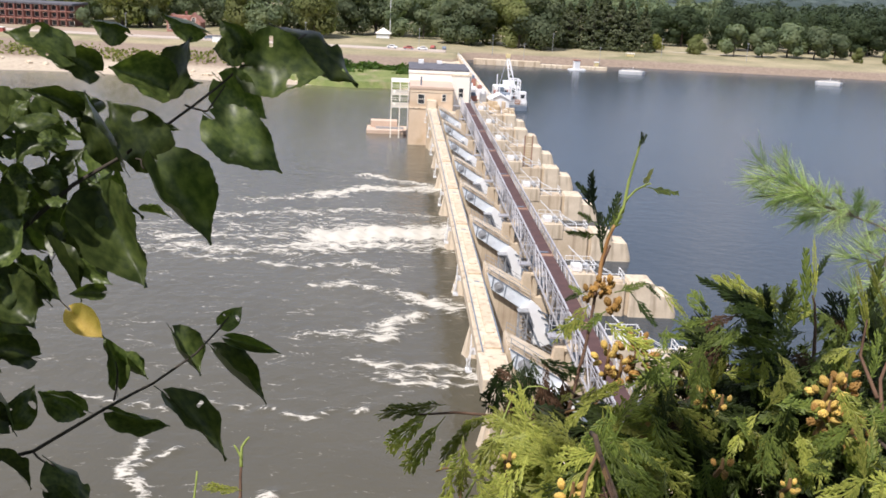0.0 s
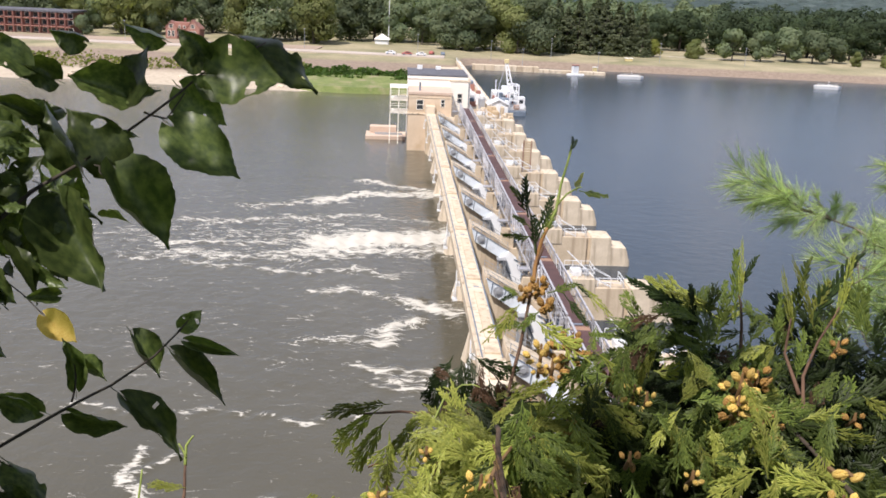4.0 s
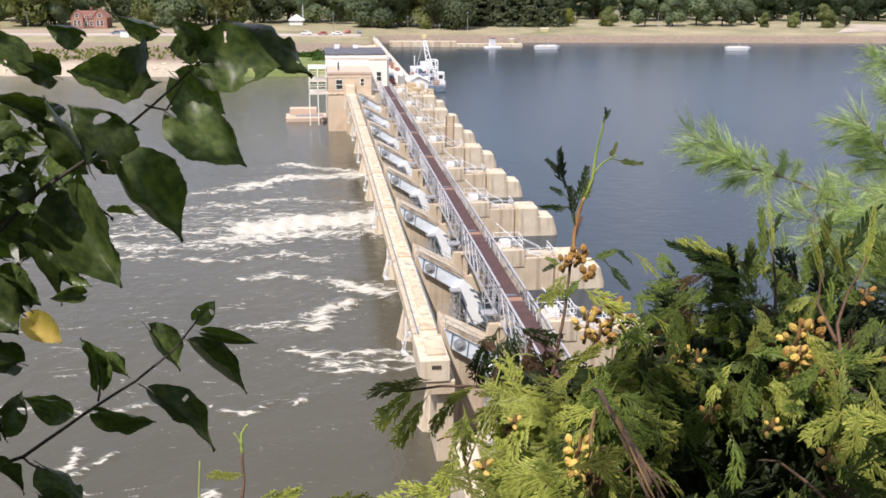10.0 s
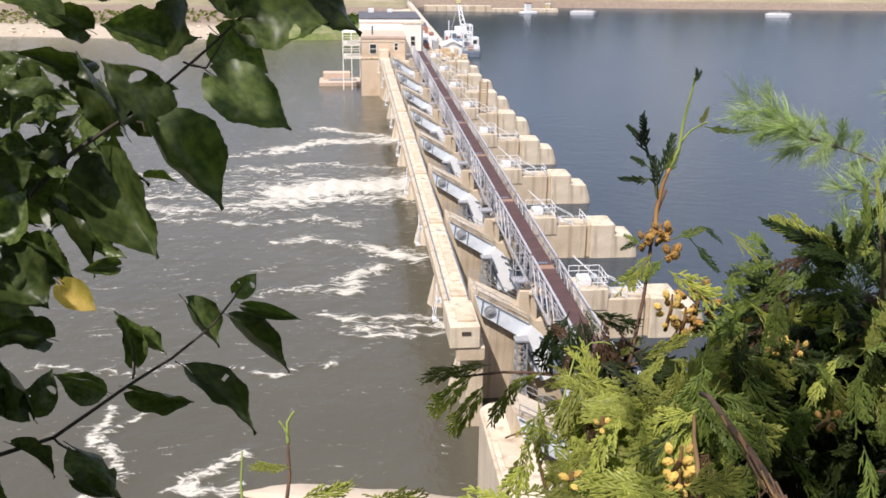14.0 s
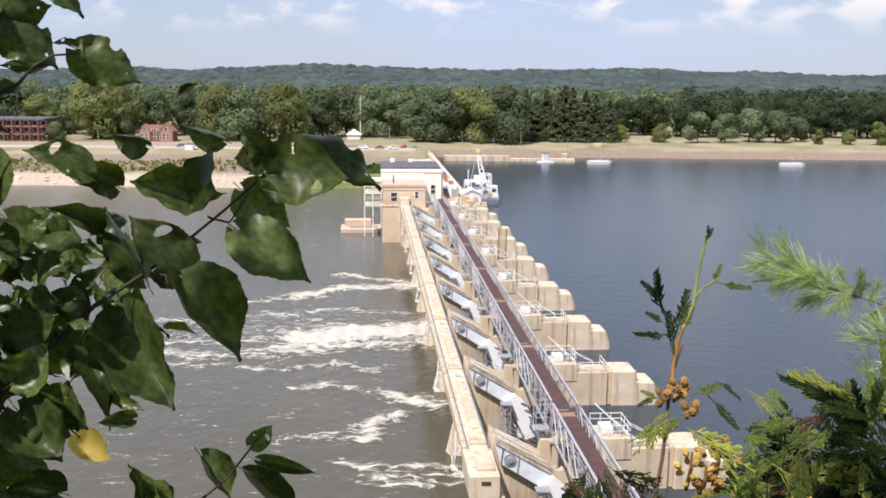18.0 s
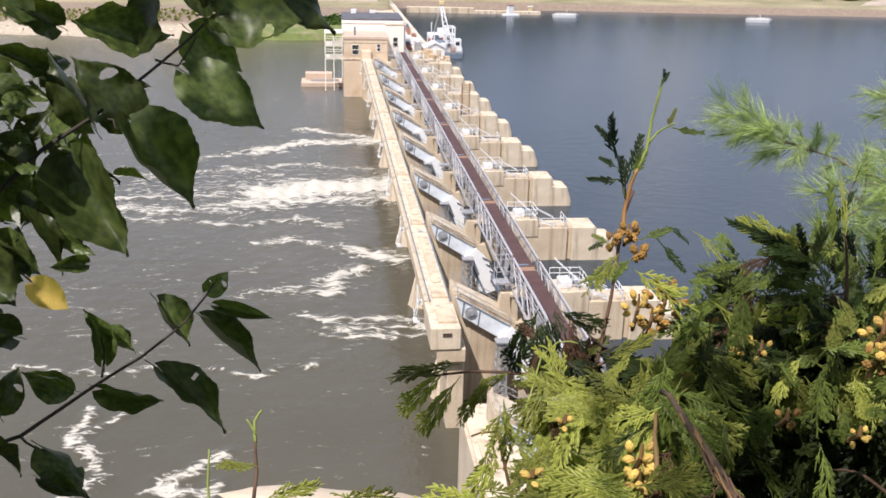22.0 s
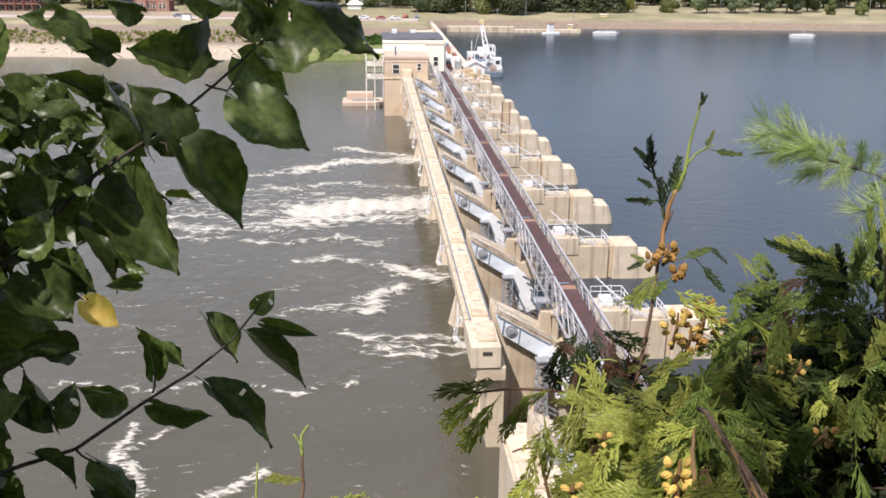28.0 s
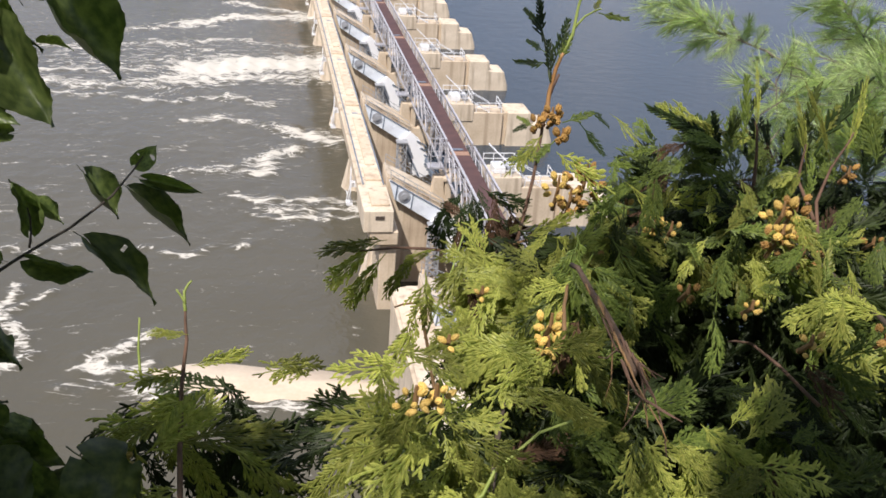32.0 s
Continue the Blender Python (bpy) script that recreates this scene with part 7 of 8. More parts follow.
def cedar_fill(root, zones, seed, dark=0, size=(0.055, 0.105), inner=False):
    """Sprays over slabs that face the eye: corner, across, down (from the eye), count. inner: as one joined mesh in the
    shade-dark tone.
    """
    rng = random.Random(seed)
    pieces = []
    for corner, across, down, thick, count, lean in zones:
        corner, across, down = Vector(corner), Vector(across), Vector(down)
        for i in range(count):
            a, b = rng.random(), rng.random()
            p = (corner + across * a + down * b) * (1 + thick * rng.random())
            if min((p.normalized() - q).length for q in STUB) < 0.03 and p.length < 1.3 and rng.random() < 0.9:
                continue
            if not inner and root.name.startswith("cedar_tree") and rng.random() < 0.93 and any((p.normalized() - q).length < r for q, r in HOLLOWS):
                continue
            ang = lean + rng.gauss(0, 48)
            right, up = Vector((1, 0, 0)), Vector((0, 0.35, 0.94))
            d = right * math.cos(radians(ang)) + up * math.sin(radians(ang)) + Vector((0, -0.35 * rng.random(), 0))
            s = rng.uniform(*size)
            base, tip_ = near_point(p), near_point(p + d.normalized() * s)
            nrm = ((EYE - base).normalized() * 0.6 + Vector((rng.uniform(-0.8, 0.8), rng.uniform(-0.5, 0.4), rng.uniform(-0.2, 1.1)))).normalized()
            m = placed(base, tip_, s * rng.uniform(0.6, 0.9), nrm)
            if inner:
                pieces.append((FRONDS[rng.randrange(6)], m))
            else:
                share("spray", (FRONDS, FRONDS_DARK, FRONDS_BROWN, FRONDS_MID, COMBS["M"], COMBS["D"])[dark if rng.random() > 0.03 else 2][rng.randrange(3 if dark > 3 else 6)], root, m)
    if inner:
        joined("inner_sprays", pieces, CEDAR_INNER, root, "inner sprays in a near-black green that holds their shade")


cedar = thing("cedar_tree", Matrix.Identity(4), "sunlit white cedar with bright green flat sprays and yellow cones", "cedar tree")
cedar_fill(cedar, (
    ((0.142, 0.696, -0.425), (0.077, -0.013, 0.009), (-0.035, -0.256, 0.014), 0.18, 46, -60),
    ((0.119, 0.738, -0.397), (0.105, -0.017, 0.01), (-0.004, -0.066, -0.037), 0.1, 28, -100),
    ((0.029, 0.513, -0.395), (0.099, -0.009, 0.006), (-0.002, -0.139, 0.019), 0.12, 48, -120),
    ((0.203, 0.468, -0.372), (0.078, -0.025, 0.018), (-0.027, -0.092, 0.007), 0.06, 44, -70),
    ((0.12, 0.734, -0.355), (0.144, -0.03, 0.01), (-0.025, -0.203, -0), 0.1, 38, -70),
    ((0.283, 0.774, -0.326), (0.278, -0.136, 0.051), (-0.061, -0.223, -0.06), 0.1, 44, -50),
), 51, size=(0.02, 0.052))
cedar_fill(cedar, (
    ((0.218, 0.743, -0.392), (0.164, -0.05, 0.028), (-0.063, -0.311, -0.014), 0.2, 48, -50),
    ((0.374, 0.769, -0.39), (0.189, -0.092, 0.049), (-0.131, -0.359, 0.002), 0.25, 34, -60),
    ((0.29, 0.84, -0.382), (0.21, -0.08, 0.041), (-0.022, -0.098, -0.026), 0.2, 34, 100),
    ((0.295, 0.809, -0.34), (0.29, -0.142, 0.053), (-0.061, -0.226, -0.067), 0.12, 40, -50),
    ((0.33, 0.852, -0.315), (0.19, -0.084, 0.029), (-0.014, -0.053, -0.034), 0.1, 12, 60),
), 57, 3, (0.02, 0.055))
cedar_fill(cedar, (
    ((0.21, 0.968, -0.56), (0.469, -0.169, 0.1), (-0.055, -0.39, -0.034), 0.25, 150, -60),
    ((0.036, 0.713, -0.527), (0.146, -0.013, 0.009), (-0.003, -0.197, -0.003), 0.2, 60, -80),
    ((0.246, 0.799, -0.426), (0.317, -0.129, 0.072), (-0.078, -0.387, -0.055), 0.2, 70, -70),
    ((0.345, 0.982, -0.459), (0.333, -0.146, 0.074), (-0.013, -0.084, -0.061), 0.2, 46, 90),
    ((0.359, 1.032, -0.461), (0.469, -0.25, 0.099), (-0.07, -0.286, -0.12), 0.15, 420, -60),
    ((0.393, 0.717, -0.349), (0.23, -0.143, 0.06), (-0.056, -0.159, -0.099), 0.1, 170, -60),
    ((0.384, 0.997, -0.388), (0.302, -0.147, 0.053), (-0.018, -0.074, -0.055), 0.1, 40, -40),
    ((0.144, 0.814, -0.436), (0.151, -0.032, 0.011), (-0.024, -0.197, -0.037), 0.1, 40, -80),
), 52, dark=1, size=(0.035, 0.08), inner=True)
cedar_fill(cedar, (
    ((0.096, 0.584, -0.306), (0.104, -0.022, 0.012), (-0.001, -0.033, -0.058), 0.15, 30, -70),
    ((0.074, 0.619, -0.333), (0.052, -0.007, 0.004), (-0.001, -0.027, -0.048), 0.1, 9, -90),
    ((0.193, 0.687, -0.328), (0.061, -0.017, 0.009), (-0.001, -0.024, -0.047), 0.1, 26, -60),
    ((0.037, 0.422, -0.277), (0.103, -0.013, 0.008), (0.001, -0.049, -0.068), 0.15, 22, -60),
), 61, size=(0.02, 0.045))
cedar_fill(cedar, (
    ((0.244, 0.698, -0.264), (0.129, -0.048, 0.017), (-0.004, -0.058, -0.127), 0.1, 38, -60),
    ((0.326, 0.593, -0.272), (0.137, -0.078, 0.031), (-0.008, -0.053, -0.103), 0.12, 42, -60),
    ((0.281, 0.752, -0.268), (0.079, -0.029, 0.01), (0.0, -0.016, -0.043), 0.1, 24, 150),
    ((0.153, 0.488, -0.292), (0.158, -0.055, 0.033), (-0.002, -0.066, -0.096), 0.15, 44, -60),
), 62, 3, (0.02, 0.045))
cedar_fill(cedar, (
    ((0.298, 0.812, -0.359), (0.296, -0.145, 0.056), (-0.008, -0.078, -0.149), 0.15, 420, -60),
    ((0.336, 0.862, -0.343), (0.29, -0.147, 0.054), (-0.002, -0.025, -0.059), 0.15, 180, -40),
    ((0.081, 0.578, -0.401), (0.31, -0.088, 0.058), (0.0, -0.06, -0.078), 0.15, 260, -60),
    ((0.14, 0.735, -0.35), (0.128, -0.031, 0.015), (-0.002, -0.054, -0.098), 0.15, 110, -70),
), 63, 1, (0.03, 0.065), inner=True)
cedar_fill(cedar, (
    ((0.261, 0.611, -0.242), (0.193, -0.101, 0.037), (-0.007, -0.065, -0.133), 0.12, 24, -60),
    ((0.135, 0.62, -0.319), (0.313, -0.019, 0.026), (0.004, -0.024, -0.048), 0.1, 30, -60),
), 64, size=(0.02, 0.045))
cedar_fill(cedar, (
    ((0.126, 0.574, -0.312), (0.074, -0.016, 0.006), (-0.002, -0.033, -0.056), 0.1, 15, -150),
    ((0.117, 0.654, -0.313), (0.035, -0.006, 0.001), (0.0, -0.016, -0.031), 0.1, 6, -120),
    ((0.326, 0.493, -0.273), (0.022, -0.011, 0.005), (-0.003, -0.015, -0.029), 0.05, 4, -130),
    ((0.355, 0.406, -0.248), (0.019, -0.012, 0.006), (-0.004, -0.016, -0.031), 0.05, 6, -60),
), 65, size=(0.03, 0.05))
cedar_fill(cedar, (
    ((0.287, 0.817, -0.355), (0.129, -0.046, 0.017), (-0.001, -0.025, -0.056), 0.1, 60, 60),
    ((0.5, 0.938, -0.409), (0.217, -0.123, 0.048), (-0.002, -0.027, -0.06), 0.1, 26, 60),
), 67, 1, (0.03, 0.055), inner=True)
cedar_fill(cedar, (
    ((0.263, 0.768, -0.301), (0.114, -0.04, 0.014), (-0.002, -0.024, -0.057), 0.08, 34, -150),
    ((0.406, 0.783, -0.319), (0.093, -0.045, 0.017), (-0.001, -0.021, -0.051), 0.08, 18, -120),
), 68, 4, (0.028, 0.046))
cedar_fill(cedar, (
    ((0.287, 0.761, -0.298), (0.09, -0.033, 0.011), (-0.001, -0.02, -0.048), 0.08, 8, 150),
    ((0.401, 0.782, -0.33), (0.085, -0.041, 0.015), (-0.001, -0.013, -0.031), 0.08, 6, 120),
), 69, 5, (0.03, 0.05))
cedar_fill(cedar, (
    ((0.262, 0.745, -0.303), (0.187, -0.077, 0.028), (-0.002, -0.021, -0.051), 0.08, 26, -130),
    ((0.537, 0.711, -0.304), (0.058, -0.038, 0.015), (-0.004, -0.028, -0.067), 0.08, 12, -110),
), 70, 3, (0.022, 0.046))
cedar_fill(cedar, (
    ((0.525, 1.05, -0.393), (0.254, -0.144, 0.051), (-0.003, -0.032, -0.081), 0.1, 36, 70),
    ((0.249, 0.728, -0.328), (0.056, -0.018, 0.006), (-0.002, -0.021, -0.045), 0.1, 20, -60),
), 71, 1, (0.03, 0.06), inner=True)
cedar_fill(cedar, (
    ((0.452, 0.929, -0.342), (0.125, -0.061, 0.021), (-0.001, -0.021, -0.054), 0.08, 24, 110),
    ((0.626, 0.837, -0.316), (0.061, -0.042, 0.015), (-0.003, -0.026, -0.068), 0.08, 20, 100),
    ((0.178, 0.577, -0.28), (0.053, -0.014, 0.006), (-0.002, -0.021, -0.042), 0.1, 14, -100),
), 72, 3, (0.025, 0.05))
cedar_fill(cedar, (
    ((0.392, 0.624, -0.277), (0.175, -0.053, 0.032), (0.0, -0.035, -0.073), 0.1, 26, -80),
    ((0.57, 0.745, -0.24), (0.064, -0.026, 0.013), (0.001, -0.036, -0.097), 0.1, 14, -100),
    ((0.295, 0.693, -0.279), (0.107, -0.013, 0.011), (0.003, -0.027, -0.063), 0.1, 12, -100),
), 73, size=(0.022, 0.045))
put_stem("trunk", cedar, ((0.32, 0.68, -0.569), (0.36, 0.66, -0.85), (0.4, 0.62, -1.3), (0.42, 0.6, -2.0)), 0.012, 0.035, CEDAR_BARK, "fibrous cedar trunk", 9)
put_stem("leader", cedar, ((0.14, 0.63, -0.553), (0.164, 0.691, -0.501), (0.175, 0.737, -0.444), (0.19, 0.777, -0.386), (0.202, 0.797, -0.331), (0.211, 0.819, -0.266), (0.219, 0.815, -0.233)), 0.0024, 0.0013, CEDAR_BARK, "red-brown woody leader")
put_stem("limb", cedar, ((0.167, 0.374, -0.268), (0.168, 0.389, -0.264), (0.167, 0.414, -0.263), (0.166, 0.438, -0.263), (0.166, 0.472, -0.267), (0.168, 0.513, -0.276)), 0.0022, 0.0017, SNAG_BARK, "shaggy brown limb")
fibre = random.Random(66)
bark_line = ((0.164, 0.369, -0.261), (0.165, 0.382, -0.26), (0.165, 0.407, -0.259), (0.164, 0.432, -0.259), (0.165, 0.464, -0.264))
for _ in range(16):
    k = fibre.randrange(4)
    a = Vector(bark_line[k]).lerp(Vector(bark_line[k + 1]), fibre.random()) + Vector((fibre.uniform(-0.005, 0.005), 0, 0))
    curl = Vector((fibre.gauss(0, 0.007), -0.006, fibre.gauss(-0.004, 0.006)))
    put_stem("bark_fibre", cedar, (a, a + Vector((0.004, -0.014, -0.008)), a + Vector((0.007, -0.024, -0.016)) + curl * 1.8), 0.0007, 0.0003, (CEDAR_BARK, BROWN_SHOOT)[fibre.randrange(2)], "")
put_stem("limb", cedar, ((0.11, 0.43, -0.421), (0.118, 0.455, -0.406), (0.124, 0.482, -0.387), (0.134, 0.514, -0.373), (0.154, 0.608, -0.389)), 0.0024, 0.0016, BARK, "")
put_stem("shoot", cedar, ((0.096, 0.397, -0.37), (0.108, 0.413, -0.356), (0.135, 0.425, -0.339), (0.156, 0.429, -0.334), (0.172, 0.431, -0.333)), 0.0012, 0.0007, GREEN_STEM, "pale green shoot")
put_stem("shoot", cedar, ((0.092, 0.642, -0.41), (0.105, 0.672, -0.395), (0.119, 0.702, -0.379), (0.131, 0.732, -0.36), (0.147, 0.744, -0.352), (0.164, 0.742, -0.349)), 0.001, 0.0006, GREEN_STEM, "yellow-green arching shoot")
put_stem("twig", cedar, ((0.161, 0.702, -0.385), (0.146, 0.718, -0.382), (0.13, 0.73, -0.387)), 0.001, 0.0007, CEDAR_BARK, "")
put_stem("twig", cedar, ((0.091, 0.534, -0.391), (0.092, 0.581, -0.393), (0.088, 0.631, -0.39), (0.087, 0.656, -0.387), (0.069, 0.674, -0.399)), 0.0016, 0.0008, BROWN_SHOOT, "")
put_stem("twig", cedar, ((0.353, 0.496, -0.374), (0.34, 0.535, -0.368), (0.331, 0.566, -0.368), (0.324, 0.589, -0.379)), 0.0016, 0.0008, CEDAR_BARK, "")
put_stem("twig", cedar, ((0.158, 0.474, -0.312), (0.166, 0.518, -0.315), (0.184, 0.579, -0.323), (0.207, 0.633, -0.341)), 0.0016, 0.0009, BROWN_SHOOT, "")
put_stem("limb", cedar, ((0.473, 0.516, -0.379), (0.454, 0.609, -0.366), (0.441, 0.687, -0.36), (0.438, 0.75, -0.362)), 0.0026, 0.0012, BARK, "")
put_stem("limb", cedar, ((0.185, 0.773, -0.386), (0.213, 0.772, -0.375), (0.238, 0.782, -0.339)), 0.0012, 0.0008, BROWN_SHOOT, "")
put_stem("limb", cedar, ((0.324, 0.757, -0.453), (0.251, 0.816, -0.435), (0.17, 0.856, -0.437), (0.083, 0.876, -0.442), (0.036, 0.877, -0.447)), 0.003, 0.001, CEDAR_BARK, "")
put_stem("dead_twig", cedar, ((0.185, 0.773, -0.386), (0.177, 0.781, -0.374), (0.165, 0.774, -0.367)), 0.001, 0.0005, BARK, "")
put_stem("dead_twig", cedar, ((0.19, 0.774, -0.382), (0.172, 0.773, -0.391), (0.161, 0.758, -0.402)), 0.001, 0.0005, BARK, "")
put_stem("dead_twig", cedar, ((0.195, 0.779, -0.37), (0.185, 0.784, -0.363), (0.174, 0.79, -0.352)), 0.001, 0.0005, BARK, "")
put_stem("dead_twig", cedar, ((0.188, 0.771, -0.39), (0.206, 0.764, -0.395), (0.215, 0.756, -0.406)), 0.001, 0.0005, BARK, "")
put_stem("dead_twig", cedar, ((0.192, 0.778, -0.375), (0.213, 0.777, -0.365), (0.223, 0.763, -0.362)), 0.001, 0.0005, BARK, "")
cedar_fill(cedar, (
    ((0.127, 0.804, -0.336), (0.059, -0.009, 0.003), (-0.002, -0.026, -0.034), 0.04, 16, -90),
), 55, 1, (0.02, 0.045))
cedar_fill(cedar, (
    ((0.128, 0.792, -0.337), (0.053, -0.008, 0.003), (-0, -0.014, -0.031), 0.03, 9, -90),
), 56, 2, (0.02, 0.04))
put_stem("twig", cedar, ((0.45, 0.709, -0.355), (0.457, 0.743, -0.324), (0.472, 0.761, -0.296), (0.489, 0.767, -0.263)), 0.002, 0.0008, CEDAR_BARK, "")
put_stem("twig", cedar, ((0.45, 0.729, -0.335), (0.444, 0.763, -0.31), (0.449, 0.773, -0.278)), 0.002, 0.0008, CEDAR_BARK, "")
put_stem("twig", cedar, ((0.405, 0.767, -0.325), (0.405, 0.778, -0.294), (0.403, 0.789, -0.263)), 0.002, 0.0008, CEDAR_BARK, "")


def cedar_sprays(rows_, tilt=Vector((0, 0, 0))):
    for b, t, w in rows_:
        b, t = near_point(b), near_point(t)
        share("spray", FRONDS[int(w * 10) % 5], cedar, placed(b, t, (t - b).length * w, EYE - b + tilt))


cedar_sprays((
    ((0.482, 0.758, -0.294), (0.501, 0.777, -0.218), 0.16),
    ((0.472, 0.761, -0.296), (0.458, 0.786, -0.23), 0.16),
    ((0.404, 0.782, -0.284), (0.408, 0.801, -0.219), 0.13),
    ((0.452, 0.764, -0.304), (0.447, 0.785, -0.242), 0.18),
    ((0.398, 0.785, -0.279), (0.339, 0.801, -0.259), 0.35),
    ((0.323, 0.738, -0.295), (0.303, 0.728, -0.326), 0.4),
    ((0.243, 0.721, -0.239), (0.273, 0.712, -0.261), 0.35),
    ((0.256, 0.702, -0.29), (0.297, 0.687, -0.32), 0.3),
    ((0.074, 0.879, -0.434), (0.009, 0.877, -0.443), 0.5),
    ((0.065, 0.878, -0.437), (0.013, 0.862, -0.471), 0.45),
    ((0.074, 0.874, -0.445), (0.034, 0.851, -0.492), 0.45),
    ((0.105, 0.873, -0.442), (0.074, 0.854, -0.482), 0.5),
), Vector((0.3, 0, 0.5)))
cedar_sprays((
    ((0.126, 0.854, -0.43), (0.092, 0.852, -0.441), 0.4),
    ((0.17, 0.724, -0.361), (0.156, 0.71, -0.393), 0.4),
    ((0.126, 0.665, -0.402), (0.117, 0.657, -0.419), 0.6),
), Vector((0.3, 0, 0.5)))
cedar_sprays((
    ((0.196, 0.754, -0.271), (0.171, 0.749, -0.302), 0.7),
    ((0.213, 0.765, -0.29), (0.255, 0.744, -0.313), 0.7),
    ((0.147, 0.496, -0.321), (0.097, 0.496, -0.339), 0.9),
    ((0.145, 0.494, -0.325), (0.118, 0.477, -0.361), 0.7),
    ((0.146, 0.483, -0.322), (0.136, 0.469, -0.348), 0.6),
    ((0.16, 0.476, -0.308), (0.191, 0.446, -0.338), 0.55),
    ((0.085, 0.439, -0.335), (0.016, 0.44, -0.343), 0.6),
    ((0.083, 0.438, -0.337), (0.021, 0.427, -0.359), 0.6),
    ((0.082, 0.437, -0.339), (0.039, 0.412, -0.376), 0.7),
    ((0.083, 0.437, -0.339), (0.102, 0.412, -0.366), 0.6),
    ((0.08, 0.565, -0.383), (0.021, 0.565, -0.39), 0.6),
    ((0.083, 0.617, -0.375), (0.061, 0.596, -0.413), 0.6),
))
cedar_sprays((
    ((0.159, 0.706, -0.38), (0.117, 0.722, -0.361), 0.8),
    ((0.154, 0.709, -0.376), (0.138, 0.728, -0.342), 0.8),
    ((0.203, 0.629, -0.35), (0.167, 0.631, -0.364), 0.8),
    ((0.209, 0.669, -0.36), (0.244, 0.677, -0.321), 0.8),
    ((0.185, 0.723, -0.355), (0.222, 0.723, -0.335), 0.5),
    ((0.201, 0.433, -0.351), (0.191, 0.414, -0.379), 0.7),
    ((0.204, 0.431, -0.351), (0.218, 0.405, -0.376), 0.7),
    ((0.223, 0.426, -0.347), (0.239, 0.399, -0.37), 0.7),
    ((0.243, 0.442, -0.349), (0.273, 0.412, -0.366), 0.7),
    ((0.266, 0.449, -0.359), (0.286, 0.454, -0.336), 0.6),
    ((0.201, 0.433, -0.35), (0.188, 0.435, -0.354), 0.6),
    ((0.408, 0.532, -0.322), (0.37, 0.557, -0.323), 0.7),
))
cedar_sprays((
    ((0.215, 0.608, -0.339), (0.247, 0.587, -0.356), 0.8),
    ((0.118, 0.466, -0.34), (0.146, 0.471, -0.323), 0.6),
    ((0.134, 0.629, -0.381), (0.103, 0.624, -0.399), 0.7),
    ((0.146, 0.719, -0.381), (0.107, 0.716, -0.397), 0.5),
    ((0.344, 0.827, -0.275), (0.326, 0.837, -0.264), 0.5),
    ((0.394, 0.8, -0.292), (0.333, 0.833, -0.268), 0.4),
))
put_stem("leader", cedar, ((0.211, 0.81, -0.273), (0.213, 0.817, -0.252), (0.218, 0.821, -0.229), (0.223, 0.823, -0.215)), 0.0022, 0.0017, ORANGE_SHOOT, "orange-brown young wood")
put_stem("leader_tip", cedar, ((0.223, 0.823, -0.215), (0.23, 0.825, -0.199), (0.233, 0.83, -0.175), (0.238, 0.833, -0.153), (0.241, 0.834, -0.136)), 0.0017, 0.0009, GREEN_STEM, "yellow-green growing tip")
put_stem("twig", cedar, ((0.231, 0.826, -0.193), (0.239, 0.826, -0.183), (0.246, 0.821, -0.177), (0.251, 0.816, -0.173)), 0.0011, 0.0006, GREEN_STEM, "")
put_stem("twig", cedar, ((0.213, 0.819, -0.241), (0.211, 0.824, -0.225), (0.208, 0.834, -0.207), (0.203, 0.841, -0.19), (0.201, 0.845, -0.179)), 0.0011, 0.0005, CEDAR_STEM, "")


def cedar_combs(rows_):
    for b, t, w, tone in rows_:
        b, t = near_point(b), near_point(t)
        share("spray", COMBS[tone][int(w * 100) % 3], cedar, placed(b, t, (t - b).length * w * 2.6, EYE - b + Vector((0.2, 0, 0.2))))


cedar_combs((
    ((0.207, 0.83, -0.207), (0.198, 0.836, -0.17), 0.42, "D"),
    ((0.204, 0.833, -0.197), (0.185, 0.837, -0.18), 0.4, "M"),
    ((0.21, 0.825, -0.223), (0.18, 0.827, -0.226), 0.36, "M"),
    ((0.208, 0.827, -0.216), (0.189, 0.83, -0.207), 0.4, "M"),
    ((0.215, 0.82, -0.239), (0.207, 0.825, -0.205), 0.4, "D"),
    ((0.215, 0.822, -0.23), (0.223, 0.826, -0.185), 0.34, "D"),
    ((0.218, 0.822, -0.227), (0.227, 0.822, -0.198), 0.4, "M"),
    ((0.249, 0.824, -0.179), (0.251, 0.822, -0.161), 0.45, "L"),
    ((0.25, 0.824, -0.177), (0.275, 0.811, -0.177), 0.35, "M"),
    ((0.241, 0.834, -0.138), (0.24, 0.831, -0.128), 0.5, "D"),
    ((0.239, 0.834, -0.144), (0.244, 0.83, -0.13), 0.4, "D"),
    ((0.226, 0.805, -0.277), (0.25, 0.798, -0.261), 0.4, "M"),
))
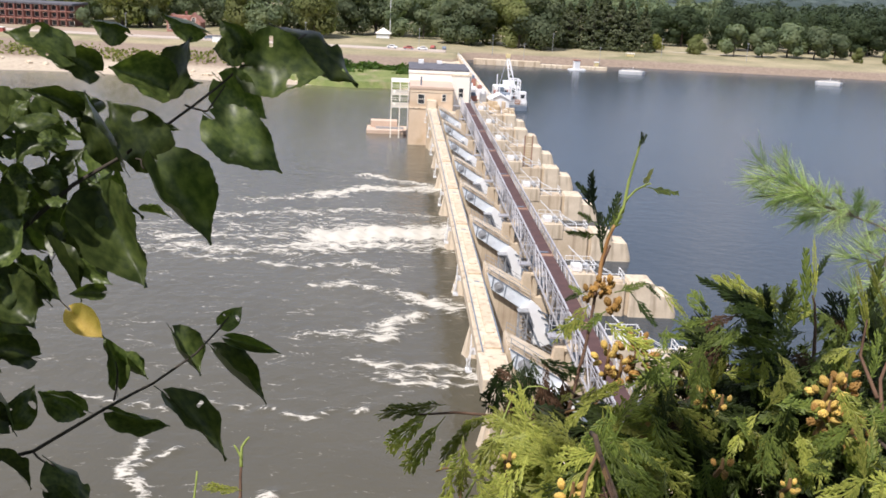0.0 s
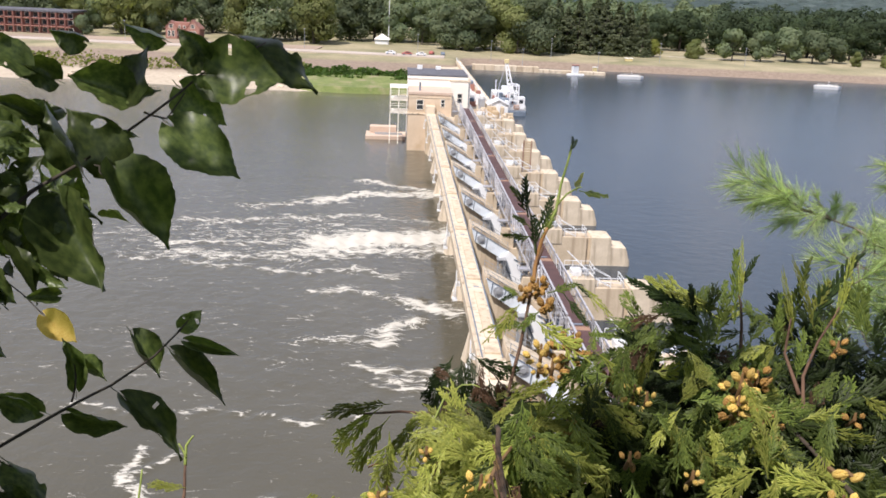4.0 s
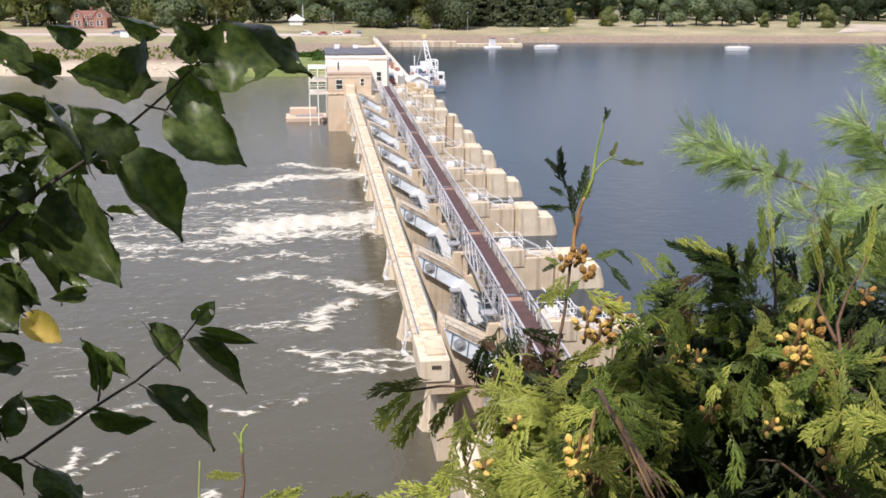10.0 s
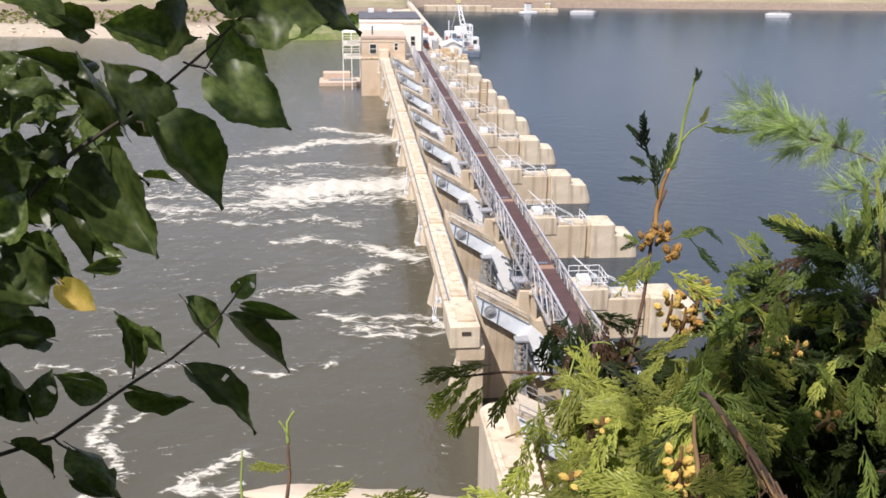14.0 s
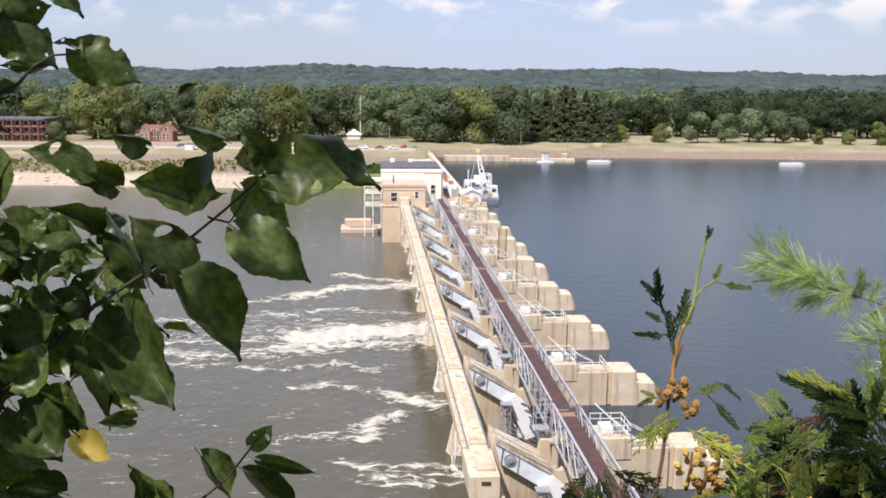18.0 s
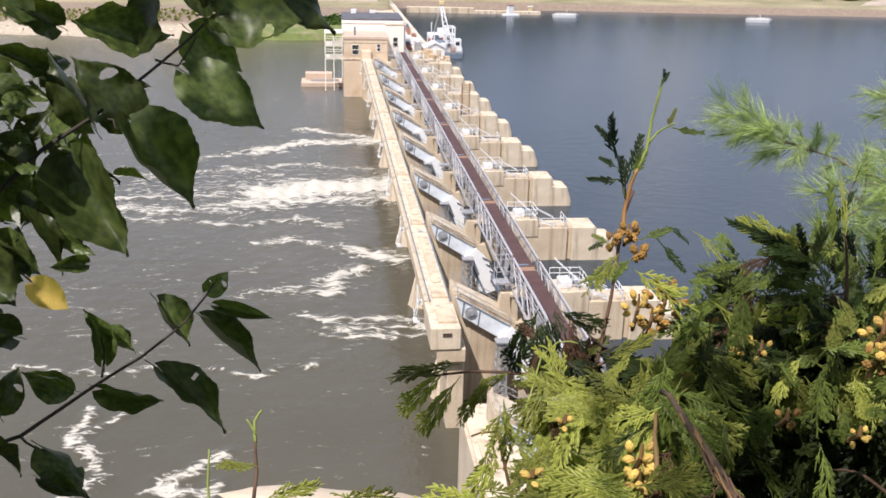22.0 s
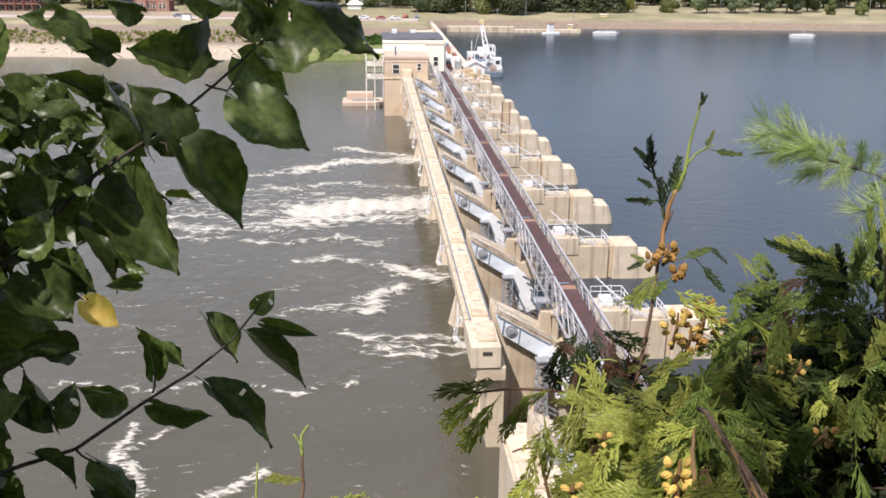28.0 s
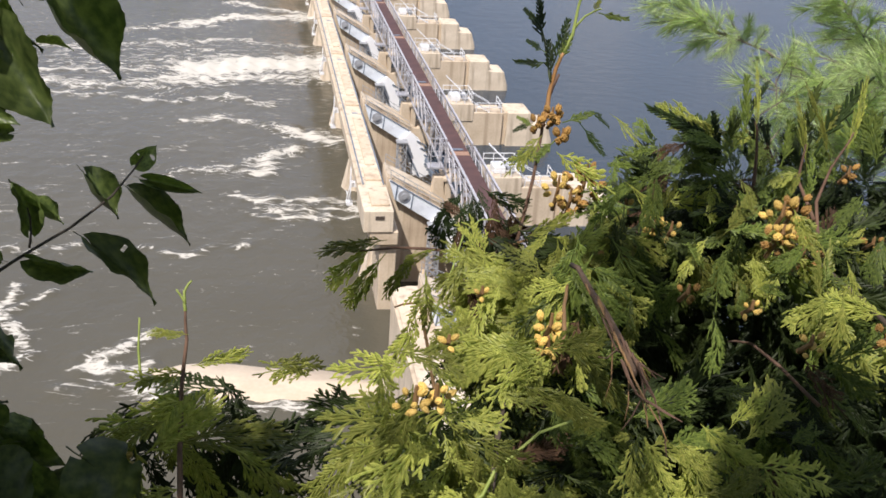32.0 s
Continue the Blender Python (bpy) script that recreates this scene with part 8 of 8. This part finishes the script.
cedar_combs((
    ((0.247, 0.803, -0.263), (0.265, 0.789, -0.271), 0.3, "D"),
    ((0.239, 0.802, -0.274), (0.264, 0.781, -0.295), 0.28, "D"),
    ((0.199, 0.812, -0.278), (0.182, 0.808, -0.287), 0.4, "D"),
    ((0.202, 0.809, -0.282), (0.184, 0.811, -0.274), 0.4, "M"),
    ((0.399, 0.843, -0.305), (0.372, 0.857, -0.282), 0.55, "D"),
    ((0.355, 0.756, -0.272), (0.314, 0.774, -0.261), 0.4, "D"),
    ((0.347, 0.764, -0.263), (0.297, 0.784, -0.251), 0.3, "D"),
    ((0.351, 0.762, -0.264), (0.349, 0.763, -0.247), 0.5, "D"),
    ((0.402, 0.843, -0.299), (0.405, 0.846, -0.267), 0.4, "M"),
    ((0.406, 0.842, -0.299), (0.417, 0.834, -0.285), 0.5, "L"),
    ((0.41, 0.838, -0.303), (0.42, 0.831, -0.291), 0.5, "L"),
    ((0.221, 0.801, -0.292), (0.204, 0.794, -0.311), 0.5, "M"),
))
cedar_combs((
    ((0.211, 0.799, -0.302), (0.179, 0.799, -0.313), 0.4, "M"),
    ((0.485, 0.809, -0.304), (0.515, 0.814, -0.226), 0.3, "D"),
    ((0.471, 0.813, -0.304), (0.474, 0.823, -0.237), 0.3, "M"),
    ((0.416, 0.826, -0.305), (0.409, 0.839, -0.234), 0.22, "M"),
    ((0.419, 0.835, -0.278), (0.428, 0.834, -0.238), 0.3, "D"),
    ((0.484, 0.814, -0.291), (0.492, 0.813, -0.252), 0.4, "L"),
    ((0.4, 0.823, -0.323), (0.402, 0.828, -0.276), 0.4, "M"),
    ((0.45, 0.814, -0.317), (0.452, 0.819, -0.27), 0.35, "M"),
))
cone_cluster(cedar, (0.205, 0.816, -0.28), 5, 0.02, "brown", 500, 0.0135)
cone_cluster(cedar, (0.216, 0.809, -0.271), 7, 0.022, "brown", 501, 0.0135)
cone_cluster(cedar, (0.225, 0.796, -0.285), 5, 0.018, "brown", 502, 0.0135)
cone_cluster(cedar, (0.22, 0.769, -0.328), 14, 0.036, "yellow", 503, 0.0125)
cone_cluster(cedar, (0.248, 0.784, -0.328), 16, 0.04, "brown", 504, 0.0125)
cone_cluster(cedar, (0.231, 0.763, -0.336), 10, 0.032, "brown", 505, 0.0125)
cone_cluster(cedar, (0.252, 0.793, -0.319), 6, 0.022, "brown", 506, 0.0125)
cone_cluster(cedar, (0.16, 0.514, -0.322), 9, 0.024, "yellow", 507, 0.0115)
cone_cluster(cedar, (0.158, 0.508, -0.334), 6, 0.02, "yellow", 508, 0.011)
cone_cluster(cedar, (0.24, 0.697, -0.363), 4, 0.018, "brown", 509, 0.011)
cone_cluster(cedar, (0.091, 0.502, -0.327), 3, 0.012, "yellow", 510, 0.009)
cone_cluster(cedar, (0.121, 0.563, -0.324), 3, 0.013, "yellow", 511, 0.009)
cone_cluster(cedar, (0.288, 0.776, -0.345), 4, 0.018, "yellow", 512, 0.01)
cone_cluster(cedar, (0.303, 0.732, -0.345), 7, 0.026, "yellow", 513, 0.0105)
cone_cluster(cedar, (0.267, 0.553, -0.317), 4, 0.018, "brown", 514, 0.009)
cone_cluster(cedar, (0.399, 0.762, -0.348), 8, 0.028, "brown", 515, 0.0115)
cone_cluster(cedar, (0.363, 0.626, -0.287), 11, 0.03, "yellow", 516, 0.0125)
cone_cluster(cedar, (0.377, 0.633, -0.285), 8, 0.026, "brown", 517, 0.012)
cone_cluster(cedar, (0.36, 0.619, -0.307), 9, 0.026, "brown", 518, 0.0125)
cone_cluster(cedar, (0.38, 0.612, -0.311), 14, 0.036, "brown", 519, 0.012)
cone_cluster(cedar, (0.357, 0.607, -0.293), 6, 0.018, "yellow", 520, 0.0125)
cone_cluster(cedar, (0.382, 0.464, -0.297), 12, 0.026, "yellow", 521, 0.0115)
cone_cluster(cedar, (0.387, 0.455, -0.303), 12, 0.024, "yellow", 522, 0.0115)
cone_cluster(cedar, (0.375, 0.476, -0.307), 6, 0.02, "brown", 523, 0.0105)
cone_cluster(cedar, (0.377, 0.467, -0.274), 1, 0.004, "yellow", 524, 0.0125)
cone_cluster(cedar, (0.385, 0.462, -0.273), 1, 0.004, "yellow", 525, 0.0125)
cone_cluster(cedar, (0.309, 0.537, -0.32), 5, 0.016, "yellow", 526, 0.008)
cone_cluster(cedar, (0.324, 0.479, -0.314), 5, 0.018, "yellow", 527, 0.009)
cone_cluster(cedar, (0.532, 0.696, -0.268), 5, 0.022, "yellow", 528, 0.0105)
cone_cluster(cedar, (0.536, 0.683, -0.293), 4, 0.016, "yellow", 529, 0.01)
cone_cluster(cedar, (0.539, 0.726, -0.317), 2, 0.012, "yellow", 530, 0.0115)
cone_cluster(cedar, (0.492, 0.763, -0.302), 5, 0.02, "brown", 531, 0.012)
cone_cluster(cedar, (0.31, 0.71, -0.34), 5, 0.022, "yellow", 532, 0.0095)
cone_cluster(cedar, (0.479, 0.677, -0.333), 3, 0.016, "brown", 533, 0.01)
cone_cluster(cedar, (0.06, 0.398, -0.3), 7, 0.022, "yellow", 560, 0.0095)
cone_cluster(cedar, (0.071, 0.398, -0.298), 6, 0.02, "yellow", 561, 0.0095)
sapling = thing("cedar_sapling", Matrix.Identity(4), "young white cedar with a pale green forked tip", "cedar sapling")
put_stem("leader", sapling, ((-0.084, 0.477, -0.489), (-0.094, 0.549, -0.45), (-0.096, 0.592, -0.426), (-0.094, 0.621, -0.399), (-0.097, 0.633, -0.378)), 0.0024, 0.001, CEDAR_BARK)
put_stem("leader_tip", sapling, ((-0.097, 0.633, -0.378), (-0.098, 0.64, -0.365), (-0.093, 0.645, -0.358)), 0.0014, 0.0008, GREEN_STEM, "pale green growing tip")
put_stem("side_tip", sapling, ((-0.097, 0.636, -0.373), (-0.104, 0.64, -0.363)), 0.001, 0.0007, GREEN_STEM)
put_stem("side_tip", sapling, ((-0.125, 0.599, -0.425), (-0.129, 0.614, -0.4), (-0.13, 0.626, -0.38)), 0.0012, 0.0007, GREEN_STEM)
cedar_fill(sapling, (
    ((-0.14, 0.623, -0.421), (0.078, 0.01, -0.006), (0.025, -0.139, -0.025), 0.1, 24, -80),
    ((-0.045, 0.63, -0.468), (0.05, 0.002, -0.001), (0.009, -0.125, 0.002), 0.15, 6, -100),
), 53, size=(0.035, 0.07))
cedar_fill(sapling, (
    ((-0.162, 0.668, -0.455), (0.104, 0.013, -0.008), (0.024, -0.139, -0.055), 0.1, 46, -80),
    ((-0.057, 0.668, -0.483), (0.091, 0.002, -0.001), (0.01, -0.131, -0.037), 0.1, 20, -80),
), 54, dark=1, size=(0.04, 0.08), inner=True)
for b, t, w in (
    ((-0.094, 0.625, -0.394), (-0.121, 0.622, -0.39), 0.5),
    ((-0.091, 0.612, -0.414), (-0.052, 0.621, -0.409), 0.5),
    ((-0.095, 0.61, -0.417), (-0.136, 0.599, -0.421), 0.7),
    ((-0.034, 0.617, -0.417), (0.005, 0.619, -0.417), 0.6),
    ((0.005, 0.652, -0.439), (-0.039, 0.647, -0.444), 0.7),
):
    b, t = near_point(b), near_point(t)
    share("spray", FRONDS[int(w * 10) % 5], sapling, placed(b, t, (t - b).length * w, EYE - b))
cone_cluster(sapling, (-0.135, 0.559, -0.46), 4, 0.018, "yellow", 190)
sapling.matrix_basis = Matrix.Translation(EYE) @ Matrix.Scale(1.2, 4) @ Matrix.Translation(-EYE)



# ---- white pine ----
def tuft_mesh(seed):
    """A brush of pine needles, 1 long: slender needles in bundles, swept forward and bowed at the tip."""
    rng = random.Random(seed)
    verts, faces = [], []
    bow = Vector((rng.uniform(-0.12, 0.12), 0, rng.uniform(-0.1, 0.12)))
    for _ in range(20):
        t = rng.uniform(-0.1, 0.42)
        a0, b0 = rng.uniform(0, 6.3), radians(rng.uniform(8, 52) * (1.2 - 0.8 * t))
        n = rng.uniform(0.5, 0.74)
        for _ in range(4):
            a, b = a0 + rng.gauss(0, 0.26), b0 + rng.gauss(0, 0.1)
            p = Vector((0, t, 0)) + bow * t * t
            d = Vector((math.cos(a) * math.sin(b), math.cos(b), math.sin(a) * math.sin(b)))
            k = n * rng.uniform(0.85, 1.1)
            m = p + d * k * 0.5
            e = p + d * k + Vector((0, 0.05 * k, -0.13 * k)) + bow * k
            side = d.cross(Vector((rng.gauss(0, 1), rng.gauss(0, 1), rng.gauss(0, 1)))).normalized() * 0.0052
            i = len(verts)
            verts += [p - side * 0.7, p + side * 0.7, m + side, m - side, e]
            faces += [(i, i + 1, i + 2, i + 3), (i + 3, i + 2, i + 4)]
    mesh = bpy.data.meshes.new("needle_tuft")
    mesh.from_pydata(verts, [], faces)
    mesh.materials.append(PINE_NEEDLE)
    return mesh


TUFTS = [tuft_mesh(60 + k) for k in range(6)]


def pine_bough(tree, label, stem, tufts, seed):
    """A bough of the pine: a bare stem whose side shoots each end in a brush of needles, with a few shorter brushes round it."""
    rng = random.Random(seed)
    stem_ob = put_stem("bough", tree, stem, 0.006, 0.0022, PINE_BARK, label)
    line = [near_point(p) for p in stem]
    fine = [a.lerp(b, i / 8) for a, b in zip(line, line[1:]) for i in range(9)]
    for q in tufts:
        p, tip_ = near_point(q[:3]), near_point(q[3:6])
        d = tip_ - p
        tip_ = p + d * 0.66
        s = d.length * 0.66
        # the shoot springs from the stem a little behind the brush
        root = min(fine, key=lambda f: (f - (p - d * 0.35)).length)
        part("shoot", tube(bmesh.new(), (root, root.lerp(p, 0.55) + Vector((0, 0, -0.006)), p, p + d * 0.55), (0.0034, 0.0028, 0.0022, 0.001), 5), PINE_BARK, stem_ob)
        share("needle_tuft", TUFTS[rng.randrange(6)], stem_ob, placed(p, tip_, s, Vector((rng.uniform(-0.3, 0.3), -1, 0.5))))
        for _ in range(5):
            f = rng.uniform(-0.4, 0.45)
            turn = Matrix.Rotation(radians(rng.choice((-1, 1)) * rng.uniform(10, 60)), 3, (EYE - p).normalized())
            e = turn @ d * rng.uniform(0.34, 0.56) + Vector((0, rng.uniform(-0.06, 0.06), -0.01))
            b = p + d * f
            share("needle_tuft", TUFTS[rng.randrange(6)], stem_ob, placed(b, b + e, e.length, Vector((rng.uniform(-0.3, 0.3), -1, 0.5))))


pine = thing("pine_tree", Matrix.Identity(4), "young white pine with soft blue-green needles", "pine tree")
put_stem("trunk", pine, ((1.78, 1.87, -9), (1.78, 1.87, -3), (1.78, 1.87, -0.409), (1.78, 1.87, 0.091)), 0.05, 0.02, PINE_BARK, sides=10)
pine_bough(pine, "soft green long-needled bough", ((2.255, 2.415, -0.708), (1.998, 2.437, -0.753), (1.783, 2.592, -0.766), (1.581, 2.715, -0.775), (1.501, 2.771, -0.734), (1.375, 2.848, -0.674), (1.298, 2.888, -0.654), (1.248, 2.912, -0.645)), (
    (1.175, 2.876, -0.602, 0.955, 2.949, -0.422),
    (1.165, 2.93, -0.603, 0.925, 2.996, -0.49),
    (1.147, 2.983, -0.619, 0.92, 3.014, -0.659),
    (1.288, 2.967, -0.662, 1.076, 2.999, -0.718),
    (1.227, 2.877, -0.614, 1.107, 2.908, -0.506),
    (1.29, 2.898, -0.627, 1.214, 2.914, -0.514),
    (1.344, 2.922, -0.643, 1.325, 2.917, -0.519),
    (1.254, 2.833, -0.651, 1.171, 2.807, -0.744),
    (1.344, 2.843, -0.651, 1.375, 2.812, -0.545),
    (1.401, 2.859, -0.689, 1.296, 2.856, -0.742),
    (1.472, 2.866, -0.728, 1.354, 2.866, -0.797),
    (1.455, 2.749, -0.711, 1.391, 2.764, -0.613),
), 1)
pine_bough(pine, "feathery green bough", ((2.066, 2.181, -0.607), (1.738, 2.279, -0.622), (1.613, 2.372, -0.607), (1.518, 2.444, -0.56), (1.461, 2.484, -0.528), (1.417, 2.525, -0.45)), (
    (1.386, 2.47, -0.441, 1.252, 2.524, -0.292),
    (1.392, 2.513, -0.449, 1.241, 2.563, -0.397),
    (1.458, 2.517, -0.505, 1.244, 2.601, -0.447),
    (1.493, 2.539, -0.544, 1.294, 2.614, -0.514),
    (1.457, 2.435, -0.538, 1.271, 2.494, -0.56),
    (1.44, 2.507, -0.475, 1.438, 2.488, -0.373),
    (1.525, 2.49, -0.563, 1.517, 2.478, -0.458),
    (1.484, 2.39, -0.55, 1.348, 2.419, -0.6),
    (1.588, 2.365, -0.598, 1.573, 2.371, -0.432),
    (1.604, 2.406, -0.6, 1.514, 2.45, -0.478),
    (1.606, 2.456, -0.605, 1.428, 2.531, -0.575),
    (1.454, 2.439, -0.529, 1.483, 2.408, -0.397),
), 2)
pine_bough(pine, "green bough with a pale stem", ((1.837, 1.969, -0.332), (1.581, 2.045, -0.181), (1.5, 2.107, -0.144), (1.461, 2.135, -0.119)), (
    (1.428, 2.085, -0.119, 1.331, 2.114, -0.055),
    (1.465, 2.108, -0.13, 1.336, 2.159, -0.022),
    (1.506, 2.127, -0.146, 1.449, 2.133, -0.065),
    (1.563, 2.135, -0.16, 1.501, 2.139, -0.189),
    (1.537, 2.029, -0.169, 1.464, 2.05, -0.087),
    (1.581, 2.045, -0.181, 1.519, 2.048, -0.232),
    (1.606, 2.077, -0.176, 1.568, 2.073, -0.096),
    (1.577, 1.971, -0.192, 1.506, 1.987, -0.197),
), 3)
pine_bough(pine, "slender bough with a bare pale stem", ((1.877, 1.982, -0.434), (1.618, 2.058, -0.349), (1.483, 2.164, -0.296), (1.429, 2.202, -0.272), (1.381, 2.235, -0.25)), (
    (1.35, 2.184, -0.247, 1.263, 2.21, -0.109),
    (1.363, 2.222, -0.249, 1.25, 2.262, -0.142),
    (1.377, 2.261, -0.249, 1.178, 2.339, -0.205),
    (1.389, 2.3, -0.25, 1.247, 2.345, -0.25),
    (1.436, 2.154, -0.236, 1.361, 2.171, -0.188),
    (1.472, 2.177, -0.252, 1.405, 2.193, -0.161),
    (1.407, 2.265, -0.26, 1.417, 2.233, -0.161),
    (1.45, 2.114, -0.289, 1.344, 2.144, -0.304),
    (1.427, 2.175, -0.306, 1.219, 2.26, -0.322),
    (1.383, 2.25, -0.308, 1.244, 2.298, -0.279),
    (1.404, 2.282, -0.324, 1.338, 2.27, -0.425),
    (1.496, 2.104, -0.311, 1.421, 2.13, -0.217),
    (1.553, 2.119, -0.269, 1.446, 2.161, -0.22),
    (1.583, 2.147, -0.266, 1.488, 2.173, -0.291),
), 4)
pine_bough(pine, "dense green bough", ((1.776, 1.873, -0.41), (1.549, 1.92, -0.353), (1.513, 1.951, -0.336), (1.479, 1.978, -0.323)), (
    (1.452, 1.924, -0.315, 1.341, 1.965, -0.315),
    (1.476, 1.955, -0.324, 1.38, 1.979, -0.367),
    (1.482, 1.996, -0.351, 1.424, 2.011, -0.279),
    (1.549, 1.999, -0.34, 1.467, 2.035, -0.246),
    (1.495, 1.912, -0.345, 1.425, 1.934, -0.298),
    (1.539, 1.926, -0.36, 1.475, 1.951, -0.273),
    (1.488, 2.003, -0.422, 1.378, 2.052, -0.376),
    (1.434, 1.919, -0.413, 1.316, 1.964, -0.412),
    (1.454, 1.95, -0.436, 1.362, 1.972, -0.463),
    (1.546, 1.933, -0.43, 1.466, 1.964, -0.386),
), 5)
pine_bough(pine, "dense feathery bough", ((1.916, 1.969, -0.608), (1.702, 1.998, -0.604), (1.596, 2.081, -0.607), (1.482, 2.158, -0.623), (1.359, 2.232, -0.638)), (
    (1.291, 2.207, -0.612, 1.079, 2.289, -0.584),
    (1.284, 2.259, -0.61, 1.119, 2.321, -0.563),
    (1.341, 2.281, -0.58, 1.219, 2.326, -0.524),
    (1.453, 2.242, -0.651, 1.27, 2.321, -0.624),
    (1.46, 2.112, -0.656, 1.259, 2.191, -0.689),
    (1.372, 2.2, -0.716, 1.168, 2.274, -0.728),
    (1.437, 2.197, -0.751, 1.199, 2.281, -0.799),
    (1.253, 2.214, -0.661, 1.089, 2.263, -0.662),
    (1.349, 2.215, -0.632, 1.193, 2.251, -0.686),
    (1.469, 2.184, -0.647, 1.339, 2.253, -0.557),
    (1.574, 2.17, -0.619, 1.489, 2.212, -0.538),
), 6)
pine_bough(pine, "dense feathery bough", ((1.799, 1.805, -0.586), (1.614, 1.812, -0.575), (1.538, 1.877, -0.568), (1.458, 1.937, -0.573)), (
    (1.504, 1.833, -0.544, 1.372, 1.906, -0.498),
    (1.517, 1.886, -0.504, 1.422, 1.93, -0.459),
    (1.554, 1.917, -0.47, 1.473, 1.954, -0.411),
    (1.561, 1.92, -0.628, 1.429, 1.978, -0.632),
    (1.363, 1.924, -0.67, 1.176, 1.99, -0.713),
    (1.458, 1.937, -0.573, 1.356, 1.979, -0.547),
    (1.503, 1.946, -0.604, 1.401, 1.966, -0.655),
    (1.51, 1.801, -0.628, 1.407, 1.838, -0.641),
    (1.545, 1.859, -0.521, 1.476, 1.889, -0.462),
    (1.587, 1.89, -0.474, 1.523, 1.916, -0.412),
    (1.535, 1.926, -0.671, 1.378, 1.979, -0.734),
), 7)


def pine_inner(tree, label, corner, across, down, count, reach, seed):
    """The close inner growth of the pine: brushes on short shoots along one crooked bough."""
    rng = random.Random(seed)
    corner, across, down = Vector(corner), Vector(across), Vector(down)
    stem_ob = put_stem("bough", tree, [corner + across * a + down * b for a, b in ((1.3, 0.75), (0.9, 0.6), (0.55, 0.55), (0.2, 0.45))], 0.006, 0.0022, PINE_BARK, label)
    for _ in range(count):
        p = near_point((corner + across * rng.random() + down * rng.random()) * rng.uniform(0.97, 1.05))
        ang = radians(rng.gauss(150, 55))
        d = (Vector((math.cos(ang) * 0.85, math.cos(ang) * -0.35, math.sin(ang))) + Vector((0, rng.uniform(-0.5, 0.2), 0))).normalized() * reach * rng.uniform(0.7, 1.15)
        part("shoot", tube(bmesh.new(), (p - d * 0.5, p, p + d * 0.5), (0.002, 0.0018, 0.001), 5), PINE_BARK, stem_ob)
        share("needle_tuft", TUFTS[rng.randrange(6)], stem_ob, placed(p, p + d, d.length, Vector((rng.uniform(-0.3, 0.3), -1, 0.5))))


for k, (corner, across, down, count) in enumerate((
    (*((1.13, 2.366, -0.59), (0.289, -0.147, 0.043), (0.002, -0.079, -0.254)), 44),
    (*((1.207, 2.001, -0.496), (0.275, -0.177, 0.051), (0.002, -0.077, -0.246)), 40),
    (*((1.286, 2.093, -0.402), (0.252, -0.165, 0.042), (0.007, -0.034, -0.136)), 22),
)):
    pine_inner(pine, "close inner bough in half shade", corner, across, down, count, 0.13, 90 + k)
snag = thing("dead_snag", Matrix.Identity(4), "broken dead grey-brown stub of a trunk", "dead trunk")
put_stem("trunk", snag, ((0.579, 0.798, -0.47), (0.603, 0.833, -0.448), (0.619, 0.862, -0.421), (0.629, 0.885, -0.382), (0.642, 0.905, -0.341), (0.647, 0.913, -0.309), (0.653, 0.917, -0.283)), 0.0125, 0.0072, SNAG_BARK, sides=11)
put_stem("splinter", snag, ((0.655, 0.911, -0.291), (0.656, 0.915, -0.276), (0.658, 0.917, -0.264)), 0.0036, 0.0006, SNAG_BARK, "upright splinter of broken wood")
put_stem("splinter", snag, ((0.647, 0.912, -0.292), (0.648, 0.915, -0.279), (0.649, 0.917, -0.27)), 0.0040, 0.0008, SNAG_BARK)
put_stem("splinter", snag, ((0.648, 0.906, -0.29), (0.649, 0.91, -0.274), (0.649, 0.911, -0.269)), 0.003, 0.0006, SNAG_BARK)
put_stem("side_twig", snag, ((0.635, 0.872, -0.353), (0.656, 0.853, -0.327), (0.669, 0.824, -0.304), (0.671, 0.793, -0.301)), 0.005, 0.003, BARK)
put_stem("side_twig", snag, ((0.618, 0.862, -0.407), (0.617, 0.872, -0.349), (0.614, 0.888, -0.268)), 0.004, 0.002, BARK)
